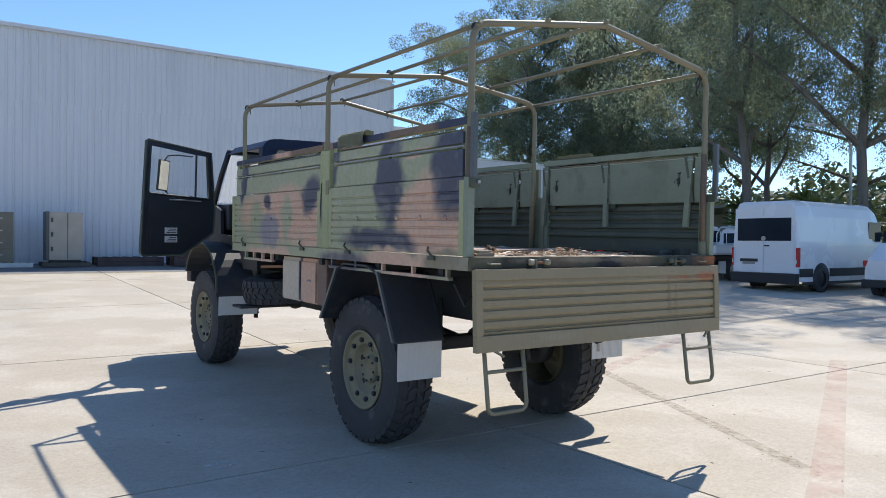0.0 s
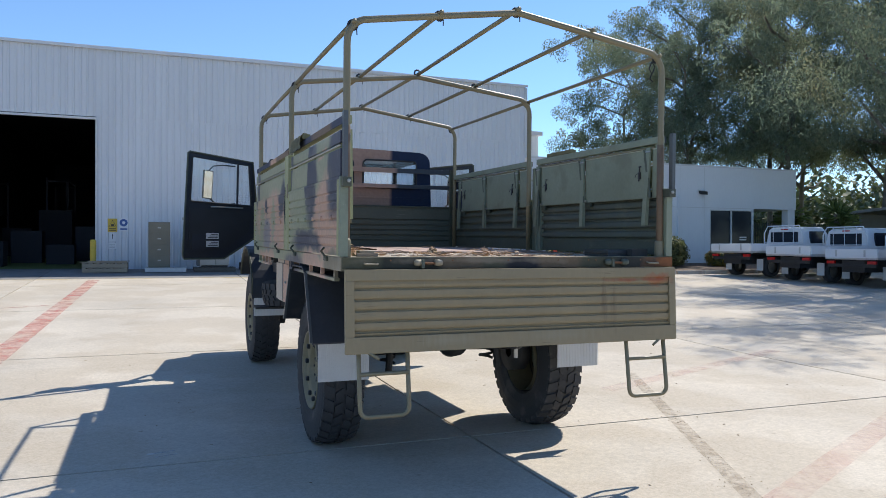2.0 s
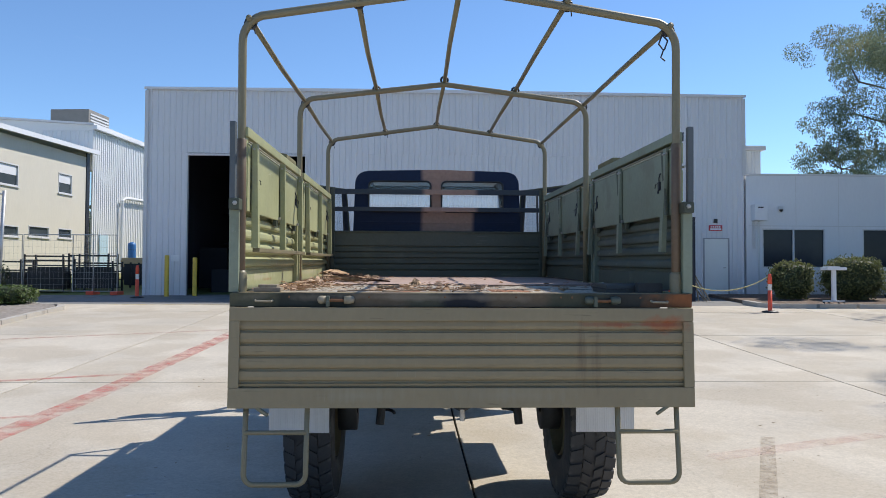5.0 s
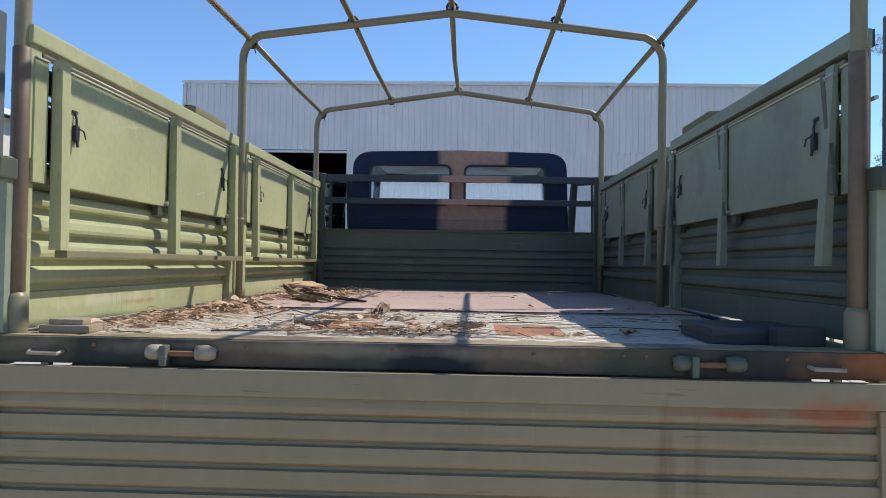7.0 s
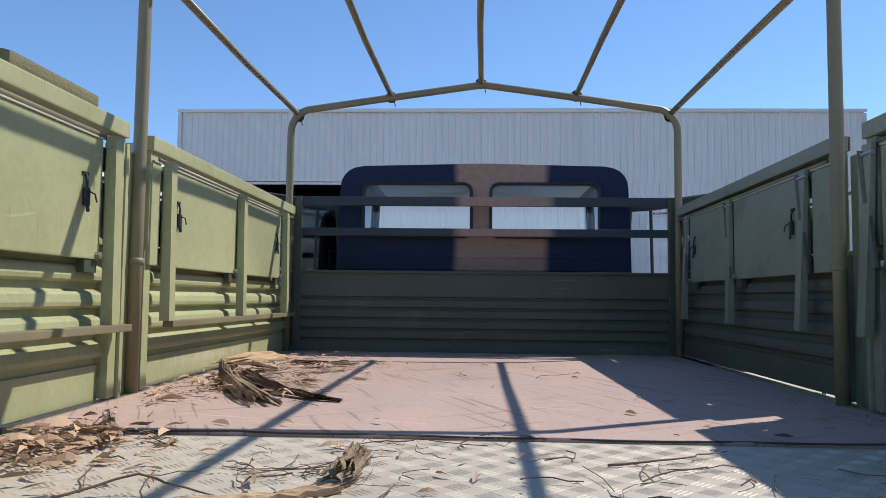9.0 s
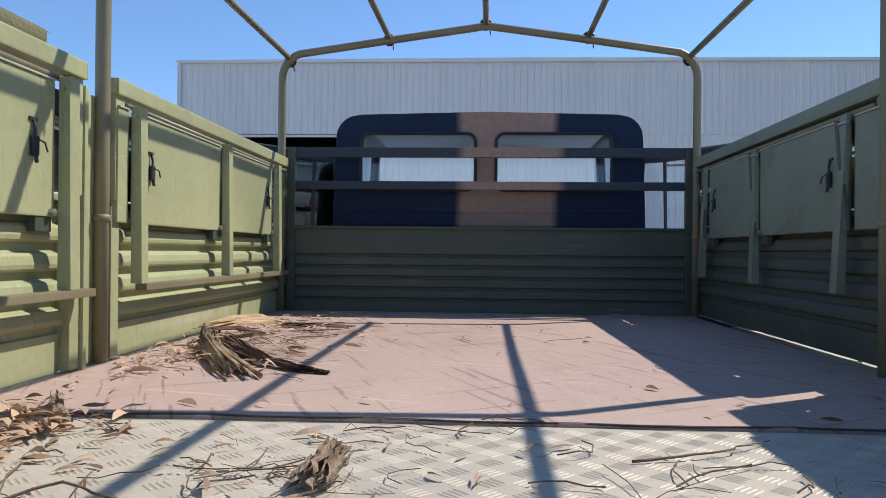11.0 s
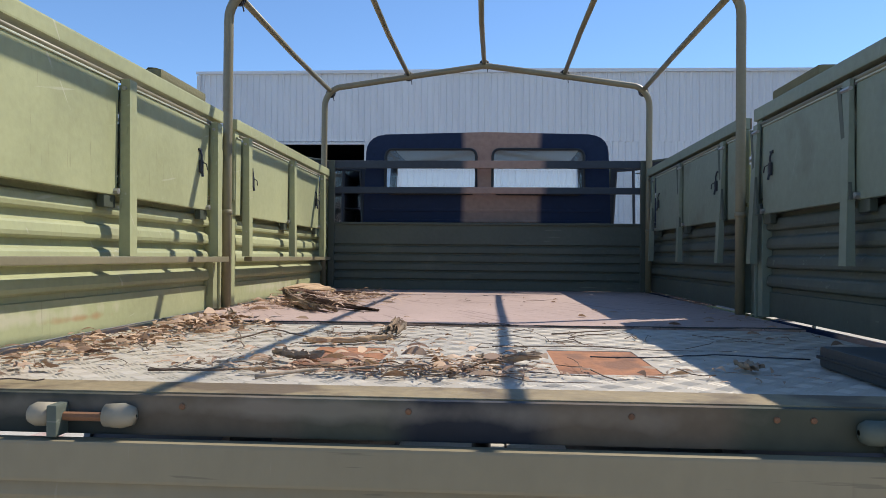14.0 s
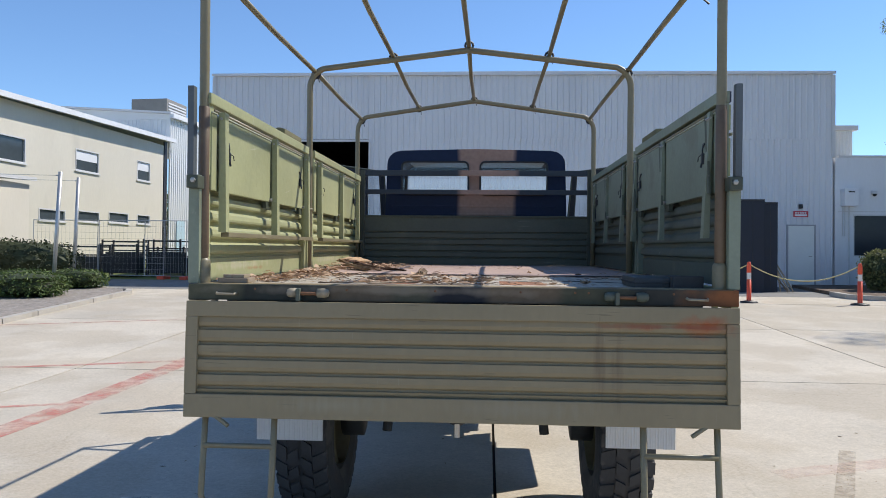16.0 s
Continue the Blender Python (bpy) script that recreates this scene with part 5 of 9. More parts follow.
# doors, both wide open
def door(s):
    hinge = Vector((s * 1.0, 5.42, 0))
    tip = Vector((s * 1.93, 5.17, 0))
    u = (tip - hinge).normalized()
    n = Vector((-u.y, u.x, 0)) * (1 if s < 0 else -1)
    if n.y > 0:
        n = -n
    at = lambda a, z: tuple(hinge + u * a + Vector((0, 0, z)))
    W = (hinge - tip).length
    out = [(0.06, 2.70), (0.88, 2.79), (0.90, 2.775), (0.965, 1.50), (0.95, 1.45), (0.44, 1.45), (0.36, 1.50), (0.02, 1.72), (0.0, 2.0)]
    hole = [(0.11, 2.655), (0.25, 2.668), (0.83, 2.73), (0.85, 2.71), (0.875, 2.19), (0.86, 2.17), (0.10, 2.13), (0.08, 2.15)]
    d = part("cab_door", plate_with_holes(out, [hole], at, tuple(n * -0.04)), M_BLACK, truck, "dark cab door standing wide open")
    d.location = (s * 0.06, 0.12, -0.077)
    pane = part("door_window", poly(B(), [at(*p) for p in [(0.09, 2.66), (0.84, 2.735), (0.87, 2.16), (0.085, 2.12)]], n * -0.005), M_GLASS, d, "clear door window")
    pane.location = n * -0.015
    pane.visible_shadow = False
    part("window_divider", tube(B(), [at(0.26, 2.66), at(0.27, 2.14)], 0.014, 6), M_BLACK, d)
    edge = [Vector(at(*p)) + n * 0.006 for p in hole]
    part("window_rubber", tube(B(), edge, 0.012, 6, True), M_PLASTIC, d)
    rim = [Vector(at(*p)) + n * 0.004 for p in out]
    part("door_edge", tube(B(), rim, 0.012, 6, True), M_DARKGREEN, d)
    inner = [(0.10, 2.06), (0.88, 2.09), (0.90, 1.60), (0.45, 1.58), (0.12, 1.80)]
    part("door_trim", poly(B(), [Vector(at(*p)) + n * 0.001 for p in inner], n * 0.018), M_PLASTIC, d, "black inner door trim")
    part("door_grab", tube(B(), [Vector(at(0.2, 2.10)) + n * 0.02, Vector(at(0.5, 2.105)) + n * 0.03, Vector(at(0.62, 2.105)) + n * 0.02], 0.009, 6), M_STEEL, d)
    for k, (a, z) in enumerate(((0.52, 1.70), (0.52, 1.60))):
        lab = part("door_placard", poly(B(), [Vector(at(a, z)) + n * 0.021, Vector(at(a + 0.16, z)) + n * 0.021, Vector(at(a + 0.16, z + 0.075)) + n * 0.021, Vector(at(a, z + 0.075)) + n * 0.021], n * 0.003), M_TRIM, d, "small pale instruction plate")
        bm = B()
        for q in range(3):
            z2 = z + 0.012 + q * 0.02
            poly(bm, [Vector(at(a + 0.012, z2)) + n * 0.0245, Vector(at(a + 0.14 - 0.02 * q, z2)) + n * 0.0245, Vector(at(a + 0.14 - 0.02 * q, z2 + 0.009)) + n * 0.0245, Vector(at(a + 0.012, z2 + 0.009)) + n * 0.0245], n * 0.001)
        part("placard_bars", bm, M_PLASTIC, lab)
    part("door_pocket", poly(B(), [Vector(at(0.70, 1.56)) + n * 0.018, Vector(at(0.86, 1.56)) + n * 0.018, Vector(at(0.86, 1.76)) + n * 0.018, Vector(at(0.70, 1.76)) + n * 0.018], n * 0.02), M_BLACK, d)
    part("door_lock", lathe(B(), [(0, 0.02), (0.02, 0.018), (0.022, 0.0005)], Vector(at(0.955, 1.95)), "Y", 10)[0], M_STEEL, d)
    # mirror on its arms, in front of the door
    def m_at(a, z, d):
        return Vector(at(a, z)) - n * (0.15 + d + -0.16 * (z - 2.4) + 0.38 * (a - 0.595))
    mr = part("wing_mirror", poly(B(), [m_at(0.545, 2.21, 0.0), m_at(0.655, 2.225, 0.0), m_at(0.655, 2.585, 0.0), m_at(0.545, 2.57, 0.0)], n * -0.03), M_PLASTIC, d, "tall wing mirror")
    mm = bpy.data.materials.get("mirror_face")
    if not mm:
        mm = mat("mirror_face", (0.88, 0.87, 0.80), 0.05, 1.0, 0.03, 8, 40, 0.0)
    part("mirror_glass", poly(B(), [m_at(0.553, 2.22, -0.004), m_at(0.647, 2.235, -0.004), m_at(0.647, 2.575, -0.004), m_at(0.553, 2.56, -0.004)], n * 0.003), mm, mr, "silvered mirror face")
    bm = tube(B(), [Vector(at(0.28, 2.64)) - n * 0.05, Vector(at(0.40, 2.66)) - n * 0.2, Vector(at(0.52, 2.64)) - n * 0.2, Vector(at(0.59, 2.57)) - n * 0.17], 0.009, 6)
    tube(bm, [Vector(at(0.28, 2.16)) - n * 0.05, Vector(at(0.40, 2.14)) - n * 0.2, Vector(at(0.5, 2.17)) - n * 0.2, Vector(at(0.59, 2.24)) - n * 0.19], 0.009, 6)
    part("mirror_arm", bm, M_PLASTIC, mr)
    return d


door(LEFT)
door(RIGHT)

# ---- yard ----
def concrete(name, col, dark, crack=0.12):
    m = mat(name, col, 0.85, 0, 0.17, 0.6, 14, 0.14, 90, stain=dark, stain_at=0.46, stain_scale=0.8, stain_mix=0.42, rand=0.05)
    n, l = m.node_tree.nodes, m.node_tree.links
    b = n["Principled BSDF"]
    src = b.inputs["Base Color"].links[0].from_socket
    tc = n.new("ShaderNodeTexCoord")
    warp = n.new("ShaderNodeTexNoise")
    warp.inputs["Scale"].default_value, warp.inputs["Detail"].default_value = 1.3, 6
    l.new(tc.outputs["Object"], warp.inputs["Vector"])
    mx = n.new("ShaderNodeMixRGB")
    mx.inputs[0].default_value = 0.35
    l.new(tc.outputs["Object"], mx.inputs[1])
    l.new(warp.outputs["Color"], mx.inputs[2])
    vo = n.new("ShaderNodeTexVoronoi")
    vo.feature = "DISTANCE_TO_EDGE"
    vo.inputs["Scale"].default_value = 0.17
    l.new(mx.outputs[0], vo.inputs["Vector"])
    r = n.new("ShaderNodeMapRange")
    r.inputs["From Min"].default_value, r.inputs["From Max"].default_value = 0.0004, 0.0016
    r.inputs["To Min"].default_value, r.inputs["To Max"].default_value = crack, 0.0
    l.new(vo.outputs["Distance"], r.inputs["Value"])
    # fine sand grain of the worn surface
    gr = n.new("ShaderNodeTexNoise")
    gr.inputs["Scale"].default_value, gr.inputs["Detail"].default_value, gr.inputs["Roughness"].default_value = 38, 6, 0.8
    l.new(tc.outputs["Object"], gr.inputs["Vector"])
    gm = n.new("ShaderNodeMapRange")
    gm.inputs["From Min"].default_value, gm.inputs["From Max"].default_value = 0.3, 0.7
    gm.inputs["To Min"].default_value, gm.inputs["To Max"].default_value = 0.80, 1.20
    l.new(gr.outputs["Fac"], gm.inputs["Value"])
    gx = n.new("ShaderNodeVectorMath")
    gx.operation = "SCALE"
    l.new(src, gx.inputs[0])
    l.new(gm.outputs[0], gx.inputs["Scale"])
    src = gx.outputs[0]
    # small dark specks and oil spots
    sp = n.new("ShaderNodeTexVoronoi")
    sp.inputs["Scale"].default_value = 2.3
    l.new(tc.outputs["Object"], sp.inputs["Vector"])
    sr = n.new("ShaderNodeMapRange")
    sr.inputs["From Min"].default_value, sr.inputs["From Max"].default_value = 0.02, 0.07
    sr.inputs["To Min"].default_value, sr.inputs["To Max"].default_value = 0.30, 0.0
    l.new(sp.outputs["Distance"], sr.inputs["Value"])
    mxm = n.new("ShaderNodeMath")
    mxm.operation = "MAXIMUM"
    l.new(r.outputs[0], mxm.inputs[0])
    l.new(sr.outputs[0], mxm.inputs[1])
    m3 = n.new("ShaderNodeMixRGB")
    m3.inputs[2].default_value = (dark[0] * 0.35, dark[1] * 0.35, dark[2] * 0.35, 1)
    l.new(mxm.outputs[0], m3.inputs[0])
    l.new(src, m3.inputs[1])
    l.new(m3.outputs[0], b.inputs["Base Color"])
    return m


M_CONC = concrete("pale_yard_concrete", (0.485, 0.438, 0.360), (0.385, 0.325, 0.240))
M_APRON = mat("dark_apron_concrete", (0.20, 0.195, 0.185), 0.85, 0, 0.12, 0.7, 12, 0.08, stain=(0.13, 0.125, 0.12), stain_at=0.55, stain_mix=0.5)
M_GRASS = mat("dry_green_ground", (0.16, 0.19, 0.05), 0.95, 0, 0.3, 0.25, 6, 0.2, stain=(0.30, 0.27, 0.12), stain_at=0.52, stain_scale=0.15, stain_mix=0.7)
M_JOINT = mat("dark_joint_sealant", (0.022, 0.021, 0.02), 0.9, 0, 0.3, 3, 40, 0.1)

bm = B()
xs = [-700, -300, -120, -60, -30, 0, 30, 60, 120, 300, 700]
ys = [-700, -250, -90, -40, -16, -6] + [-3 + 0.75 * i for i in range(22)] + [16, 24, 32, 43.2, 60, 120, 300, 900]
grid = [[bm.verts.new((x, y, ground_z(y) - 0.06)) for x in xs] for y in ys]
for j in range(len(ys) - 1):
    for i in range(len(xs) - 1):
        bm.faces.new((grid[j][i], grid[j][i + 1], grid[j + 1][i + 1], grid[j + 1][i]))
ground = part("ground", bm, M_GRASS)
tagged(ground, "open ground with dry green grass beyond the yard", "ground", kind="structure")


def slab_mesh(y0, y1, w, mt, gap=0.012):
    bm = B()
    n = 10
    rows = []
    for i in range(n + 1):
        y = y0 + gap + (y1 - y0 - 2 * gap) * i / n
        z = ground_z(y)
        rows.append((bm.verts.new((gap, y, z)), bm.verts.new((w - gap, y, z)), bm.verts.new((w - gap, y, z - 0.055)), bm.verts.new((gap, y, z - 0.055))))
    for a, b in zip(rows, rows[1:]):
        bm.faces.new((a[0], a[1], b[1], b[0]))
        bm.faces.new((a[1], a[2], b[2], b[1]))
        bm.faces.new((a[0], b[0], b[3], a[3]))
    bm.faces.new((rows[0][0], rows[0][3], rows[0][2], rows[0][1]))
    bm.faces.new((rows[-1][0], rows[-1][1], rows[-1][2], rows[-1][3]))
    return sheet("concrete_slab", bm, mt)


yard = thing("pavement", "pale sunlit concrete yard cast in large slabs", "pavement", kind="structure")
bm = B()
ysj = [-90, -40, -16, -6] + [-3 + 0.75 * i for i in range(22)] + [16, 23.6]
g2 = [[bm.verts.new((x, y, ground_z(y) - 0.030)) for x in (-60, 40)] for y in ysj]
for j in range(len(ysj) - 1):
    bm.faces.new((g2[j][0], g2[j][1], g2[j + 1][1], g2[j + 1][0]))
part("joint_filler", bm, M_JOINT, yard, "dark joints between the slabs")
edges_y = [1.28 + 5.4 * k for k in range(-6, 4)] + [19.75]
for a, b in zip(edges_y, edges_y[1:]):
    me = slab_mesh(a, b, 5.75, M_CONC)
    for k in range(-5, 6):
        o = new("slab", me)
        o.parent = yard
        o.location = (0.2 + 5.75 * k, 0, 0)
me = slab_mesh(19.75, 23.70, 5.75, M_APRON)
for k in range(-4, 2):
    o = new("apron_slab", me)
    o.parent = yard
    o.location = (0.2 + 5.75 * k, 0, 0)


def worn_paint(name, col, amount):
    m = mat(name, col, 0.8, 0, 0.15, 3, 30, 0.05)
    n, l = m.node_tree.nodes, m.node_tree.links
    b, out = n["Principled BSDF"], n["Material Output"]
    tr, mx, nz, mr, tc = (n.new("ShaderNodeBsdfTransparent"), n.new("ShaderNodeMixShader"), n.new("ShaderNodeTexNoise"), n.new("ShaderNodeMapRange"), n.new("ShaderNodeTexCoord"))
    nz.inputs["Scale"].default_value, nz.inputs["Detail"].default_value, nz.inputs["Roughness"].default_value = 3.0, 9, 0.7
    l.new(tc.outputs["Object"], nz.inputs["Vector"])
    mr.inputs["From Min"].default_value, mr.inputs["From Max"].default_value = 0.40, 0.60
    mr.inputs["To Min"].default_value, mr.inputs["To Max"].default_value = amount, amount * 0.12
    l.new(nz.outputs["Fac"], mr.inputs["Value"])
    l.new(mr.outputs[0], mx.inputs[0])
    l.new(tr.outputs[0], mx.inputs[1])
    l.new(b.outputs[0], mx.inputs[2])
    l.new(mx.outputs[0], out.inputs["Surface"])
    return m


M_REDLINE = worn_paint("faded_red_line_paint", (0.62, 0.20, 0.16), 0.52)
M_PINKLINE = worn_paint("ghost_of_red_line_paint", (0.66, 0.32, 0.27), 0.20)
M_WHITELINE = worn_paint("white_mark_paint", (0.75, 0.75, 0.72), 0.9)
M_YELLOWLINE = worn_paint("faded_yellow_line_paint", (0.66, 0.48, 0.12), 0.8)


def ground_line(a, b, w, mt, lab, name="painted_line", cat="road marking"):
    a, b = Vector(a), Vector(b)
    d = (b - a)
    nrm = Vector((-d.y, d.x)).normalized() * (w / 2)
    bm = B()
    n = max(2, int(d.length / 0.8))
    prev = None
    for i in range(n + 1):
        p = a + d * (i / n)
        row = [bm.verts.new((*(p + q), ground_z((p + q).y) + 0.004)) for q in (nrm, -nrm)]
        if prev:
            bm.faces.new((prev[0], prev[1], row[1], row[0]))
        prev = row
    o = part(name, bm, mt)
    tagged(o, lab, cat, "painted lines on the yard" if cat == "road marking" else "", "structure")


ground_line((-4.42, 2.0), (-3.98, 19.3), 0.32, M_REDLINE, "worn red painted line across the concrete")
ground_line((-4.30, 7.40), (-7.9, 6.15), 0.13, M_REDLINE, "worn red painted line across the concrete")
ground_line((-4.30, 4.62), (-6.4, 3.85), 0.10, M_REDLINE, "worn red painted line across the concrete")
ground_line((-4.4, 13.0), (-9.6, 10.85), 0.10, M_REDLINE, "worn red painted line across the concrete")
ground_line((6.6, 1.72), (-0.2, -1.7), 0.22, M_PINKLINE, "ghostly faded red line on the concrete")
ground_line((6.6, 4.35), (2.4, 2.6), 0.22, M_PINKLINE, "ghostly faded red line on the concrete")
ground_line((-9.7, 19.6), (2.4, 19.6), 0.09, M_YELLOWLINE, "thin yellow painted line before the warehouse")

ground_line((-2.36, 1.60), (-2.16, 1.65), 0.035, M_WHITELINE, "small white paint mark on the concrete")
ground_line((-2.30, 1.50), (-2.14, 1.55), 0.025, M_WHITELINE, "small white paint mark on the concrete")

# dirt spilled along a tyre track
M_DIRT = worn_paint("smeared_brown_dirt", (0.26, 0.19, 0.115), 0.32)
for nd in M_DIRT.node_tree.nodes:
    if nd.type == "TEX_NOISE" and abs(nd.inputs["Scale"].default_value - 3.0) < 0.01 and nd.inputs["Detail"].default_value > 8:
        nd.inputs["Scale"].default_value = 11.0
ground_line((3.3, 3.4), (1.28, -0.8), 0.13, M_DIRT, "smeared brown dirt along a tyre track", "dirt_smear", "dirt")
rng = random.Random(4)
bm = B()
for i in range(150):
    t = rng.random() ** 0.8
    cx, cy = 3.1 - 1.85 * t, 3.0 - 3.85 * t
    x, y = cx + rng.gauss(0, 0.07), cy + rng.gauss(0, 0.12)
    r = rng.uniform(0.002, 0.008)
    z = ground_z(y)
    a = rng.random() * 3
    vs = [bm.verts.new((x + r * math.cos(a + q * 2.1), y + r * math.sin(a + q * 2.1), z + 0.0015)) for q in range(3)]
    top = bm.verts.new((x, y, z + 0.0015 + r * 0.7))
    for q in range(3):
        bm.faces.new((vs[q], vs[(q + 1) % 3], top))
tagged(part("dirt_crumbs", bm, mat("dry_brown_dirt", (0.23, 0.17, 0.11), 0.95, 0, 0.3, 20, 80, 0.1)), "crumbs of dry brown dirt along a tyre track", "dirt", kind="stuff")
bm = B()
for i in range(90):
    x, y = rng.uniform(-3.6, 6), rng.uniform(-1.2, 8)
    r = rng.uniform(0.006, 0.022)
    a = rng.random() * 6
    z = ground_z(y) + 0.002
    vs = [bm.verts.new((x + r * 1.6 * math.cos(a), y + r * 1.6 * math.sin(a), z)), bm.verts.new((x - r * 0.4 * math.sin(a), y + r * 0.4 * math.cos(a), z + 0.004)), bm.verts.new((x - r * 1.6 * math.cos(a), y - r * 1.6 * math.sin(a), z)), bm.verts.new((x + r * 0.4 * math.sin(a), y - r * 0.4 * math.cos(a), z + 0.002))]
    bm.faces.new(vs)
tagged(part("fallen_leaves", bm, mat("dry_fallen_leaf", (0.19, 0.14, 0.08), 0.9, 0, 0.4, 5, 40, 0.0)), "scattered dry leaves and grit on the concrete", "leaves", kind="stuff")


# ---- the site round the yard, laid out in its own grid, then scaled and shifted to fit the camera's view ----
SITE = Matrix.Translation((0.05, 0.388, -0.145)) @ Matrix.Scale(1.07, 4)
in_yard = set(o.name for o in bpy.data.objects)


def site_z(y):
    """Height of the ground in the grid of the site."""
    p = SITE.inverted() @ Vector((0, 0, ground_z(1.07 * y + 0.388)))
    return p.z


# ---- warehouse ----
def clad(bm, x0, x1, z0, z1, y, pitch=0.2, depth=0.028, face=-1, thick=0.06, axis="X"):
    """Vertical ribbed cladding between x0 and x1."""
    n = max(1, round((x1 - x0) / pitch))
    p = (x1 - x0) / n
    prof = []
    for i in range(n):
        s = x0 + i * p
        prof += [(s, 0.0), (s + 0.62 * p, 0.0), (s + 0.72 * p, depth), (s + 0.90 * p, depth)]
    prof.append((x1, 0.0))
    P = lambda a, d, z: (a, y + face * d, z) if axis == "X" else (y + face * d, a, z)
    lo = [bm.verts.new(P(a, d, z0)) for a, d in prof]
    hi = [bm.verts.new(P(a, d, z1)) for a, d in prof]
    for i in range(len(prof) - 1):
        bm.faces.new((lo[i], lo[i + 1], hi[i + 1], hi[i]))
    b = [bm.verts.new(P(a, -thick, z)) for a, z in ((x0, z0), (x1, z0), (x1, z1), (x0, z1))]
    bm.faces.new(b)
    bm.faces.new((lo[0], hi[0], b[3], b[0]))
    bm.faces.new((lo[-1], b[1], b[2], hi[-1]))
    bm.faces.new([hi[i] for i in range(len(hi))] + [b[2], b[3]])
    bm.faces.new([lo[i] for i in range(len(lo))][::-1] + [b[0], b[1]])
    return bm


YW = 21.8
wh = thing("warehouse", "large warehouse in pale grey ribbed metal cladding with an open roller door", "building", (1, YW, 0.8), kind="structure")
part("front_wall", clad(B(), -9.45, -8.03, 0.80, 5.799, YW), M_CLAD, wh)
part("front_wall", clad(B(), -4.03, 9.94, 0.80, 5.799, YW), M_CLAD, wh)
part("front_wall", clad(B(), 9.94, 10.86, 2.96, 5.799, YW), M_CLAD, wh)
part("front_wall", clad(B(), 10.86, 11.42, 0.80, 5.799, YW), M_CLAD, wh)
part("upper_wall", clad(B(), -9.45, 11.42, 5.80, 7.98, YW - 0.008), M_CLAD, wh)
part("side_wall", clad(B(), YW + 0.061, 58, 0.7, 7.98, -9.45, 0.2, 0.028, -1, 0.06, "Y"), M_CLAD, wh)
part("side_wall", clad(B(), YW + 0.061, 58, 0.7, 7.98, 11.42, 0.2, 0.028, 1, 0.06, "Y"), M_CLAD, wh)
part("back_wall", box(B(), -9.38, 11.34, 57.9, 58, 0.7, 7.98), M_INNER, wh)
part("roof", poly(B(), [(-9.5, YW - 0.05, 7.985), (1.0, YW - 0.05, 8.02), (11.46, YW - 0.05, 7.985), (11.46, YW - 0.05, 8.06), (1.0, YW - 0.05, 8.10), (-9.5, YW - 0.05, 8.06)], (0, 36.2, 0)), M_CLAD, wh)
part("roof_capping", box(B(), -9.52, 11.48, YW - 0.10, YW - 0.066, 7.96, 8.05, 0.008), M_CLAD, wh, "pale metal capping")
part("corner_flashing", box(B(), -9.50, -9.38, YW - 0.07, YW - 0.035, 0.85, 7.93, 0.005), M_TRIM, wh)
part("corner_flashing", box(B(), 11.35, 11.47, YW - 0.07, YW - 0.035, 5.2, 7.93, 0.005), M_TRIM, wh)
part("roller_door_head", box(B(), -8.05, -4.0, YW - 0.05, YW + 0.05, 5.70, 5.775, 0.008), M_TRIM, wh, "edge of the raised roller door")
for x in (-8.09, -4.03):
    part("door_jamb", box(B(), x, x + 0.06, YW - 0.045, YW + 0.12, 0.85, 5.70, 0.006), M_TRIM, wh)
part("inner_floor", box(B(), -9.38, 11.34, YW, 57.9, 0.78, 0.885), M_APRON, wh)
# added linings close off the interior, their dark colour deepening its gloom
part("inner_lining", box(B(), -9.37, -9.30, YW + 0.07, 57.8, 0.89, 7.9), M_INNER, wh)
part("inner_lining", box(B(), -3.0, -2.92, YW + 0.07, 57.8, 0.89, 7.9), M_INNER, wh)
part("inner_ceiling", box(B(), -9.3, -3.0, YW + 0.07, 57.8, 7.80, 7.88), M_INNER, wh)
fd = part("fire_door", box(B(), 9.98, 10.82, YW - 0.03, YW + 0.02, 0.90, 2.93, 0.008), mat("pale_door_paint", (0.74, 0.76, 0.73), 0.5, 0, 0.04, 2, 30, 0.01), wh, "white steel side door")
M_DOORFRAME = mat("grey_door_frame", (0.34, 0.35, 0.36), 0.5, 0, 0.05, 2, 30, 0.01)
part("door_frame", box(B(), 9.93, 9.98, YW - 0.05, YW + 0.02, 0.88, 2.97), M_DOORFRAME, fd)
part("door_frame", box(B(), 10.82, 10.87, YW - 0.05, YW + 0.02, 0.88, 2.97), M_DOORFRAME, fd)
part("door_frame", box(B(), 9.9801, 10.8199, YW - 0.05, YW + 0.02, 2.93, 2.97), M_DOORFRAME, fd)
part("door_handle", tube(B(), [(10.72, YW - 0.03, 1.92), (10.72, YW - 0.09, 1.92), (10.62, YW - 0.09, 1.92)], 0.014, 6), M_STEEL, fd)

# stock just inside the roller door, coloured near black for the gloom there
M_DIMBOX = mat("gloom_dark_carton", (0.02, 0.022, 0.03), 0.8, 0, 0.2, 2, 20, 0.05, rand=0.4)
rng = random.Random(9)
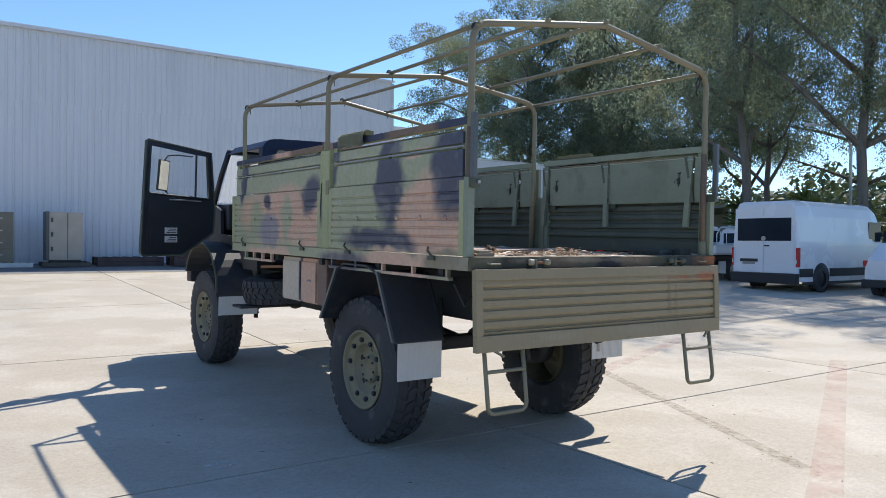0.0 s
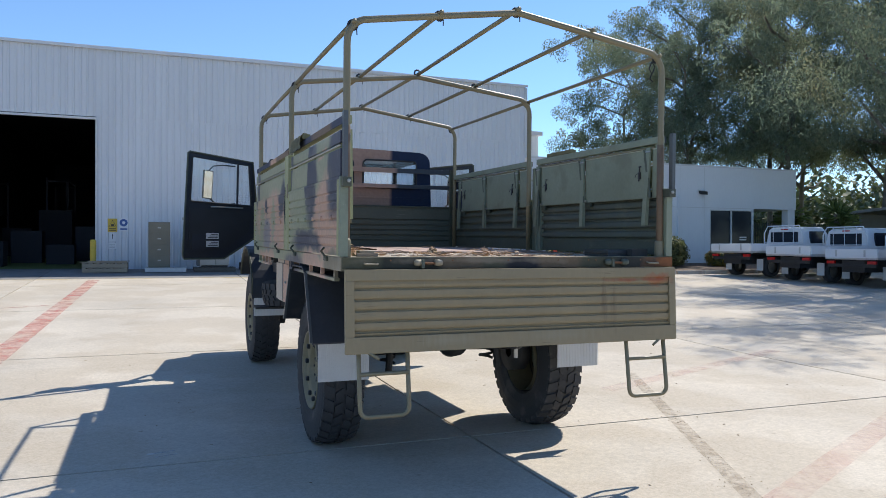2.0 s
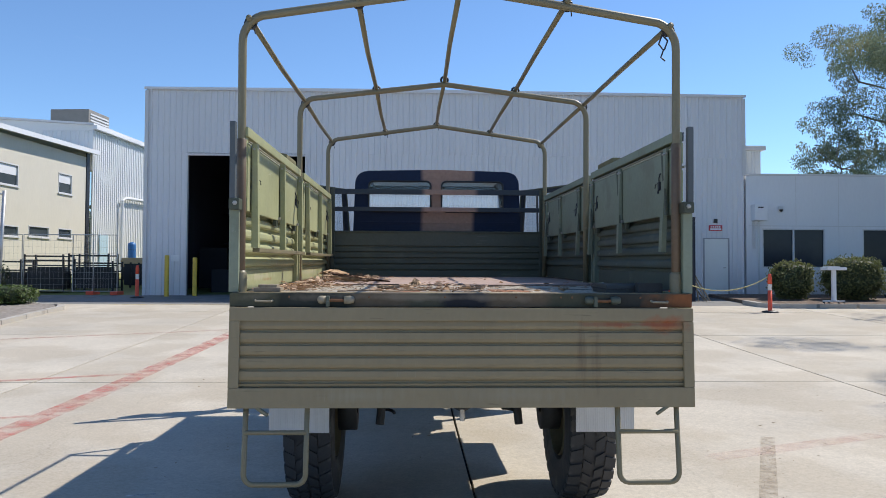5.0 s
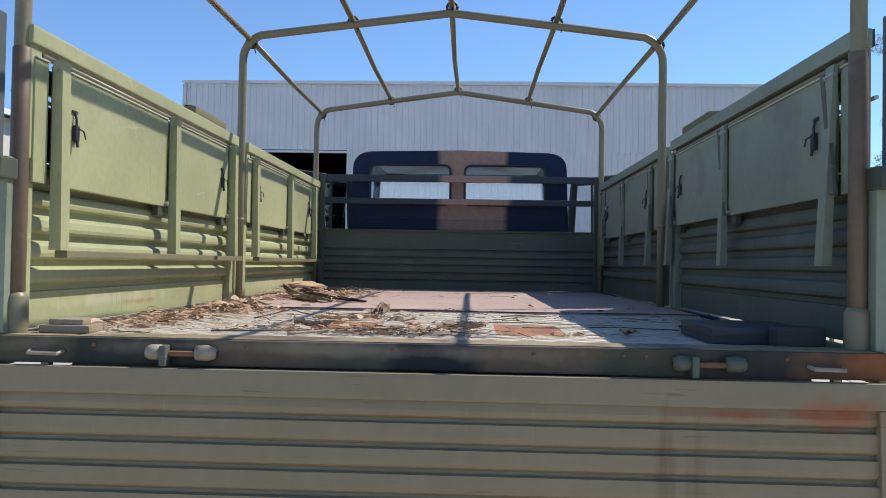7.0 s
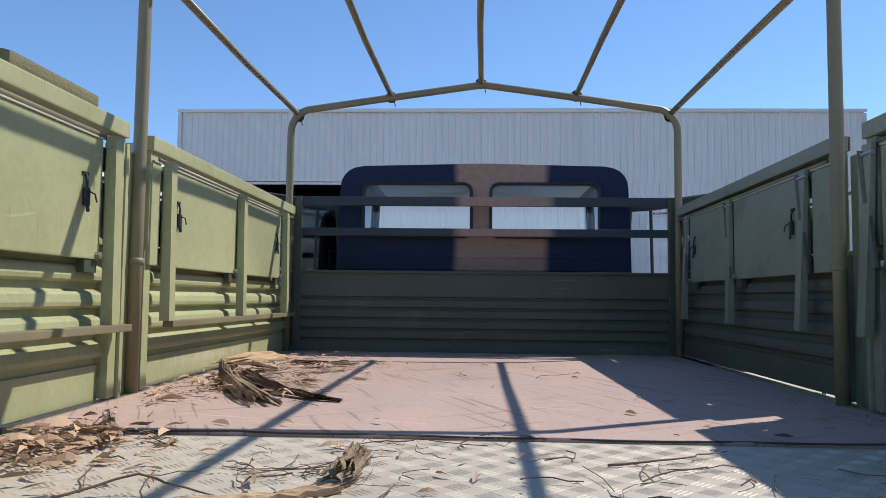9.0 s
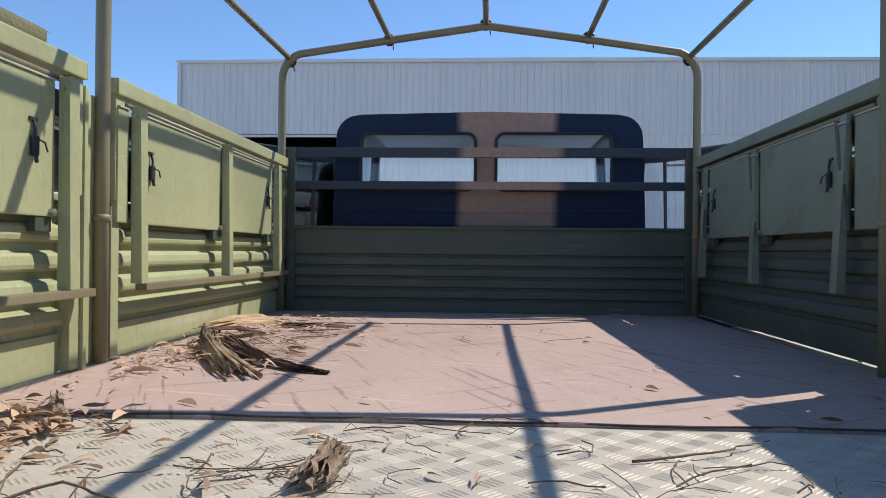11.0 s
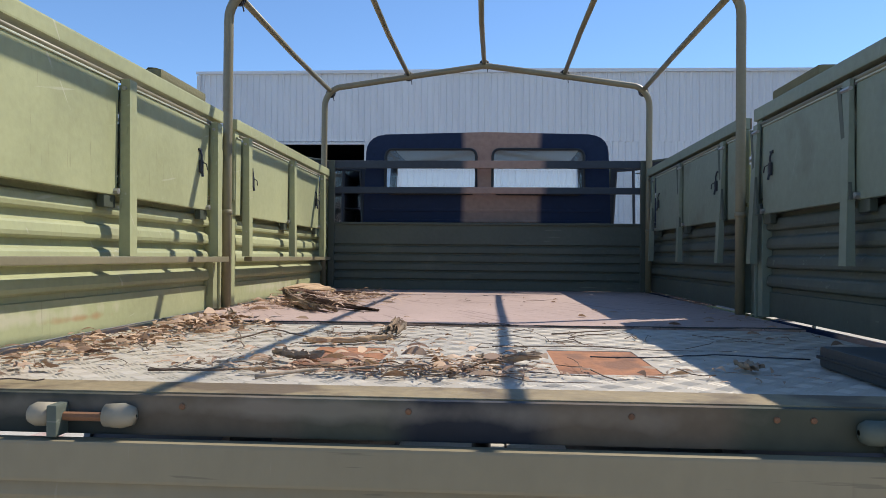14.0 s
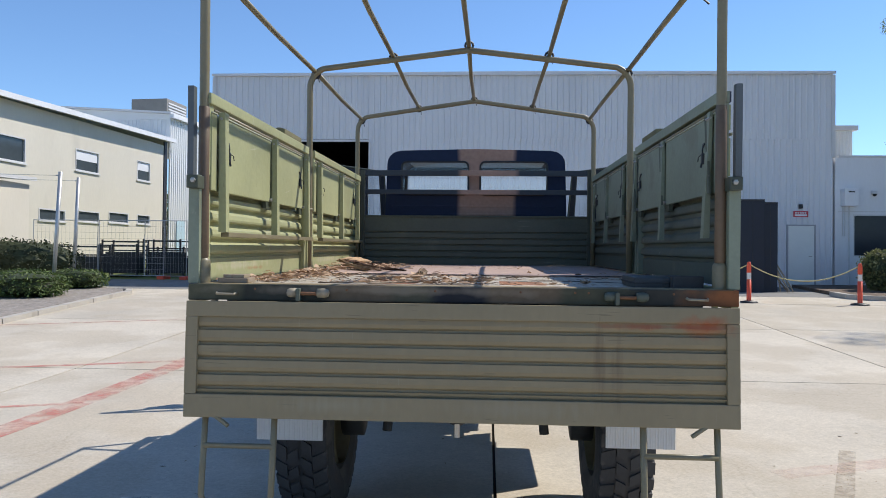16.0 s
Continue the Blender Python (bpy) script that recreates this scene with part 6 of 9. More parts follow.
for i, (x, y, w, h) in enumerate(((-7.4, 24.5, 0.8, 0.9), (-6.6, 26.5, 1.0, 1.3), (-5.4, 25.6, 0.9, 0.8), (-4.6, 27.5, 1.0, 1.5), (-8.4, 27.0, 1.1, 1.8), (-6.0, 29.5, 1.2, 2.2), (-7.6, 31, 1.1, 1.5))):
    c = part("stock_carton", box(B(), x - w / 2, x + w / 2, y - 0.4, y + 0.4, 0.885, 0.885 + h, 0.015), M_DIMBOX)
    tagged(c, "carton coloured near black for the gloom inside the warehouse", "carton", "cartons in the warehouse")
for x in (-8.95, -6.2):
    r = thing("storage_rack", "steel storage rack coloured near black for the warehouse gloom", "rack", (x, 33, 0.885), "racks in the warehouse")
    for yy in (31.5, 34.5):
        for xx in (x - 0.4, x + 0.4):
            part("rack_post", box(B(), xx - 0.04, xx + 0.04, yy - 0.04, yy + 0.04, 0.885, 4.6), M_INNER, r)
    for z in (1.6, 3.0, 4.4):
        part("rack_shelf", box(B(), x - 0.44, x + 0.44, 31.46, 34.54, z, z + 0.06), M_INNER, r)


# ---- signs on the warehouse wall ----
def text(name, body, size, at, mt, parent, spin=0):
    cu = bpy.data.curves.new(name, "FONT")
    cu.body, cu.size, cu.align_x, cu.align_y, cu.extrude = body, size, "CENTER", "CENTER", 0.001
    ob = new(name, cu)
    ob.data.materials.append(mt)
    ob.parent = parent
    ob.matrix_basis = pose(at[0], at[1], at[2], 90, 0, spin)
    return ob


M_SIGNW = mat("white_sign_plate", (0.72, 0.73, 0.74), 0.4, 0, 0.04, 4, 30, 0.0)
M_SIGNB = mat("blue_sign_ink", (0.04, 0.10, 0.30), 0.4, 0, 0.05, 4, 30, 0.0)
M_SIGNR = mat("red_sign_ink", (0.50, 0.03, 0.05), 0.4, 0, 0.05, 4, 30, 0.0)


def sign(x0, x1, z0, z1, mt, lab):
    o = part("wall_sign", box(B(), x0, x1, YW - 0.045, YW - 0.033, z0, z1, 0.002), mt)
    return tagged(o, lab, "sign", "signs on the warehouse wall")


yf = YW - 0.048
s1 = sign(-3.66, -3.38, 2.10, 2.53, M_YELLOW, "yellow warning sign with a black triangle")
part("triangle", tube(B(), [(-3.63, yf, 2.27), (-3.41, yf, 2.27), (-3.52, yf, 2.47)], 0.012, 4, True), M_BLACK, s1)
part("pictogram", box(B(), -3.56, -3.48, yf - 0.001, yf, 2.29, 2.35), M_BLACK, s1)
bm = B()
for k in range(2):
    box(bm, -3.62, -3.42, yf - 0.001, yf, 2.14 + k * 0.05, 2.165 + k * 0.05)
part("text_bars", bm, M_BLACK, s1)
s2 = sign(-3.33, -3.05, 2.12, 2.54, M_SIGNW, "white safety sign with a blue disc")
part("disc", lathe(B(), [(0.0, 0.12), (-0.003, 0.12), (-0.0035, 0.0005)], (-3.19, yf + 0.002, 2.40), "Y", 24)[0], M_SIGNB, s2)
part("pictogram", lathe(B(), [(0.0, 0.05), (-0.002, 0.05), (-0.0025, 0.0005)], (-3.19, yf - 0.0025, 2.40), "Y", 12)[0], M_SIGNW, s2)
part("text_bars", box(B(), -3.30, -3.08, yf - 0.001, yf, 2.17, 2.22), M_SIGNB, s2)
s3 = sign(-3.62, -3.42, 1.80, 2.06, M_SIGNW, "small white sign with the number 1")
text("numeral", "1", 0.22, (-3.52, yf - 0.001, 1.94), M_BLACK, s3)
s4 = sign(-3.64, -3.40, 1.55, 1.74, M_SIGNW, "small faded white notice")
bm = B()
for k in range(3):
    box(bm, -3.61, -3.44, yf - 0.001, yf, 1.585 + k * 0.045, 1.605 + k * 0.045)
part("text_bars", bm, mat("pale_grey_ink", (0.45, 0.46, 0.48), 0.6), s4)
sign(-8.55, -8.27, 2.05, 2.27, M_SIGNW, "small white notice beside the roller door")
s6 = sign(10.14, 10.62, 3.22, 3.42, M_SIGNR, "red rectangular safety sign above the side door")
bm = B()
box(bm, 10.18, 10.58, yf - 0.001, yf, 3.25, 3.31)
for k in range(5):
    box(bm, 10.2 + k * 0.075, 10.25 + k * 0.075, yf - 0.001, yf, 3.335, 3.385)
part("text_bars", bm, M_SIGNW, s6)
lamp = part("bulkhead_lamp", box(B(), 10.31, 10.43, YW - 0.10, YW - 0.03, 3.50, 3.64, 0.012), M_PLASTIC)
tagged(lamp, "small dark bulkhead lamp above the side door", "lamp")

# ---- office block beside the warehouse ----
of = thing("office_block", "single-storey white panel office block with dark windows", "building", (18, YW, 0.9), kind="structure")
GAPS = [(12.07, 14.34, 1.93, 3.32), (15.71, 17.99, 1.93, 3.32), (20.5, 22.9, 0.9, 3.34)]


def wall_with_gaps(x0, x1, z0, z1, gaps, y, t, mt, parent):
    """Plain wall pieces round the openings."""
    xs = x0
    for a, b, c, d in sorted(gaps):
        if a > xs:
            part("front_wall", box(B(), xs, a, y, y + t, z0, z1), mt, parent)
        if c > z0 + 0.01:
            part("front_wall", box(B(), a, b, y, y + t, z0, c), mt, parent)
        if d < z1:
            part("front_wall", box(B(), a, b, y, y + t, d, z1), mt, parent)
        xs = b
    if xs < x1:
        part("front_wall", box(B(), xs, x1, y, y + t, z0, z1), mt, parent)


wall_with_gaps(11.50, 22.95, 0.85, 5.20, GAPS, YW, 0.2, M_WHITE_PANEL, of)
part("end_wall", box(B(), 22.75, 22.95, YW + 0.2, 32, 0.85, 5.2), M_WHITE_PANEL, of)
part("roof", box(B(), 11.6, 25.5, YW - 0.02, 32, 5.20, 5.27, 0.008), M_TRIM, of)
part("canopy_fascia", box(B(), 22.951, 25.45, YW, YW + 0.2, 3.42, 5.20), M_WHITE_PANEL, of, "deep white entrance fascia")
part("canopy_side", box(B(), 25.25, 25.45, YW + 0.2, 26, 3.42, 5.20), M_WHITE_PANEL, of)
part("canopy_soffit", box(B(), 22.951, 25.25, YW + 0.2, 26, 3.42, 3.50), M_WHITE_PANEL, of)
part("canopy_column", box(B(), 25.0, 25.4, YW + 0.02, YW + 0.4, 0.85, 3.42, 0.01), M_WHITE_PANEL, of)
for x in (13.3, 14.85, 17.0, 18.9, 20.2):
    part("panel_joint", box(B(), x - 0.008, x + 0.008, YW - 0.004, YW, 3.45 if x in (13.3, 17.0) else 0.95, 5.18), M_TRIM, of)
part("panel_band", box(B(), 11.6, 22.95, YW - 0.006, YW, 3.40, 3.425), M_TRIM, of)
for a, b, c, d in GAPS:
    w = part("window", box(B(), a + 0.04, b - 0.04, YW + 0.06, YW + 0.08, c + 0.04, d - 0.04), M_DARKGLASS, of, "dark tinted window")
    mid = (a + b) / 2
    for x0, x1 in ((a, a + 0.04), (mid - 0.025, mid + 0.025), (b - 0.04, b)):
        part("window_frame", box(B(), x0, x1, YW - 0.01, YW + 0.06, c, d), M_TRIM, w)
    for z0, z1 in ((c, c + 0.04), (d - 0.04, d)):
        for p0, p1 in ((a + 0.04, mid - 0.025), (mid + 0.025, b - 0.04)):
            part("window_frame", box(B(), p0, p1, YW - 0.01, YW + 0.06, z0, z1), M_TRIM, w)
bm = B()
box(bm, 22.2, 22.6, YW + 0.052, YW + 0.058, 2.10, 2.16)
box(bm, 22.2, 22.6, YW + 0.052, YW + 0.058, 2.00, 2.05)
part("door_lettering_bars", bm, M_SIGNW, of)
part("downpipe", box(B(), 18.72, 18.84, YW - 0.10, YW - 0.006, 0.95, 3.9, 0.01), M_WHITE_PANEL, of)
fl = thing("flood_light", "dark flood light fixed to the office wall", "lamp", (20.0, YW, 4.05))
part("lamp_head", poly(B(), [(19.86, YW - 0.28, 3.96), (20.16, YW - 0.28, 3.96), (20.16, YW - 0.25, 4.10), (19.86, YW - 0.25, 4.10)], (0, 0.2, 0.05)), M_PLASTIC, fl)
part("lamp_arm", box(B(), 19.97, 20.05, YW - 0.1, YW, 4.02, 4.10), M_PLASTIC, fl)
ac = thing("air_conditioner", "small white wall-mounted unit with conduits running down", "air conditioner", (11.77, YW, 3.87))
part("case", box(B(), 11.66, 12.12, YW - 0.32, YW - 0.001, 3.58, 4.15, 0.02), M_WHITE_PANEL, ac)
part("case_slot", box(B(), 11.78, 11.98, YW - 0.325, YW - 0.319, 4.02, 4.06), M_PLASTIC, ac)
for x in (11.72, 11.79, 11.93):
    part("conduit", tube(B(), [(x, YW - 0.04, 0.95 if x > 11.9 else 2.6), (x, YW - 0.04, 3.6)], 0.03 if x > 11.9 else 0.018, 6), M_TRIM, ac)
cc = thing("security_camera", "small white dome camera on the office wall", "camera", (12.72, YW, 4.0))
part("mount", box(B(), 12.64, 12.80, YW - 0.10, YW - 0.001, 3.98, 4.10, 0.015), M_TRIM, cc)
part("dome", lathe(B(), [(0.0, 0.07), (-0.04, 0.06), (-0.07, 0.035), (-0.08, 0.0005)], (12.72, YW - 0.09, 3.99), "Z", 14)[0], M_PLASTIC, cc, "", True)
up = thing("roof_block", "white ribbed rooftop block with a pale capping", "building", (12, 23, 5.2), kind="structure")
part("block_wall", clad(B(), 11.62, 12.42, 5.27, 6.22, 22.6, 0.1, 0.012), M_CLAD_W, up)
part("block_capping", box(B(), 11.55, 12.55, 22.45, 25.0, 6.22, 6.38, 0.01), M_TRIM, up)
part("block_side", box(B(), 12.36, 12.42, 22.661, 25, 5.27, 6.22), M_CLAD_W, up)

# garden bed and kerb before the office
GK = 17.25


def kerb(pts, w, h, name="kerb", lab="pale concrete kerb"):
    """A kerb of separate stones along plan points."""
    k = thing(name, lab, "kerb", (pts[0][0], pts[0][1], site_z(pts[0][1])), kind="structure")
    for a, b in zip(pts, pts[1:]):
        a2, b2 = Vector(a), Vector(b)
        d = b2 - a2
        n = max(1, round(d.length / 1.2))
        nr = Vector((-d.y, d.x)).normalized() * w
        for i in range(n):
            p, q = a2 + d * (i / n), a2 + d * ((i + 1) / n - 0.006)
            bm = B()

            poly(bm, [(p.x, p.y, site_z(p.y) - 0.05), (q.x, q.y, site_z(q.y) - 0.05), (q.x + nr.x, q.y + nr.y, site_z(q.y) - 0.05), (p.x + nr.x, p.y + nr.y, site_z(p.y) - 0.05)], (0, 0, h + 0.05))
            part("kerb_stone", bm, M_CONC_EDGE, k)
    return k


kerb([(9.9, 18.6), (9.95, 17.7), (10.4, GK), (26, GK)], 0.18, 0.13)
M_SOIL = mat("bark_mulch", (0.13, 0.09, 0.065), 0.95, 0, 0.4, 3, 40, 0.5, stain=(0.30, 0.26, 0.2), stain_at=0.58, stain_scale=9, stain_mix=0.6)
bm = B()
poly(bm, [(10.1, 18.6, site_z(18.6) - 0.1), (10.5, GK + 0.18, site_z(GK) - 0.1), (26, GK + 0.18, site_z(GK) - 0.1), (26, YW, site_z(YW) - 0.1), (10.1, YW, site_z(YW) - 0.1)], (0, 0, 0.2))
tagged(part("garden_bed", bm, M_SOIL), "mulched garden bed along the office wall", "garden bed", kind="structure")

# ---- foliage ----
def leaf_material(name, a, b, trans=0.35, tips=None):
    m = bpy.data.materials.new(name)
    m.use_nodes = True
    n, l = m.node_tree.nodes, m.node_tree.links
    p = n["Principled BSDF"]
    g = n.new("ShaderNodeNewGeometry")
    mx = n.new("ShaderNodeMixRGB")
    mx.inputs[1].default_value, mx.inputs[2].default_value = (*a, 1), (*b, 1)
    l.new(g.outputs["Random Per Island"], mx.inputs[0])
    out = mx.outputs[0]
    if tips:
        # whole sprays of younger or drier leaves
        tc, nz, rp, m2 = n.new("ShaderNodeTexCoord"), n.new("ShaderNodeTexNoise"), n.new("ShaderNodeMapRange"), n.new("ShaderNodeMixRGB")
        nz.inputs["Scale"].default_value, nz.inputs["Detail"].default_value = 0.55, 4
        rp.inputs["From Min"].default_value, rp.inputs["From Max"].default_value, rp.inputs["To Max"].default_value = 0.52, 0.66, 0.75
        m2.inputs[2].default_value = (*tips, 1)
        l.new(tc.outputs["Object"], nz.inputs["Vector"])
        l.new(nz.outputs["Fac"], rp.inputs["Value"])
        l.new(rp.outputs[0], m2.inputs[0])
        l.new(out, m2.inputs[1])
        out = m2.outputs[0]
    l.new(out, p.inputs["Base Color"])
    p.inputs["Roughness"].default_value = 0.68
    t = n.new("ShaderNodeBsdfTranslucent")
    bright = n.new("ShaderNodeMixRGB")
    bright.blend_type = "MULTIPLY"
    bright.inputs[0].default_value = 1.0
    bright.inputs[2].default_value = (1.1, 1.1, 1.0, 1)
    l.new(out, bright.inputs[1])
    l.new(bright.outputs[0], t.inputs["Color"])
    ms = n.new("ShaderNodeMixShader")
    ms.inputs[0].default_value = trans
    l.new(p.outputs[0], ms.inputs[1])
    l.new(t.outputs[0], ms.inputs[2])
    l.new(ms.outputs[0], n["Material Output"].inputs["Surface"])
    return m


M_GUM = leaf_material("gum_leaf", (0.125, 0.165, 0.120), (0.235, 0.285, 0.205), 0.55, (0.23, 0.215, 0.130))
M_HEDGE = leaf_material("hedge_leaf", (0.085, 0.105, 0.034), (0.23, 0.235, 0.095), 0.3)
M_JUNIPER = leaf_material("juniper_leaf", (0.04, 0.075, 0.018), (0.14, 0.19, 0.05), 0.2)
M_DARKHEDGE = leaf_material("dark_leaf_and_shade_core", (0.018, 0.026, 0.010), (0.05, 0.065, 0.022), 0.15)
M_YUCCA = leaf_material("spiky_leaf", (0.07, 0.11, 0.03), (0.20, 0.25, 0.08), 0.3)
M_FAR = leaf_material("far_leaf", (0.06, 0.08, 0.04), (0.14, 0.17, 0.08), 0.2)
M_BARK = mat("grey_gum_bark", (0.17, 0.15, 0.125), 0.9, 0, 0.3, 3, 30, 0.3, stain=(0.10, 0.08, 0.06), stain_at=0.52, stain_scale=2.5, stain_mix=0.7, stretch=(1, 1, 0.25))


def leaves(V, F, rng, c, rad, n, L, W, droop=0.5, shell=0.0):
    """n separate leaves inside an ellipsoid."""
    for _ in range(n):
        while True:
            x, y, z = rng.uniform(-1, 1), rng.uniform(-1, 1), rng.uniform(-1, 1)
            r = x * x + y * y + z * z
            if shell * shell < r < 1:
                break
        p = (c[0] + x * rad[0], c[1] + y * rad[1], c[2] + z * rad[2])
        a = rng.uniform(0, 2 * math.pi)
        e = rng.uniform(-1.3, 0.4) * droop - droop * 0.4
        dx, dy, dz = math.cos(a) * math.cos(e), math.sin(a) * math.cos(e), math.sin(e)
        b = rng.uniform(0, 2 * math.pi)
        sx, sy, sz = -math.sin(a) * math.cos(b) , math.cos(a) * math.cos(b), math.sin(b)
        l, w = L * rng.uniform(0.6, 1.3), W * rng.uniform(0.6, 1.3)
        i = len(V)
        V += [p, (p[0] + dx * l * 0.5 + sx * w, p[1] + dy * l * 0.5 + sy * w, p[2] + dz * l * 0.5 + sz * w),
              (p[0] + dx * l, p[1] + dy * l, p[2] + dz * l), (p[0] + dx * l * 0.5 - sx * w, p[1] + dy * l * 0.5 - sy * w, p[2] + dz * l * 0.5 - sz * w)]
        F.append((i, i + 1, i + 2, i + 3))


def mesh_from(name, V, F, mt):
    me = bpy.data.meshes.new(name)
    me.from_pydata(V, [], F)
    me.materials.append(mt)
    return me


def gum_tree(x, y, h, R, seed, dens=1.0):
    rng = random.Random(seed)
    z0 = site_z(y) - 0.1
    t = thing("gum_tree", "tall grey-green eucalyptus with a ragged open crown", "tree", (x, y, z0), "eucalyptus trees beyond the yard")
    lean = Vector((rng.uniform(-0.06, 0.06), rng.uniform(-0.06, 0.06), 1))
    trunk = []
    for i in range(8):
        f = i / 7
        trunk.append(Vector((x, y, z0)) + lean * (h * 0.80 * f) + Vector((rng.gauss(0, 0.16), rng.gauss(0, 0.16), 0)) * (f * 1.5))
    part("trunk", tube(B(), trunk, 0.3, 8, False, [0.0105 * h * (1 - 0.8 * i / 7) for i in range(8)]), M_BARK, t, "", True)
    V, F = [], []
    # main limbs, each carrying billows of foliage with gaps between them
    heads = []
    for k in range(12):
        i = 2 + k % 6
        a = k * 2.4 + rng.uniform(-0.5, 0.5)
        s = trunk[i]
        reach = R * rng.uniform(0.40, 0.85) * (1.0 - 0.07 * abs(i - 4))
        e = s + Vector((reach * math.cos(a), reach * math.sin(a), h * rng.uniform(0.05, 0.20)))
        e.z = min(e.z, z0 + h * 0.95)
        mid = s.lerp(e, 0.5) + Vector((rng.gauss(0, 0.3), rng.gauss(0, 0.3), rng.uniform(-0.5, 0.5)))
        part("limb", tube(B(), [s, mid, e], 0.05, 6, False, [0.0070 * h * (1.15 - 0.11 * i), 0.0042 * h, 0.03]), M_BARK, t, "", True)
        heads += [(e, 1.0), (mid.lerp(e, 0.4) + Vector((0, 0, 0.3)), 0.75)]
    heads += [(trunk[6], 1.0), (trunk[7], 1.0), (trunk[7] + Vector((0, 0, h * 0.09)), 0.9), (trunk[5], 0.8), (trunk[4], 0.7)]
    for c0, k in heads:
        r0 = R * rng.uniform(0.26, 0.38) * k
        for _ in range(4):
            c = c0 + Vector((rng.gauss(0, r0 * 0.66), rng.gauss(0, r0 * 0.66), rng.gauss(0, r0 * 0.50)))
            c.z = min(max(c.z, z0 + h * 0.36), z0 + h)
            r = r0 * rng.uniform(0.36, 0.64)
            n = int(dens * 420 * r * r * rng.uniform(0.8, 1.2))
            leaves(V, F, rng, c, (r, r, r * 0.72), n, 0.16, 0.036, 0.9, 0.30)
            c2 = c + Vector((rng.uniform(-1, 1) * r, rng.uniform(-1, 1) * r, -r * 0.7))
            leaves(V, F, rng, c2, (r * 0.6, r * 0.6, r * 0.6), int(n * 0.25), 0.19, 0.032, 1.1)
    o = new("crown", mesh_from("crown", V, F, M_GUM))
    o.parent = t
    o.matrix_parent_inverse = Matrix.Translation(-t.location)
    o["label"] = "loose grey-green leaf clumps"
    return t


TREES = ((21.6, 33.8, 8.6, 2.3), (28.8, 33.2, 14.0, 3.5), (30.0, 35.5, 18.0, 5.8), (35.0, 33.0, 19.0, 6.2), (31.0, 27.6, 18.0, 5.8), (24.6, 14.6, 20.0, 6.4), (34.5, 24.6, 18.5, 6.2),
         (31.5, 18.0, 17.5, 6.0), (38.0, 16.5, 19.0, 6.5), (25.0, 10.2, 22.0, 7.2), (26.5, 5.5, 20.0, 6.8), (33.0, 11.0, 18.0, 6.2), (39.0, 7.0, 18.5, 6.4), (42.0, 26.0, 19.5, 6.5), (29.5, 2.5, 16.5, 5.8), (41.0, 36.0, 19.5, 6.5), (30.0, 41.0, 17.0, 6.0))
for i, (x, y, h, R) in enumerate(TREES):
    gum_tree(x, y, h, R, 20 + i, 0.85 if x < 27 and y < 20 else (1.6 if y > 24 else 0.65))


def shrub(x, y, z, rx, ry, rz, mt, seed, n, lab, cat="shrub", group="", L=0.075, W=0.03):
    rng = random.Random(seed)
    t = thing("clipped_shrub" if cat == "shrub" else "hedge", lab, cat, (x, y, z), group)
    bm = B()
    for k in range(5):
        a = k * 1.3
        tube(bm, [(x, y, z - 0.05), (x + 0.2 * rx * math.cos(a), y + 0.2 * ry * math.sin(a), z + 0.5 * rz), (x + 0.7 * rx * math.cos(a), y + 0.7 * ry * math.sin(a), z + 1.3 * rz)], 0.02, 5)
    part("stems", bm, M_BARK, t)
    # dense inner mass, coloured near black for the shade among the leaves
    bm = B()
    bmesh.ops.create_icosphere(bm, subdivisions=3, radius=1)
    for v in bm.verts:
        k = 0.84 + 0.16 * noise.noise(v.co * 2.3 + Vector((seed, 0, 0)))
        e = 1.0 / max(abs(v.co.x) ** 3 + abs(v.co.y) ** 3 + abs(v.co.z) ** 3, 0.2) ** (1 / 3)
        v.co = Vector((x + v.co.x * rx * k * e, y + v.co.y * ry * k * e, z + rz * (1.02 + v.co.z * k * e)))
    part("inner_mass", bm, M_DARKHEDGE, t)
    V, F = [], []
    for _ in range(n):
        d = Vector((rng.gauss(0, 1), rng.gauss(0, 1), rng.gauss(0, 1))).normalized()
        e = 1.0 / max(abs(d.x) ** 3 + abs(d.y) ** 3 + abs(d.z) ** 3, 0.2) ** (1 / 3)
        k = (0.9 + 0.16 * noise.noise(d * 2.3 + Vector((seed, 0, 0)))) * rng.uniform(0.90, 1.12)
        c = (x + d.x * rx * k * e, y + d.y * ry * k * e, max(z + 0.02, z + rz * (1.02 + d.z * k * e)))
        leaves(V, F, rng, c, (0.05, 0.05, 0.05), 2, L, W, 0.6)
    o = new("foliage", mesh_from("foliage", V, F, mt))
    o.parent = t
    o.matrix_parent_inverse = Matrix.Translation(-t.location)
    return t


zb = site_z(19.5) + 0.10
G1 = "clipped shrubs before the office"
shrub(11.95, 19.6, zb, 0.66, 0.55, 0.62, M_HEDGE, 1, 1800, "clipped green shrub against the office wall", group=G1)
shrub(13.9, 19.4, zb, 0.93, 0.65, 0.68, M_HEDGE, 2, 2600, "broad clipped green shrub before the office windows", group=G1)
shrub(16.25, 19.4, zb, 0.66, 0.6, 0.63, M_HEDGE, 3, 1800, "rounded clipped green shrub in the garden bed", group=G1)
shrub(17.25, 20.1, zb, 0.50, 0.5, 0.56, M_HEDGE, 4, 1200, "smaller darker shrub beside a clipped one", group=G1)
shrub(19.3, 19.8, zb, 0.55, 0.45, 0.33, leaf_material("yellow_flower_leaf", (0.10, 0.12, 0.03), (0.42, 0.27, 0.05), 0.2), 5, 900, "low shrub with yellow flowers by the entrance", group=G1)

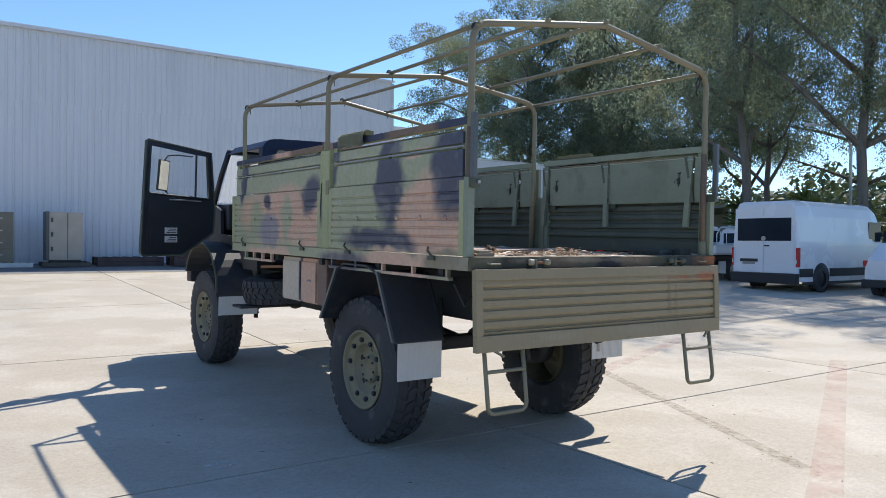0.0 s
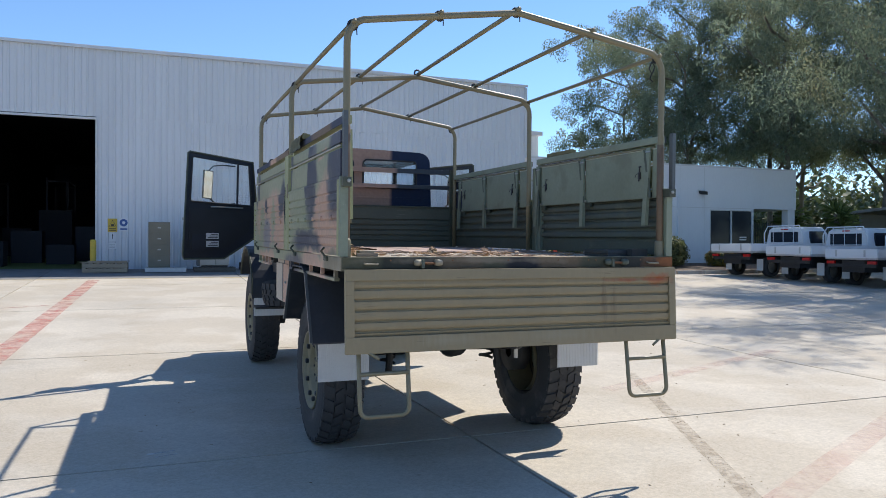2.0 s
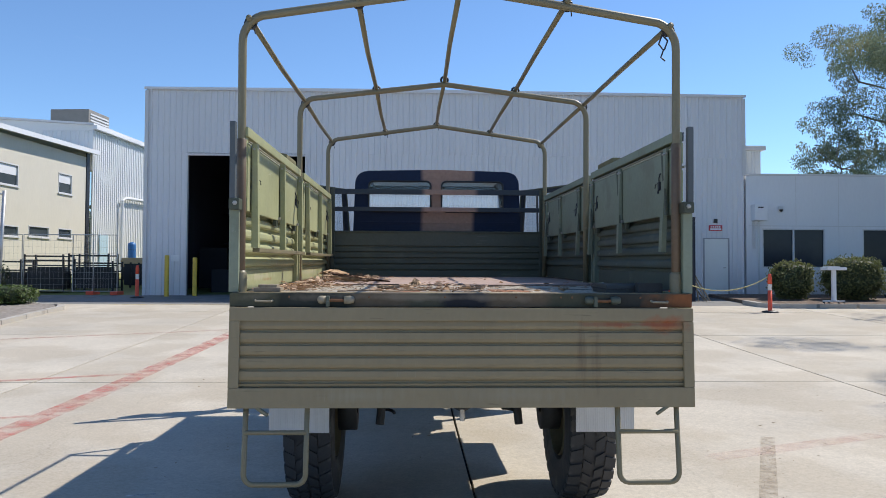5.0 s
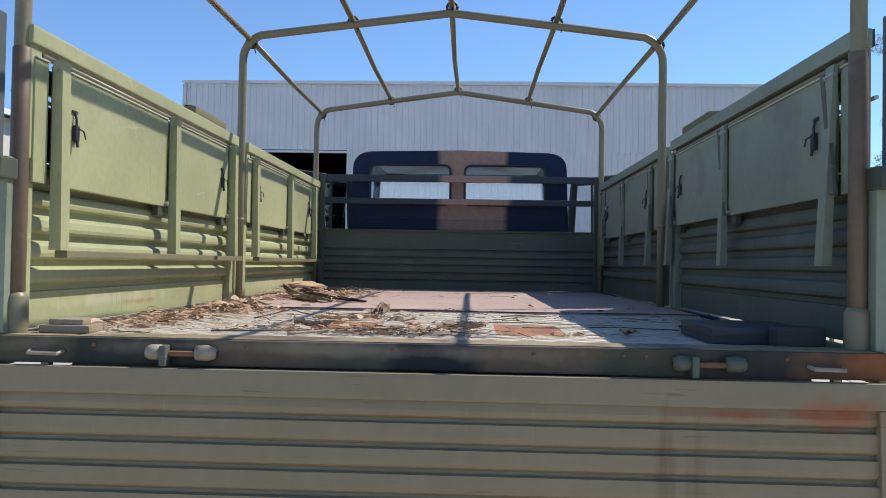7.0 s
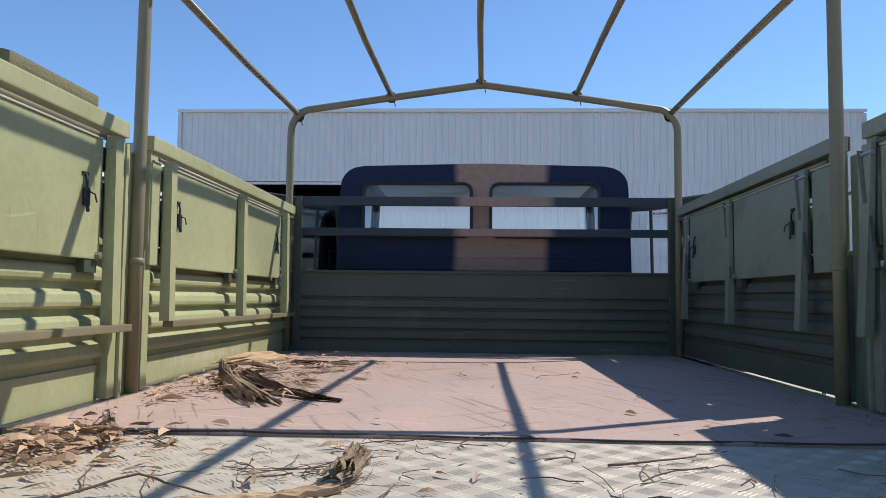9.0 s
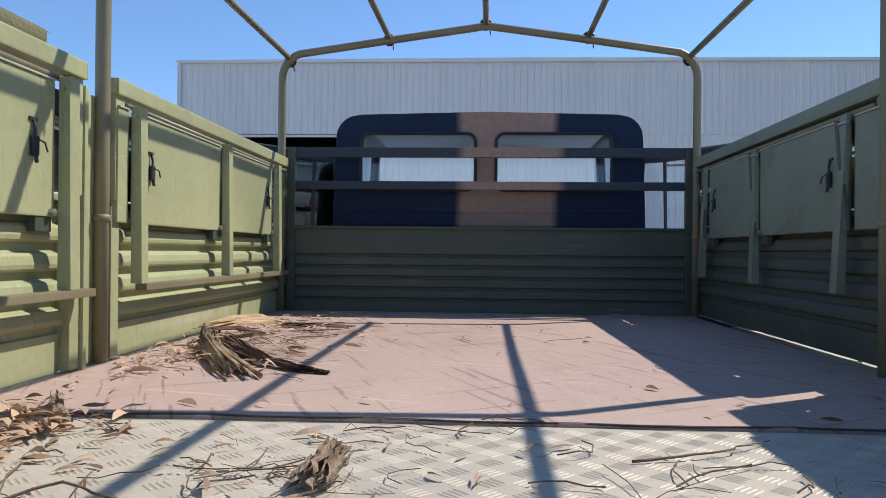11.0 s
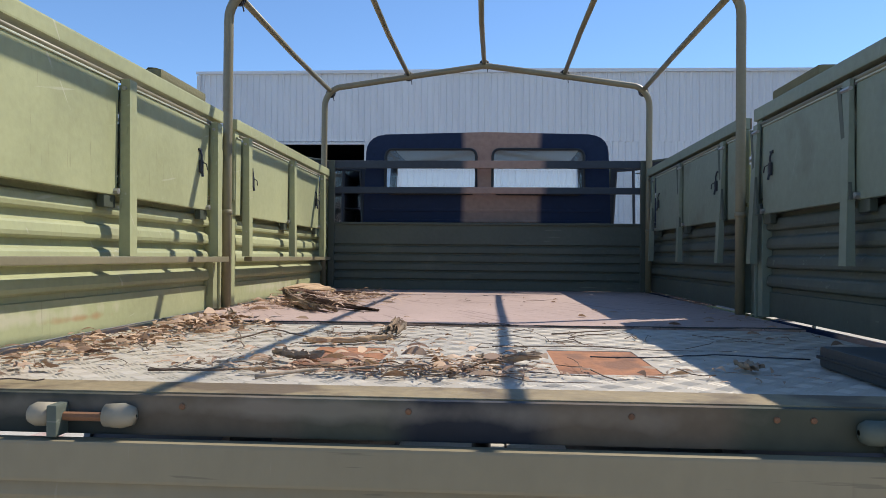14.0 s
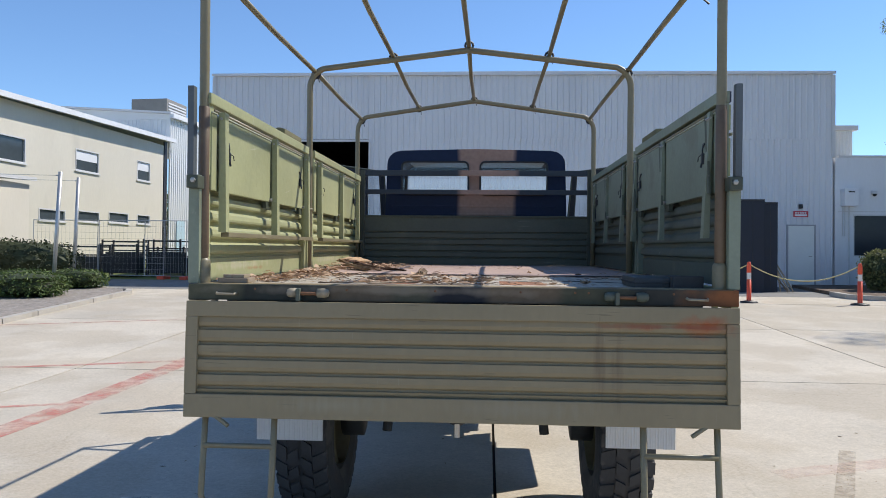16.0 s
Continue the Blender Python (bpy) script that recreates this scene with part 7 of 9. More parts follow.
# garden tube and rubble in the bed
ho = part("garden_hose", tube(B(), [(14.9, 20.6, zb + 0.02), (15.1, 20.5, zb + 0.25), (15.4, 20.4, zb + 0.28), (15.7, 20.5, zb + 0.05), (15.9, 20.6, zb + 0.02)], 0.02, 6), M_PLASTIC)
tagged(ho, "dark looping hose lying in the garden bed", "hose")

# instrument trolley on the kerb
zk = site_z(17.75) + 0.10
st = thing("pedestal_trolley", "white pedestal trolley with a flat top and castor base", "trolley", (12.3, 17.75, zk))
part("top", box(B(), 12.0, 12.6, 17.55, 17.95, zk + 1.0, zk + 1.09, 0.02), M_WHITE, st)
part("top_tray", box(B(), 12.05, 12.42, 17.6, 17.9, zk + 1.09, zk + 1.12, 0.01), M_TRIM, st)
part("column", box(B(), 12.25, 12.36, 17.70, 17.80, zk + 0.1, zk + 1.0, 0.01), M_WHITE, st)
for dx, dy in ((-0.3, 0), (0.3, 0), (0, 0.25), (0, -0.25)):
    part("foot", box(B(), 12.3 + min(0, dx) - 0.03, 12.3 + max(0, dx) + 0.03, 17.75 + min(0, dy) - 0.03, 17.75 + max(0, dy) + 0.03, zk + 0.06, zk + 0.1, 0.005), M_WHITE, st)
    part("castor", lathe(B(), [(-0.015, 0.03), (0.015, 0.03)], (12.3 + dx, 17.75 + dy, zk + 0.03), "X", 10)[0], M_PLASTIC, st)


# orange bollards and chain
def bollard(x, y, white=False):
    z = site_z(y)
    t = thing("plastic_bollard", "orange plastic bollard with a pale reflective band on a black base" , "bollard", (x, y, z), "orange bollards in the yard")
    part("base", lathe(B(), [(0.0, 0.22), (0.03, 0.21), (0.05, 0.12), (0.055, 0.05)], (x, y, z), "Z", 16)[0], M_PLASTIC, t, "", True)
    part("post", lathe(B(), [(0.05, 0.058), (0.60, 0.056), (0.60, 0.0505), (0.78, 0.0505), (0.78, 0.056), (0.95, 0.055), (1.0, 0.045), (1.05, 0.04), (1.06, 0.0005)], (x, y, z), "Z", 16)[0], M_ORANGE_PLASTIC, t, "", True)
    part("reflective_band", lathe(B(), [(0.605, 0.054), (0.775, 0.054)], (x, y, z), "Z", 16)[0], M_REFLECT, t, "", True)
    return t


bollard(6.85, 16.3)
bollard(9.5, 16.0)
bollard(4.4, 16.4)


def chain(a, b, sag, lab):
    a, b = Vector(a), Vector(b)
    n = 24
    pts = [a.lerp(b, i / n) - Vector((0, 0, sag * 4 * (i / n) * (1 - i / n))) for i in range(n + 1)]
    o = part("barrier_chain", tube(B(), pts, 0.014, 6), mat("yellowed_rope", (0.55, 0.47, 0.22), 0.7, 0, 0.2, 20, 60, 0.1))
    tagged(o, lab, "chain")


chain((6.85, 16.3, site_z(16.3) + 1.0), (9.5, 16.0, site_z(16.0) + 1.0), 0.42, "pale yellow barrier rope sagging between bollards")
chain((4.4, 16.4, site_z(16.4) + 1.0), (6.85, 16.3, site_z(16.3) + 1.0), 0.35, "pale yellow barrier rope sagging between bollards")
bollard(-9.25, 20.6)

# yellow steel bollards by the roller door
for x, y, h, w in ((-8.5, 21.2, 1.38, 0.075), (-7.66, 21.5, 1.3, 0.075), (-4.05, 21.2, 0.97, 0.09)):
    z = site_z(y)
    o = part("steel_bollard", lathe(B(), [(0.0, w), (h - 0.03, w), (h, w * 0.8), (h + 0.005, 0.0005)], (x, y, z), "Z", 16)[0], M_YELLOW, None, "", True)
    tagged(o, "yellow painted steel bollard guarding the roller door", "bollard", "yellow bollards at the roller door")


# pallets, crates and cabinets along the wall
def pallet(x, y, z, w=1.15, d=1.0, lab="weathered timber pallet on the apron", mt=None):
    mt = mt or M_TIMBER
    t = thing("pallet", lab, "pallet", (x, y, z), "pallets along the warehouse wall")
    for i in range(7):
        xx = x - w / 2 + i * (w - 0.1) / 6
        part("board", box(B(), xx, xx + 0.1, y - d / 2, y + d / 2, z + 0.115, z + 0.135, 0.002), mt, t)
    for k in (-1, 0, 1):
        yy = y + k * (d / 2 - 0.05)
        part("bearer", box(B(), x - w / 2, x + w / 2, yy - 0.05, yy + 0.05, z + 0.02, z + 0.115), mt, t)
        part("bottom_board", box(B(), x - w / 2, x + w / 2, yy - 0.05, yy + 0.05, z, z + 0.018), mt, t)
    return t


ya = 20.6
za = site_z(ya)
M_PALEPAL = mat("white_pallet_paint", (0.55, 0.55, 0.53), 0.7, 0, 0.1, 5, 40, 0.05)
for k in range(2):
    pallet(-3.65, ya, za + k * 0.137, 1.25, 1.0)
loose = thing("loose_boards", "loose weathered boards stacked on pallets", "timber", (-3.65, ya, za + 0.27))
rng = random.Random(3)
for i in range(9):
    zz = za + 0.274 + 0.022 * (i // 3) + 0.002
    yy = ya - 0.4 + (i % 3) * 0.32
    part("board", box(B(), -4.25 + rng.uniform(-0.1, 0.2), -3.05 + rng.uniform(-0.1, 0.1), yy, yy + 0.14, zz, zz + 0.02, 0.002), M_TIMBER, loose)
pallet(-1.92, ya, za, 1.2, 1.0, "white-edged pallet under a filing cabinet", M_PALEPAL)
M_DRAB = mat("drab_cabinet_paint", (0.17, 0.155, 0.115), 0.6, 0, 0.15, 3, 40, 0.05)
cab2 = thing("drawer_cabinet", "drab four-drawer field cabinet standing on a pallet", "cabinet", (-2.1, ya, za + 0.135))
z0 = za + 0.135
part("body", box(B(), -2.43, -1.79, ya - 0.30, ya + 0.3, z0, z0 + 1.42, 0.01), M_DRAB, cab2)
for k in range(4):
    dr = part("drawer", box(B(), -2.36, -1.86, ya - 0.325, ya - 0.30, z0 + 0.05 + k * 0.34, z0 + 0.37 + k * 0.34, 0.006), M_DRAB, cab2)
    part("drawer_handle", box(B(), -2.16, -2.06, ya - 0.345, ya - 0.325, z0 + 0.20 + k * 0.34, z0 + 0.24 + k * 0.34, 0.004), M_STEEL, dr)
pallet(-0.45, ya, za, 1.25, 1.0, "dark pallet under a tan crate", mat("dark_pallet_timber", (0.10, 0.085, 0.07), 0.9, 0, 0.2, 4, 40, 0.1))
cr = thing("equipment_crate", "tall tan metal equipment crate with side catches", "crate", (-0.5, ya, za + 0.135))
part("body", box(B(), -0.90, -0.02, ya - 0.35, ya + 0.35, z0 + 0.06, z0 + 1.45, 0.012), M_TAN, cr)
part("lid", box(B(), -0.98, -0.90, ya - 0.37, ya + 0.37, z0 + 0.04, z0 + 1.47, 0.012), mat("grey_crate_lid", (0.10, 0.10, 0.095), 0.6, 0, 0.1, 4, 30, 0.03), cr)
part("seam", box(B(), -0.43, -0.41, ya - 0.358, ya - 0.35, z0 + 0.08, z0 + 1.43), M_DARKGREEN, cr)
for k in range(3):
    part("catch", box(B(), -0.86, -0.80, ya - 0.375, ya - 0.35, z0 + 0.32 + k * 0.42, z0 + 0.45 + k * 0.42, 0.005), M_DARKGREEN, cr)
part("skid", box(B(), -0.85, -0.05, ya - 0.3, ya + 0.3, z0, z0 + 0.058), M_PLASTIC, cr)
M_REDPAL = mat("dark_red_brown_timber", (0.085, 0.060, 0.055), 0.9, 0, 0.25, 4, 40, 0.1)
for k in range(2):
    pallet(1.35, ya + 0.2, za + k * 0.137, 1.9, 1.0, "dark red-brown timber pallet lying low by the wall", M_REDPAL)
for k in range(4):
    pallet(3.0, ya - 0.3, za + k * 0.137, 1.0, 1.0, "dark weathered pallet in a stack by the wall", M_REDPAL)

# tall dark cabinets standing by the side door
M_NAVY = mat("dark_navy_panel", (0.014, 0.018, 0.030), 0.6, 0, 0.2, 3, 40, 0.03)
for x0, x1, y, h in ((7.73, 8.44, 19.6, 2.78), (8.45, 8.88, 19.75, 2.70)):
    z = site_z(y)
    c = thing("tall_cabinet", "tall dark navy cabinet standing before the warehouse wall", "cabinet", (x0, y, z), "dark cabinets by the side door")
    part("body", box(B(), x0, x1, y, y + 0.6, z, z + h, 0.012), M_NAVY, c)
    part("top_trim", box(B(), x0 - 0.01, x1 + 0.005, y - 0.012, y + 0.61, z + h, z + h + 0.04, 0.006), M_PLASTIC, c)
    part("door_seam", box(B(), (x0 + x1) / 2 - 0.006, (x0 + x1) / 2 + 0.006, y - 0.006, y, z + 0.1, z + h - 0.05), M_PLASTIC, c)
lum = thing("scrap_timber", "scraps of timber leaning beside dark cabinets", "timber", (9.0, 19.8, site_z(19.8)))
rng = random.Random(8)
for i in range(5):
    x = 8.92 + i * 0.05
    part("stick", tube(B(), [(x + rng.uniform(0.05, 0.3), 19.6 + rng.uniform(0, 0.3), site_z(19.8) + 0.02), (8.905, 19.8 + i * 0.08, site_z(19.8) + rng.uniform(0.5, 1.1))], 0.025, 4), M_TIMBER, lum)


# ---- parked vehicles ----
def car_wheel(parent, x, y, r, w, s):
    t = part("wheel", lathe(B(), [(-w, r * 0.62), (-w, r * 0.93), (-w * 0.8, r), (w * 0.8, r), (w, r * 0.93), (w, r * 0.62)], (x, y, r), "Y", 24)[0], M_RUBBER, parent, "", True)
    part("hub_cap", lathe(B(), [(-s * w * 0.2, r * 0.62), (s * w * 0.75, r * 0.60), (s * w * 0.55, r * 0.35), (s * w * 0.8, r * 0.15), (s * w * 0.8, 0.0005)], (x, y, r), "Y", 16)[0], M_STEEL, t, "", True)


def loft(sections, mt, name, parent, lab="", smooth=False):
    """A body skinned over cross-sections, each a closed list of points."""
    bm = B()
    rings = [[bm.verts.new(p) for p in s] for s in sections]
    n = len(rings[0])
    for a, b in zip(rings, rings[1:]):
        for i in range(n):
            bm.faces.new((a[i], a[(i + 1) % n], b[(i + 1) % n], b[i]))
    bm.faces.new(rings[0][::-1])
    bm.faces.new(rings[-1])
    return part(name, bm, mt, parent, lab, smooth)


def van_section(x, z0, z1, w, top_in=0.10):
    r = 0.16
    return [(x, -w, z0), (x, -w - 0.0, z0 + 0.35), (x, -w, z1 * 0.55), (x, -w + top_in * 0.5, z1 - 0.45), (x, -w + top_in, z1 - r), (x, -w + top_in + 0.06, z1 - 0.05), (x, -w + top_in + 0.2, z1),
            (x, w - top_in - 0.2, z1), (x, w - top_in - 0.06, z1 - 0.05), (x, w - top_in, z1 - r), (x, w - top_in * 0.5, z1 - 0.45), (x, w, z1 * 0.55), (x, w, z0 + 0.35), (x, w, z0)]


def make_van():
    v = thing("white_van", "large white high-roof panel van parked under trees", "van")
    body = loft([van_section(0.0, 0.34, 2.50, 0.99), van_section(0.06, 0.30, 2.585, 1.01), van_section(0.3, 0.28, 2.60, 1.02), van_section(4.2, 0.28, 2.58, 1.02), van_section(4.75, 0.30, 2.40, 1.01, 0.16), van_section(5.2, 0.42, 1.65, 1.0, 0.2), van_section(5.85, 0.45, 1.15, 0.95, 0.12), van_section(5.98, 0.5, 0.95, 0.85, 0.1)], M_WHITE, "body", v)
    for y in (-0.47, 0.47):
        dr = part("rear_door", box(B(), -0.022, 0.001, y - 0.455, y + 0.455, 0.52, 2.38, 0.01), M_WHITE, body)
    part("rear_window", box(B(), -0.034, -0.023, -0.84, 0.84, 1.44, 2.10, 0.005), M_DARKGLASS, body, "dark rear window")
    part("rear_bumper", box(B(), -0.10, 0.10, -1.02, 1.02, 0.22, 0.52, 0.03), M_PLASTIC, body)
    part("badge_disc", lathe(B(), [(0.0, 0.07), (-0.008, 0.07), (-0.01, 0.0005)], (-0.035, 0.0, 1.51), "X", 16)[0], M_STEEL, body)
    part("door_pull", box(B(), -0.05, -0.022, -0.18, -0.02, 1.28, 1.32, 0.005), M_PLASTIC, body)
    pl = part("plate_recess", box(B(), -0.035, -0.022, 0.18, 0.75, 0.83, 0.92, 0.004), M_PLASTIC, body)
    part("number_plate", box(B(), -0.043, -0.036, 0.26, 0.66, 0.76, 0.84), mat("dim_plate", (0.25, 0.25, 0.24), 0.5), pl)
    for y in (-0.985, 0.985):
        lp = part("tail_lamp", box(B(), -0.03, 0.14, min(y, y * 1.042), max(y, y * 1.042), 0.70, 1.25, 0.012), M_RED, body)
        part("reversing_lens", box(B(), -0.034, -0.0301, min(y, y * 1.03), max(y, y * 1.03), 0.80, 0.90), M_TRIM, lp)
    for s in (-1, 1):
        for xa, xb in ((0.1, 0.80), (1.70, 4.50), (5.38, 5.6)):
            part("side_rubbing_strip", box(B(), xa, xb, min(s * 1.021, s * 1.035), max(s * 1.021, s * 1.035), 0.42, 0.66, 0.006), M_PLASTIC, body)
        part("sill", box(B(), 0.3, 5.3, min(s * 0.99, s * 1.024), max(s * 0.99, s * 1.024), 0.20, 0.279, 0.006), M_PLASTIC, body)
        part("side_crease", box(B(), 0.25, 4.6, min(s * 1.018, s * 1.026), max(s * 1.018, s * 1.026), 1.30, 1.325, 0.003), M_WHITE, body)
        part("side_window", box(B(), 4.0, 4.75, min(s * 0.985, s * 1.012), max(s * 0.985, s * 1.012), 1.45, 2.05, 0.01), M_DARKGLASS, body)
        part("door_mirror", box(B(), 4.85, 5.0, min(s * 1.03, s * 1.25), max(s * 1.03, s * 1.25), 1.45, 1.75, 0.03), M_PLASTIC, body)
        for x in (1.25, 4.95):
            car_wheel(v, x, s * 0.925, 0.36, 0.12, s)
            # dark disc painted in for the shaded wheel well
            part("wheel_arch", lathe(B(), [(s * 0.0, 0.44), (s * 0.014, 0.44), (s * 0.016, 0.0005)], (x, s * 1.01, 0.38), "Y", 20)[0], M_PLASTIC, body, "", True)
    part("windscreen", poly(B(), [(4.80, -0.80, 2.28), (4.80, 0.80, 2.28), (5.24, 0.86, 1.62), (5.24, -0.86, 1.62)], (0.015, 0, 0.012)), M_DARKGLASS, body)
    return v


van = make_van()
van.matrix_basis = pose(16.2, 8.65, site_z(8.65) - 0.01, 0, 0, 0)


def make_ute():
    u = thing("tray_ute", "white tray-back utility with a ladder rack behind its cab", "ute", group="parked white utes")
    sec = lambda x, z0, z1, w, t: [(x, -w, z0), (x, -w, (z0 + z1) / 2), (x, -w + t, z1 - 0.05), (x, -w + t + 0.08, z1), (x, w - t - 0.08, z1), (x, w - t, z1 - 0.05), (x, w, (z0 + z1) / 2), (x, w, z0)]
    cabin = loft([sec(2.55, 0.55, 1.70, 0.84, 0.14), sec(2.70, 0.45, 1.76, 0.87, 0.14), sec(3.6, 0.45, 1.76, 0.88, 0.14), sec(4.2, 0.45, 1.12, 0.88, 0.06), sec(5.1, 0.48, 1.02, 0.85, 0.05), sec(5.25, 0.5, 0.9, 0.75, 0.05)], M_WHITE, "cab", u)
    part("rear_window", box(B(), 2.555, 2.60, -0.60, 0.60, 1.18, 1.58, 0.02), M_DARKGLASS, cabin).location = (-0.05, 0, 0)
    part("stop_lamp", box(B(), 2.535, 2.56, -0.14, 0.14, 1.65, 1.69, 0.004), M_RED, cabin)
    for s in (-1, 1):
        part("side_window", box(B(), 2.85, 3.55, min(s * 0.80, s * 0.86), max(s * 0.80, s * 0.86), 1.15, 1.60, 0.02), M_DARKGLASS, cabin)
        part("door_mirror", box(B(), 3.6, 3.7, min(s * 0.9, s * 1.06), max(s * 0.9, s * 1.06), 1.15, 1.32, 0.02), M_WHITE, cabin)
    part("windscreen", poly(B(), [(3.62, -0.7, 1.72), (3.62, 0.7, 1.72), (4.18, 0.76, 1.16), (4.18, -0.76, 1.16)], (0.02, 0, 0.02)), M_DARKGLASS, cabin)
    tray = part("tray", box(B(), 0.0, 2.45, -0.92, 0.92, 0.83, 0.90, 0.008), M_GALV, u)
    for s in (-1, 1):
        part("side_board", box(B(), 0.0, 2.45, min(s * 0.905, s * 0.935), max(s * 0.905, s * 0.935), 0.90, 1.15, 0.008), M_WHITE, tray)
    part("tail_board", box(B(), -0.02, 0.015, -0.90, 0.90, 0.88, 1.15, 0.008), M_WHITE, tray)
    for y in (-0.5, 0.5):
        part("board_catch", box(B(), -0.03, -0.02, y - 0.03, y + 0.03, 0.92, 1.12, 0.003), M_GALV, tray)
    part("rear_bar", box(B(), 0.02, 0.12, -0.85, 0.85, 0.60, 0.70, 0.01), M_PLASTIC, u)
    for y in (-0.72, 0.72):
        part("tail_lamp", box(B(), -0.01, 0.06, y - 0.14, y + 0.14, 0.70, 0.79, 0.006), M_RED, u)
        part("mud_flap", box(B(), 0.62, 0.63, y - 0.14, y + 0.14, 0.22, 0.62, 0.002), M_TRIM, u)
    rack = part("ladder_rack", tube(B(), [(2.48, -0.86, 0.9), (2.48, -0.86, 1.55), (2.48, -0.70, 1.80), (2.48, 0.70, 1.80), (2.48, 0.86, 1.55), (2.48, 0.86, 0.9)], 0.022, 6), M_WHITE, u, "white tubular rack", True)
    for y in (-0.45, 0.0, 0.45):
        part("rack_bar", tube(B(), [(2.48, y, 0.9), (2.48, y, 1.80)], 0.012, 5), M_WHITE, rack)
    part("rack_rail", tube(B(), [(2.48, -0.86, 1.2), (2.48, 0.86, 1.2)], 0.014, 5), M_WHITE, rack)
    part("chassis", box(B(), 0.1, 5.0, -0.40, 0.40, 0.45, 0.80), M_PLASTIC, u)
    for s in (-1, 1):
        for x in (1.05, 4.25):
            car_wheel(u, x, s * 0.77, 0.35, 0.11, s)
    return u


ute = make_ute()
ute.matrix_basis = pose(16.55, 16.15, site_z(16.15), 0, 0, 2)
copy_thing(ute, pose(16.9, 13.95, site_z(13.95), 0, 0, 0))
copy_thing(ute, pose(17.3, 11.95, site_z(11.95), 0, 0, -1))
# hatchback at the end of the row
hb = thing("white_hatchback", "white hatchback parked beside a van", "car")
sec = lambda x, z0, z1, w, t: [(x, -w, z0), (x, -w, z0 + 0.4), (x, -w + t, z1 - 0.06), (x, -w + t + 0.1, z1), (x, w - t - 0.1, z1), (x, w - t, z1 - 0.06), (x, w, z0 + 0.4), (x, w, z0)]
hbody = loft([sec(0, 0.42, 1.02, 0.78, 0.06), sec(0.12, 0.35, 1.12, 0.85, 0.08), sec(0.55, 0.3, 1.50, 0.88, 0.16), sec(1.6, 0.3, 1.56, 0.89, 0.16), sec(2.4, 0.3, 1.5, 0.89, 0.16), sec(3.1, 0.3, 1.05, 0.88, 0.06), sec(4.1, 0.32, 0.9, 0.82, 0.05), sec(4.25, 0.4, 0.75, 0.7, 0.05)], M_WHITE, "body", hb)
part("rear_bumper", box(B(), -0.05, 0.15, -0.86, 0.86, 0.28, 0.50, 0.03), M_PLASTIC, hbody)
for s in (-1, 1):
    part("tail_lamp", box(B(), 0.03, 0.25, min(s * 0.72, s * 0.865), max(s * 0.72, s * 0.865), 0.85, 1.02, 0.02), M_RED, hbody)
    for x in (0.8, 3.4):
        car_wheel(hb, x, s * 0.78, 0.31, 0.10, s)
hb.matrix_basis = pose(17.6, 5.70, site_z(5.7), 0, 0, 0)

# street lamp behind the vans
zl = site_z(11.5)
sl = thing("street_lamp", "grey steel street lamp with a curved arm", "street lamp", (26.7, 11.5, zl))
part("pole", tube(B(), [(26.7, 11.5, zl), (26.7, 11.5, zl + 5.0), (26.62, 11.56, zl + 5.6), (26.2, 11.85, zl + 5.95), (25.75, 12.2, zl + 6.0)], 0.06, 8, False, [0.08, 0.06, 0.05, 0.045, 0.04]), M_GALV, sl, "", True)
part("lamp_head", poly(B(), [(25.75, 12.1, zl + 5.97), (25.75, 12.32, zl + 5.97), (25.3, 12.66, zl + 5.99), (25.3, 12.44, zl + 5.99)], (0, 0, 0.09)), M_TRIM, sl)

# low shed under the trees
sh = thing("low_shed", "low grey open-sided shed beneath trees", "shed", (34, 22, site_z(22)), kind="structure")
zs = site_z(22)
part("shed_wall", box(B(), 31.5, 39.5, 23.4, 23.5, zs, zs + 2.5), mat("shed_sheet", (0.20, 0.19, 0.18), 0.7, 0, 0.15, 1, 20, 0.05), sh)
part("shed_roof", poly(B(), [(31.0, 19.9, zs + 2.75), (40, 19.9, zs + 2.75), (40, 23.8, zs + 2.5), (31.0, 23.8, zs + 2.5)], (0, 0, 0.14)), mat("shed_roof_sheet", (0.28, 0.25, 0.22), 0.6, 0, 0.15, 1, 20, 0.05), sh)
for x in (31.3, 35.2, 39.6):
    part("shed_post", box(B(), x, x + 0.12, 20.1, 20.22, zs, zs + 2.75), M_GALV, sh)

# black palisade fence
fe = thing("palisade_fence", "black steel palisade fence along the boundary", "fence", (30, 27.5, site_z(27.5)))
zf = site_z(27.5)
for z in (0.35, 1.55):
    part("fence_rail", box(B(), 20.5, 46, 27.48, 27.52, zf + z, zf + z + 0.05), M_PLASTIC, fe)
me = sheet("fence_pale", box(B(), -0.03, 0.03, -0.006, 0.006, 0.0, 1.8), M_PLASTIC)
for i in range(170):
    o = new("fence_pale", me)
    o.parent = fe
    o.matrix_parent_inverse = Matrix.Translation(-fe.location)
    o.location = (20.55 + i * 0.15, 27.46, zf + 0.1)


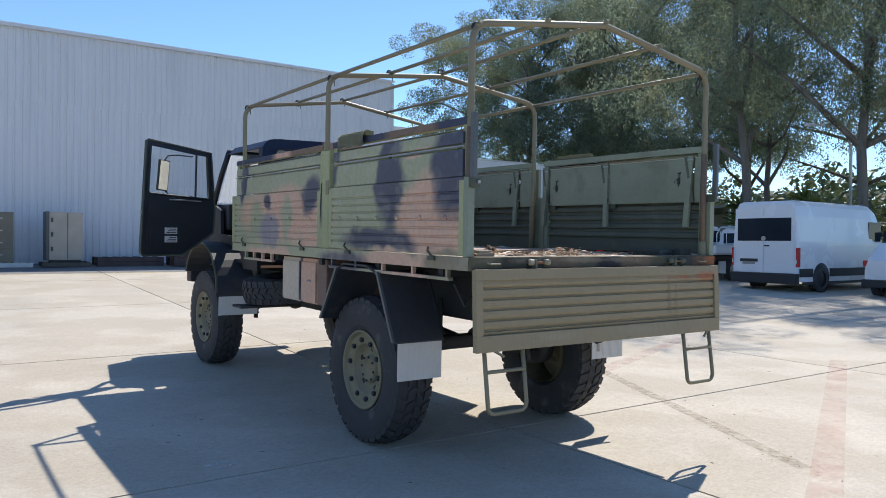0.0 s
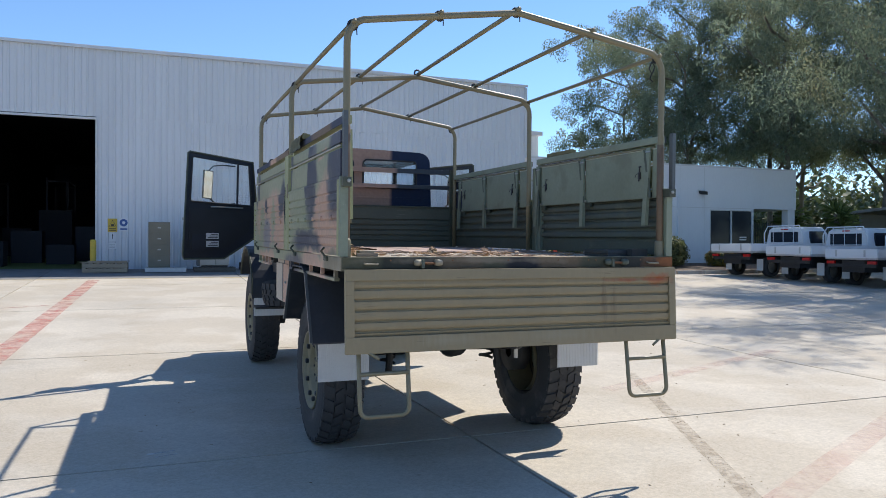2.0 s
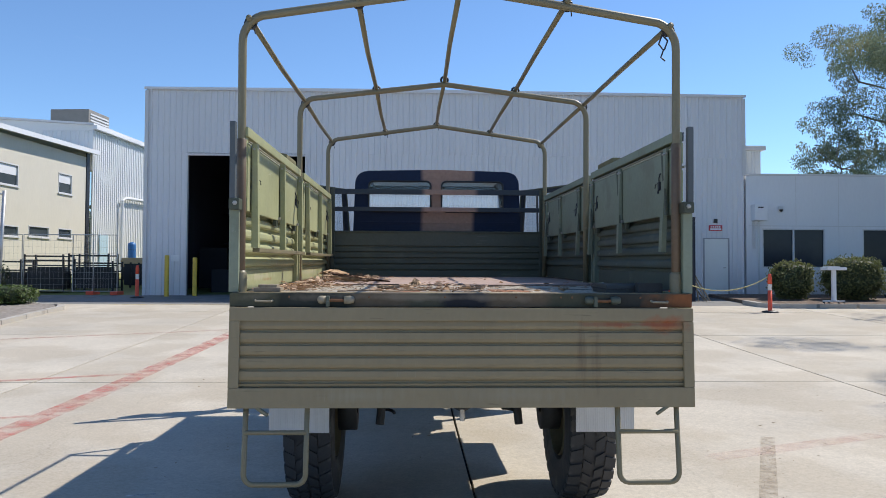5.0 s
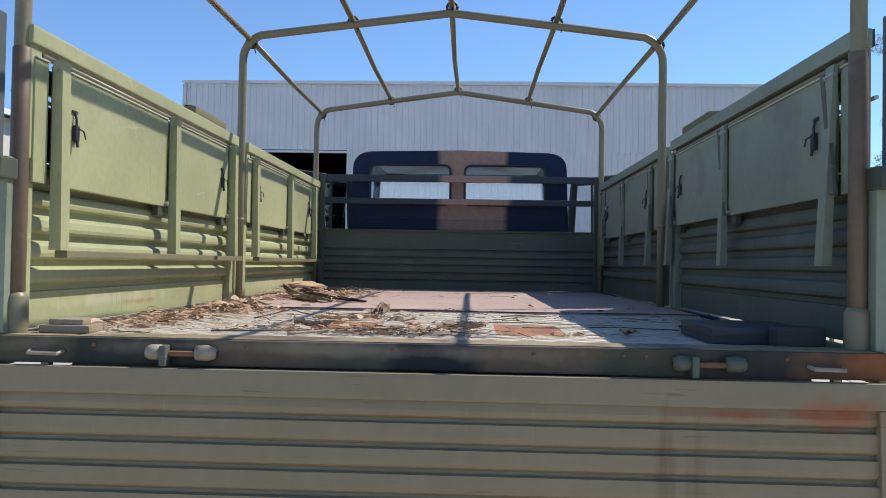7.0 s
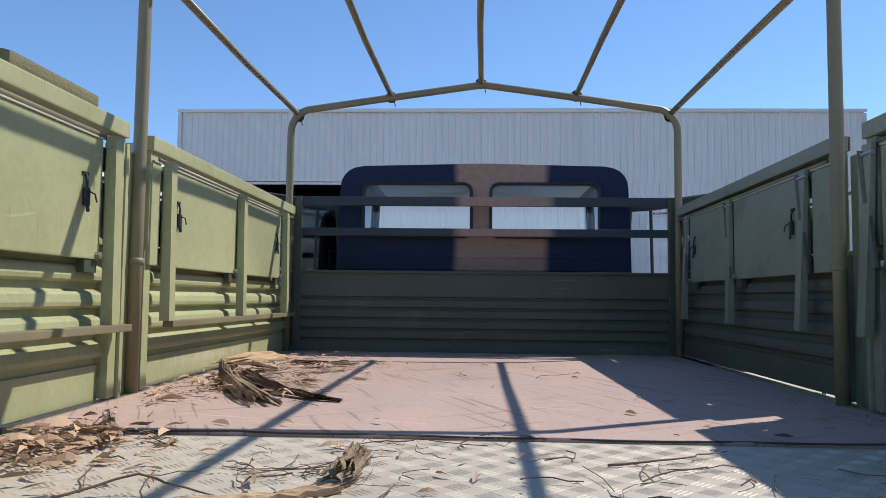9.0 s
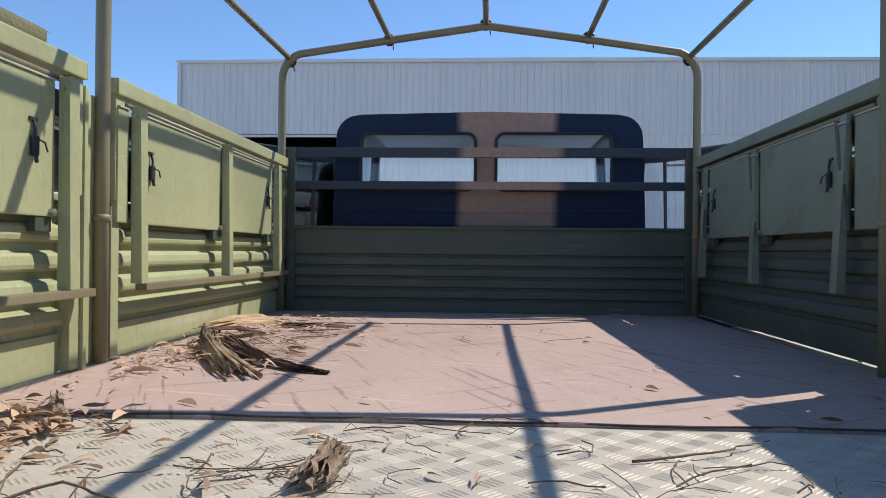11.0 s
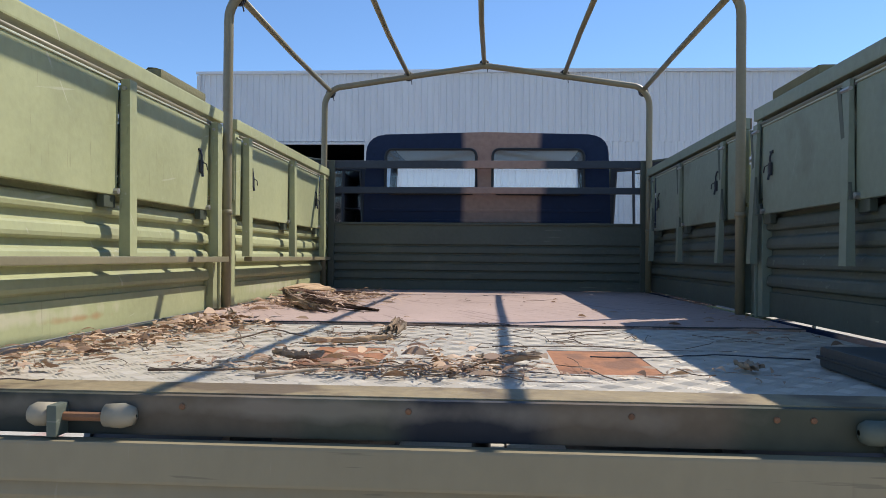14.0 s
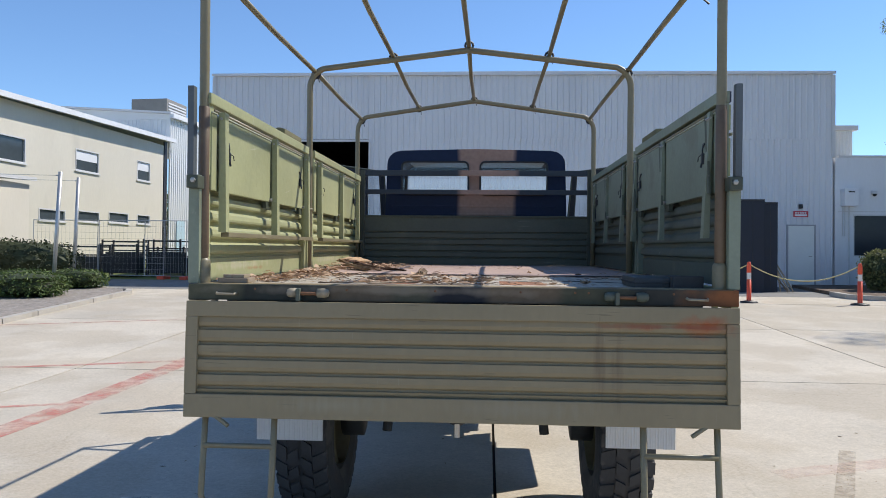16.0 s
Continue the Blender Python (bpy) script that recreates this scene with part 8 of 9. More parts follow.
# spiky plants
def yucca(x, y, h, seed):
    rng = random.Random(seed)
    z = site_z(y)
    t = thing("yucca", "spiky green yucca on a bare stem", "plant", (x, y, z), "spiky plants under the trees")
    part("stem", tube(B(), [(x, y, z - 0.1), (x + 0.05, y, z + h * 0.55), (x, y, z + h)], 0.1, 6), M_BARK, t)
    V, F = [], []
    for k in range(3):
        c = Vector((x + rng.uniform(-0.25, 0.25), y + rng.uniform(-0.25, 0.25), z + h * (0.75 + 0.15 * k)))
        for i in range(46):
            a, e = rng.uniform(0, 6.28), rng.uniform(-0.3, 1.4)
            d = Vector((math.cos(a) * math.cos(e), math.sin(a) * math.cos(e), math.sin(e)))
            s = d.cross(Vector((0, 0, 1))).normalized() * 0.045
            L = rng.uniform(0.7, 1.1)
            q = len(V)
            V += [tuple(c - s), tuple(c + s), tuple(c + d * L * 0.6 + s), tuple(c + d * L + Vector((0, 0, -0.12))), tuple(c + d * L * 0.6 - s)]
            F.append((q, q + 1, q + 2, q + 3, q + 4))
    o = new("foliage", mesh_from("foliage", V, F, M_YUCCA))
    o.parent = t
    o.matrix_parent_inverse = Matrix.Translation(-t.location)


for i, (x, y, h) in enumerate(((28.6, 17.6, 2.6), (28.9, 14.6, 2.9), (27.6, 21.5, 2.4), (30.5, 10.6, 3.0), (27.0, 23.4, 2.2), (31.5, 8.2, 2.8))):
    yucca(x, y, h, 60 + i)

# far woods beyond the field
rng = random.Random(77)
V, F = [], []
for i in range(430):
    a = radians(rng.uniform(-60, 100))
    d = rng.uniform(95, 150)
    x, y = d * math.sin(a), d * math.cos(a)
    if y < -20:
        continue
    h = rng.uniform(5.0, 11.5)
    leaves(V, F, rng, (x, y, site_z(y) + h * 0.5), (3.5, 3.5, h * 0.55), 330, 1.0, 0.36, 0.5)
tagged(new("far_woods", mesh_from("far_woods", V, F, M_FAR)), "low line of distant green woods", "woods", kind="stuff")
# undergrowth beneath the gum trees
V, F = [], []
for i in range(190):
    f = rng.random()
    x, y = rng.uniform(27.5, 46), rng.uniform(2, 38)
    if 30.5 < x < 40.5 and 19 < y < 24.5:
        continue
    h = rng.uniform(0.4, 1.5)
    leaves(V, F, rng, (x, y, site_z(y) + h * 0.5), (rng.uniform(0.5, 1.3), rng.uniform(0.5, 1.3), h * 0.6), 70, 0.35, 0.10, 0.4)
tagged(new("undergrowth", mesh_from("undergrowth", V, F, M_HEDGE)), "scrubby green undergrowth beneath the gum trees", "undergrowth", kind="stuff")

# ---- the side of the yard with the cream office ----
XL = -16.7
cb = thing("cream_office", "two-storey cream rendered office with small dark windows", "building", (XL, 27, 1), kind="structure")
ZR0 = 7.05
WINS = [(21.6, 23.28, 4.92, 5.86), (26.4, 28.1, 5.04, 5.95), (31.26, 32.48, 5.12, 6.06), (22.5, 23.3, 2.84, 3.30), (24.1, 25.78, 2.88, 3.35), (26.45, 28.2, 2.96, 3.42), (28.92, 30.56, 3.02, 3.50), (31.33, 32.53, 3.07, 3.52), (18.9, 20.4, 4.9, 5.8)]


def side_wall(x, t, y0, y1, z0, z1, wins, mt, parent):
    """A wall along y with openings, as one plate."""
    holes = [[(a, c), (b, c), (b, d), (a, d)] for a, b, c, d in wins]
    return part("side_wall", plate_with_holes([(y0, z0), (y1, z0), (y1, z1), (y0, z1)], holes, lambda y, z: (x, y, z), (-t, 0, 0)), mt, parent)


side_wall(XL, 0.25, 17.5, 34.0, 0.6, ZR0 + 0.05, WINS, M_CREAM, cb)
part("front_wall", box(B(), -30, XL, 17.25, 17.5, 0.5, ZR0 + 0.05), M_CREAM, cb)
part("back_wall", box(B(), -30, XL, 34.0, 34.2, 0.5, 7.4), M_CREAM, cb)
part("roof", poly(B(), [(XL + 0.35, 17.0, ZR0 + 0.02), (XL + 0.35, 34.25, ZR0 + 0.30), (-30, 34.25, ZR0 + 0.9), (-30, 17.0, ZR0 + 0.6)], (0, 0, 0.10)), M_TRIM, cb)
part("gutter", poly(B(), [(XL + 0.36, 17.0, ZR0 - 0.06), (XL + 0.36, 34.25, ZR0 + 0.22), (XL + 0.36, 34.25, ZR0 + 0.42), (XL + 0.36, 17.0, ZR0 + 0.14)], (0.12, 0, 0)), M_WHITE_PANEL, cb, "white gutter")
for a, b, c, d in WINS:
    w = part("window", box(B(), XL - 0.08, XL - 0.06, a, b, c, d), M_GREYGLASS, cb, "dark window in an aluminium frame")
    for y0, y1 in ((a, a + 0.05), (b - 0.05, b)):
        part("window_frame", box(B(), XL - 0.06, XL + 0.012, y0, y1, c, d), M_TRIM, w)
    for z0, z1 in ((c, c + 0.05), (d - 0.05, d)):
        part("window_frame", box(B(), XL - 0.06, XL + 0.012, a + 0.05, b - 0.05, z0, z1), M_TRIM, w)
    part("window_sill", box(B(), XL, XL + 0.06, a - 0.04, b + 0.04, c - 0.05, c - 0.001), M_TRIM, w)
for a, b, c, d in WINS[1:3]:
    part("blind", box(B(), XL - 0.055, XL - 0.045, a + 0.06, b - 0.06, d - 0.45, d - 0.06), M_WHITE_PANEL, cb)
part("downpipe", tube(B(), [(XL + 0.08, 21.3, 0.9), (XL + 0.08, 21.3, 7.0)], 0.06, 8), M_TRIM, cb)
part("wall_end_flashing", box(B(), XL - 0.02, XL + 0.05, 33.8, 34.1, 0.8, 7.3, 0.01), M_BLACK, cb)
# porch in front of it
pc = thing("porch", "low white porch roof beside the cream office", "porch", (-15.8, 19.2, 0.8), kind="structure")
part("porch_roof", poly(B(), [(XL + 0.002, 16.5, 4.10), (-14.9, 16.5, 4.02), (-14.9, 20.4, 4.16), (XL + 0.002, 20.4, 4.30)], (0, 0, 0.12)), M_TRIM, pc)
part("porch_wall", box(B(), -15.3, -15.1, 16.6, 20.3, 0.7, 4.03), M_CREAM, pc)

# tall corrugated shed behind
cs = thing("corrugated_shed", "tall white corrugated shed behind the cream office", "building", (XL, 45, 1.5), kind="structure")
part("shed_side", clad(B(), 34.3, 60, 0.9, 8.55, XL + 0.1, 0.22, 0.035, 1, 0.08, "Y"), M_CLAD_W, cs)
part("shed_front", clad(B(), -30, XL + 0.1, 6.5, 8.5, 34.3, 0.25, 0.03, -1, 0.08), M_CLAD_W, cs)
part("shed_gable", poly(B(), [(XL + 0.1, 34.27, 8.502), (-30, 34.27, 8.502), (-30, 34.27, 9.598), (XL + 0.1, 34.27, 8.754)], (0, 0.08, 0)), M_CLAD_W, cs)
part("shed_gutter", box(B(), XL + 0.1, XL + 0.35, 34.15, 60, 8.55, 8.75, 0.02), M_WHITE_PANEL, cs)
part("shed_roof", poly(B(), [(XL + 0.2, 34.1, 8.75), (-30, 34.1, 9.6), (-30, 34.1, 9.7), (XL + 0.2, 34.1, 8.85)], (0, 26, 0)), M_TRIM, cs)
part("side_door", box(B(), XL + 0.14, XL + 0.19, 35.0, 35.9, 1.35, 3.4, 0.01), mat("pale_blue_door", (0.45, 0.60, 0.68), 0.5, 0, 0.05, 2, 20, 0.0), cs)
part("service_pipe", tube(B(), [(XL + 0.3, 37.2, 1.5), (XL + 0.3, 37.2, 5.3), (XL + 0.35, 37.6, 5.45), (XL + 0.35, 46, 5.6)], 0.09, 8), M_WHITE_PANEL, cs)
hv = thing("rooftop_unit", "grey louvred rooftop cooling unit", "air conditioner", (-20, 39, 8.9))
part("case", box(B(), -21.2, -18.9, 38.0, 40.4, 8.9, 10.35, 0.03), mat("weathered_grey_casing", (0.24, 0.225, 0.20), 0.6, 0, 0.15, 2, 30, 0.03), hv)
for k in range(7):
    part("louvre", box(B(), -18.9, -18.86, 38.15, 40.25, 9.05 + k * 0.17, 9.13 + k * 0.17), M_TRIM, hv)
part("feet", box(B(), -21.0, -19.1, 38.1, 40.3, 8.6, 8.9), M_GALV, hv)
ew = part("alley_end_wall", clad(B(), XL + 0.2, -9.5, 0.9, 5.6, 47, 0.22, 0.03), M_CLAD)
tagged(ew, "grey corrugated wall closing the alley", "wall", kind="structure")
mast = part("roof_mast", tube(B(), [(-22, 27, 7.3), (-22, 27, 9.6)], 0.04, 6), M_TRIM)
tagged(mast, "thin white mast on the office roof", "mast")

# garden island with kerb
kerb([(-8.95, 4.0), (-9.0, 10.0), (-9.55, 15.3), (-9.6, 16.3), (-9.9, 16.95), (-10.6, 17.2), (-13.2, 19.6), (-13.4, 22.0)], 0.17, 0.10, "kerb", "pale concrete kerb round a garden island")
bm = B()
poly(bm, [(-9.15, 4.0, -0.1), (-9.2, 10.0, 0.0), (-9.75, 15.3, 0.0), (-9.8, 16.2, 0.0), (-10.1, 16.8, 0.0), (-10.7, 17.05, 0.0), (-13.35, 19.5, 0.0), (-13.55, 22, 0.0), (-16.6, 22, 0.0), (-22, 4, -0.1)], (0, 0, 0.75))
for v in bm.verts:
    v.co.z = site_z(v.co.y) + (0.10 if v.co.z > 0.3 else -0.05)
tagged(part("garden_island", bm, mat("grey_gravel_mulch", (0.25, 0.22, 0.19), 0.95, 0, 0.35, 6, 60, 0.5, stain=(0.42, 0.40, 0.36), stain_at=0.55, stain_scale=14, stain_mix=0.6)), "grey mulched garden island", "garden bed", kind="structure")
G2 = "low junipers in the garden island"
shrub(-11.5, 14.3, site_z(14.3) + 0.1, 1.15, 0.8, 0.30, M_JUNIPER, 11, 1800, "low spreading green juniper on mulch", group=G2, L=0.09, W=0.02)
shrub(-11.6, 17.0, site_z(17) + 0.1, 0.85, 0.6, 0.26, M_JUNIPER, 12, 1300, "low spreading green juniper on mulch", group=G2, L=0.09, W=0.02)
shrub(-12.6, 16.3, site_z(16.3) + 0.1, 0.8, 0.6, 0.28, M_JUNIPER, 13, 1200, "low spreading green juniper on mulch", group=G2, L=0.09, W=0.02)
shrub(-15.0, 18.9, site_z(19) + 0.1, 2.4, 1.0, 0.66, M_DARKHEDGE, 14, 2600, "broad dark clipped hedge", "hedge", L=0.08, W=0.03)
# steel posts with wires
for x, y, lean in ((-11.95, 16.5, 0.16), (-12.75, 18.9, 0.12)):
    z = site_z(y)
    t = thing("steel_post", "leaning grey steel post carrying a stay wire", "post", (x, y, z), "steel posts in the garden island")
    part("post", tube(B(), [(x, y, z), (x + lean, y, z + 3.35)], 0.055, 8), M_GALV, t, "", True)
    part("cap_eye", tube(B(), [(x + lean, y, z + 3.25), (x + lean - 0.12, y, z + 3.25)], 0.02, 6), M_GALV, t)
    part("stay_wire", tube(B(), [(x + lean - 0.1, y, z + 3.25), (-16.6, y - 0.4, z + 3.30)], 0.008, 4), M_STEEL, t)
# temporary fence panels, with dark stillages behind
for x0 in (-16.0, -13.6, -11.9):
    yv = 22.0 if x0 < -13 else 21.9
    z = site_z(yv)
    x1 = x0 + (2.35 if x0 < -12 else 1.5)
    t = thing("fence_panel", "temporary wire mesh fence panel on orange feet", "fence", (x0, yv, z), "temporary fence panels")
    part("frame", tube(B(), [(x0, yv, z + 0.12), (x1, yv, z + 0.12), (x1, yv, z + 2.05), (x0, yv, z + 2.05)], 0.02, 6, True), M_GALV, t)
    bm = B()
    for k in range(1, 16):
        xx = x0 + (x1 - x0) * k / 16
        tube(bm, [(xx, yv, z + 0.12), (xx, yv, z + 2.05)], 0.003, 3)
    for k in range(1, 9):
        tube(bm, [(x0, yv, z + 0.12 + k * 0.215), (x1, yv, z + 0.12 + k * 0.215)], 0.003, 3)
    tagged(part("mesh", bm, M_GALV, t), kind="stuff")
    part("foot", box(B(), x1 - 0.12, x1 + 0.12, yv - 0.3, yv + 0.3, z, z + 0.12, 0.02), M_ORANGE_PLASTIC, t, "orange plastic fence foot")


def stillage(x, y, w, h, seed):
    z = site_z(y)
    t = thing("steel_stillage", "dark steel stillage crate stacked outside", "crate", (x, y, z), "dark stillages in the alley")
    for dx in (0, w):
        for dy in (0, 0.9):
            part("leg", box(B(), x + dx - 0.03, x + dx + 0.03, y + dy - 0.03, y + dy + 0.03, z, z + h), M_PLASTIC, t)
    for k in range(4):
        zz = z + 0.1 + k * (h - 0.2) / 3
        for dy in (0, 0.9):
            part("rail", box(B(), x + 0.03, x + w - 0.03, y + dy - 0.02, y + dy + 0.02, zz, zz + 0.05), M_PLASTIC, t)
    part("floor", box(B(), x, x + w, y, y + 0.9, z + 0.1, z + 0.14), M_PLASTIC, t)
    part("load", box(B(), x + 0.08, x + w - 0.08, y + 0.08, y + 0.82, z + 0.14, z + h * 0.62, 0.02), M_BLACK, t)


for i, (x, y, w, h) in enumerate(((-15.9, 23.6, 1.4, 1.15), (-14.3, 23.4, 1.4, 1.2), (-12.7, 23.8, 1.4, 1.1), (-13.6, 25.4, 1.5, 1.35), (-11.4, 25.8, 1.5, 1.0), (-15.6, 26.0, 1.5, 1.3))):
    stillage(x, y, w, h, i)
zz = site_z(27.5)
bt = thing("timber_stack", "pale timber packs stacked in the alley", "timber", (-11.5, 28.5, zz))
for k in range(3):
    part("plank_pack", box(B(), -12.6, -10.6, 28.0 + k * 0.32, 28.28 + k * 0.32, zz + 0.9, zz + 1.15, 0.01), mat("fresh_timber", (0.55, 0.42, 0.24), 0.7, 0, 0.1, 4, 40, 0.05, stretch=(0.2, 1, 1)), bt)
part("support", box(B(), -12.5, -10.7, 28.05, 28.85, zz, zz + 0.9), M_BLACK, bt)
dm = part("blue_drum", lathe(B(), [(0.0, 0.28), (0.02, 0.30), (0.3, 0.29), (0.6, 0.30), (0.88, 0.29), (0.9, 0.27), (0.905, 0.0005)], (-12.9, 33.5, site_z(33.5)), "Z", 18)[0], mat("blue_plastic", (0.03, 0.17, 0.42), 0.4, 0, 0.1, 5, 40, 0.03), None, "", True)
tagged(dm, "blue plastic drum standing in the alley", "drum")
cu2 = thing("condenser_unit", "white condenser unit standing in the alley", "air conditioner", (-10.9, 31, site_z(31)))
part("case", box(B(), -11.3, -10.5, 30.8, 31.2, site_z(31), site_z(31) + 1.3, 0.02), M_WHITE, cu2)
part("fan_grille", lathe(B(), [(0, 0.28), (-0.015, 0.27), (-0.02, 0.05)], (-10.9, 30.8, site_z(31) + 0.8), "Y", 20)[0], M_GALV, cu2)
# boundary behind the camera
zb2 = site_z(-30)
bw = part("boundary_wall", clad(B(), -45, 45, zb2 - 0.1, zb2 + 4.5, -34, 0.25, 0.03, 1), M_CLAD)
tagged(bw, "plain grey cladding wall at the back of the yard", "wall", kind="structure")
# the cream office and its shed are turned and stretched to fit the camera's view
ASKEW = Matrix.Translation((-19.3, 40.4, 1.51)) @ Matrix.Rotation(radians(-5.3), 4, "Z") @ Matrix.Diagonal((1.04, 1.04, 1.12, 1)) @ Matrix.Translation((17.82, -36.77, -1.36))
for o in bpy.data.objects:
    if o.parent is None and o.name not in in_yard:
        o.matrix_basis = SITE @ o.matrix_basis
for o in (cb, cs, hv, mast):
    o.matrix_basis = ASKEW @ o.matrix_basis
# timber stack and a blue tank at the end of the alley
zg = ground_z(34.4)
ts = thing("timber_stack", "fresh yellow planks stacked on dark bearers in the alley", "timber", (-14.2, 34.4, zg))
for k, x in enumerate((-14.75, -14.2, -13.65)):
    part("bearer", box(B(), x - 0.09, x + 0.09, 34.0, 34.9, zg, 1.90, 0.006), M_PLASTIC, ts, "dark bearer block")
M_FRESH = mat("fresh_yellow_timber", (0.56, 0.40, 0.19), 0.7, 0, 0.15, 4, 40, 0.05, rand=0.08)
for row in range(3):
    for k in range(4):
        part("plank", box(B(), -14.87 + 0.03 * (row % 2), -13.54 - 0.04 * (row % 2), 34.0 + k * 0.225, 34.21 + k * 0.225, 1.902 + row * 0.126, 2.02 + row * 0.126, 0.004), M_FRESH, ts)
zg = ground_z(35.4)
bt = thing("blue_tank", "tall narrow blue plastic tank beside stacked timber", "tank", (-14.85, 35.4, zg))
part("body", lathe(B(), [(0.0, 0.19), (0.03, 0.205), (1.75, 0.205), (1.86, 0.16), (1.90, 0.06), (1.91, 0.0005)], (-14.85, 35.4, zg), "Z", 20)[0], mat("blue_plastic", (0.03, 0.16, 0.42), 0.45, 0, 0.1, 3, 30, 0.02), bt, "", True)
for k in range(3):
    part("band", tube(B(), arc((-14.85, 35.4), 0.207, 0, 360, 24, "XY", zg + 0.4 + 0.55 * k)[:-1], 0.010, 6, True), M_PLASTIC, bt)

# ---- litter in the tray ----
before_litter = set(o.name for o in bpy.data.objects)
ZB = 1.552


def floor_z(y):
    """The checker plate lies a little lower than the plywood and the rear strip."""
    return 1.5445 if 0.105 < y < 1.42 else 1.5525


M_LITTER = leaf_material("dry_leaf_litter", (0.19, 0.105, 0.06), (0.58, 0.40, 0.26), 0.1)
M_TWIG = mat("dry_twig", (0.16, 0.11, 0.075), 0.9, 0, 0.3, 20, 80, 0.1)
M_BARKPIECE = mat("shed_bark", (0.27, 0.18, 0.115), 0.9, 0, 0.35, 12, 70, 0.5, stain=(0.10, 0.06, 0.04), stain_at=0.5, stain_scale=18, stain_mix=0.7, stretch=(1, 0.2, 1))
rng = random.Random(5)
V, F = [], []


def litter(cx, cy, sx, sy, n, zh=0.02, L=0.038, ang=None, W=0.07):
    """Slender curled leaves lying about one spot, piled a little in its middle."""
    for _ in range(n):
        x, y = rng.gauss(cx, sx), rng.gauss(cy, sy)
        if not (-1.12 < x < 1.10 and 0.05 < y < 4.02):
            continue
        lift = abs(rng.gauss(0, zh)) * math.exp(-((x - cx) / (sx * 1.6)) ** 2)
        a = rng.uniform(0, 6.28) if ang is None else rng.gauss(ang, 0.5)
        l = L * rng.uniform(0.45, 1.5)
        w, bend, arch, roll = l * W * rng.uniform(0.6, 1.5), rng.gauss(0, 0.5), l * rng.uniform(0.0, 0.16), rng.gauss(0, 0.5)
        i, px, py = len(V), x, y
        for k in range(5):
            f = k / 4
            h = a + bend * (f - 0.5)
            half = w * (0.12, 0.8, 1.0, 0.65, 0.05)[k]
            z = floor_z(py) + 0.003 + lift + arch * math.sin(math.pi * f)
            for side in (-1, 1):
                V.append((px - side * math.sin(h) * half, py + side * math.cos(h) * half, max(floor_z(py) + 0.002, z + side * half * roll)))
            px, py = px + math.cos(h) * l / 4, py + math.sin(h) * l / 4
        F.extend([(i + 2 * k, i + 2 * k + 2, i + 2 * k + 3, i + 2 * k + 1) for k in range(4)])


litter(-1.02, 0.50, 0.07, 0.22, 290, 0.016, 0.045, None, 0.09)
litter(-0.95, 0.95, 0.10, 0.20, 280, 0.018, 0.048, None, 0.09)
litter(-0.93, 1.27, 0.09, 0.07, 170, 0.022, 0.055, None, 0.10)
litter(-0.08, 0.30, 0.16, 0.05, 260, 0.024, 0.045, None, 0.09)
litter(-0.50, 0.34, 0.14, 0.06, 80, 0.014)
litter(0.02, 0.36, 0.08, 0.07, 45, 0.012)
litter(-0.98, 2.25, 0.09, 0.22, 240, 0.022, 0.06, None, 0.05)
litter(-0.72, 2.35, 0.09, 0.16, 90, 0.020, 0.09, -0.6, 0.035)
litter(-0.76, 3.05, 0.16, 0.16, 170, 0.012, 0.055, None, 0.05)
litter(-1.02, 3.35, 0.07, 0.35, 111, 0.014)
litter(-0.80, 3.75, 0.16, 0.14, 55, 0.008)
litter(-0.45, 0.80, 0.20, 0.20, 51, 0.006)
litter(-0.3, 1.15, 0.35, 0.14, 36, 0.005)
litter(0.55, 0.28, 0.10, 0.06, 32, 0.008)
litter(0.2, 0.8, 0.5, 0.4, 32, 0.003)
litter(0.0, 2.4, 0.7, 0.9, 41, 0.003, 0.04)
litter(0.75, 1.3, 0.2, 0.5, 18, 0.003)
litter(1.05, 2.0, 0.05, 0.5, 27, 0.006)
ll = new("leaf_litter", mesh_from("leaf_litter", V, F, M_LITTER))
tagged(ll, "dry brown gum leaves strewn over the tray floor", "leaves", kind="stuff")

# twigs
bm = B()
SPOTS = ((-0.9, 0.8, 0.15, 0.3, 26), (-0.1, 0.30, 0.26, 0.06, 26), (-0.6, 0.34, 0.2, 0.07, 12), (-0.35, 0.95, 0.12, 0.10, 24), (0.2, 1.0, 0.3, 0.2, 12), (-0.88, 2.6, 0.14, 0.28, 60), (-0.3, 1.0, 0.45, 0.25, 22), (0.5, 0.9, 0.4, 0.4, 14), (0.0, 2.3, 0.7, 0.7, 12), (-0.9, 3.5, 0.15, 0.3, 14))
for cx, cy, sx, sy, n in SPOTS:
    for _ in range(n):
        x, y = rng.gauss(cx, sx), rng.gauss(cy, sy)
        a, L = rng.uniform(0, 6.28), rng.uniform(0.05, 0.22)
        bend = rng.gauss(0, 0.28)
        pts = []
        for k in range(5):
            f = k / 4 - 0.5
            px, py = x + math.cos(a + bend * f * 2) * L * f, y + math.sin(a + bend * f * 2) * L * f
            pts.append((min(1.1, max(-1.1, px)), min(4.0, max(0.03, py)), floor_z(py) + 0.004 + abs(rng.gauss(0, 0.005))))
        tube(bm, pts, rng.uniform(0.0007, 0.0018), 4)
tagged(part("twigs", bm, M_TWIG), "thin dry twigs scattered in the tray", "twigs", kind="stuff")


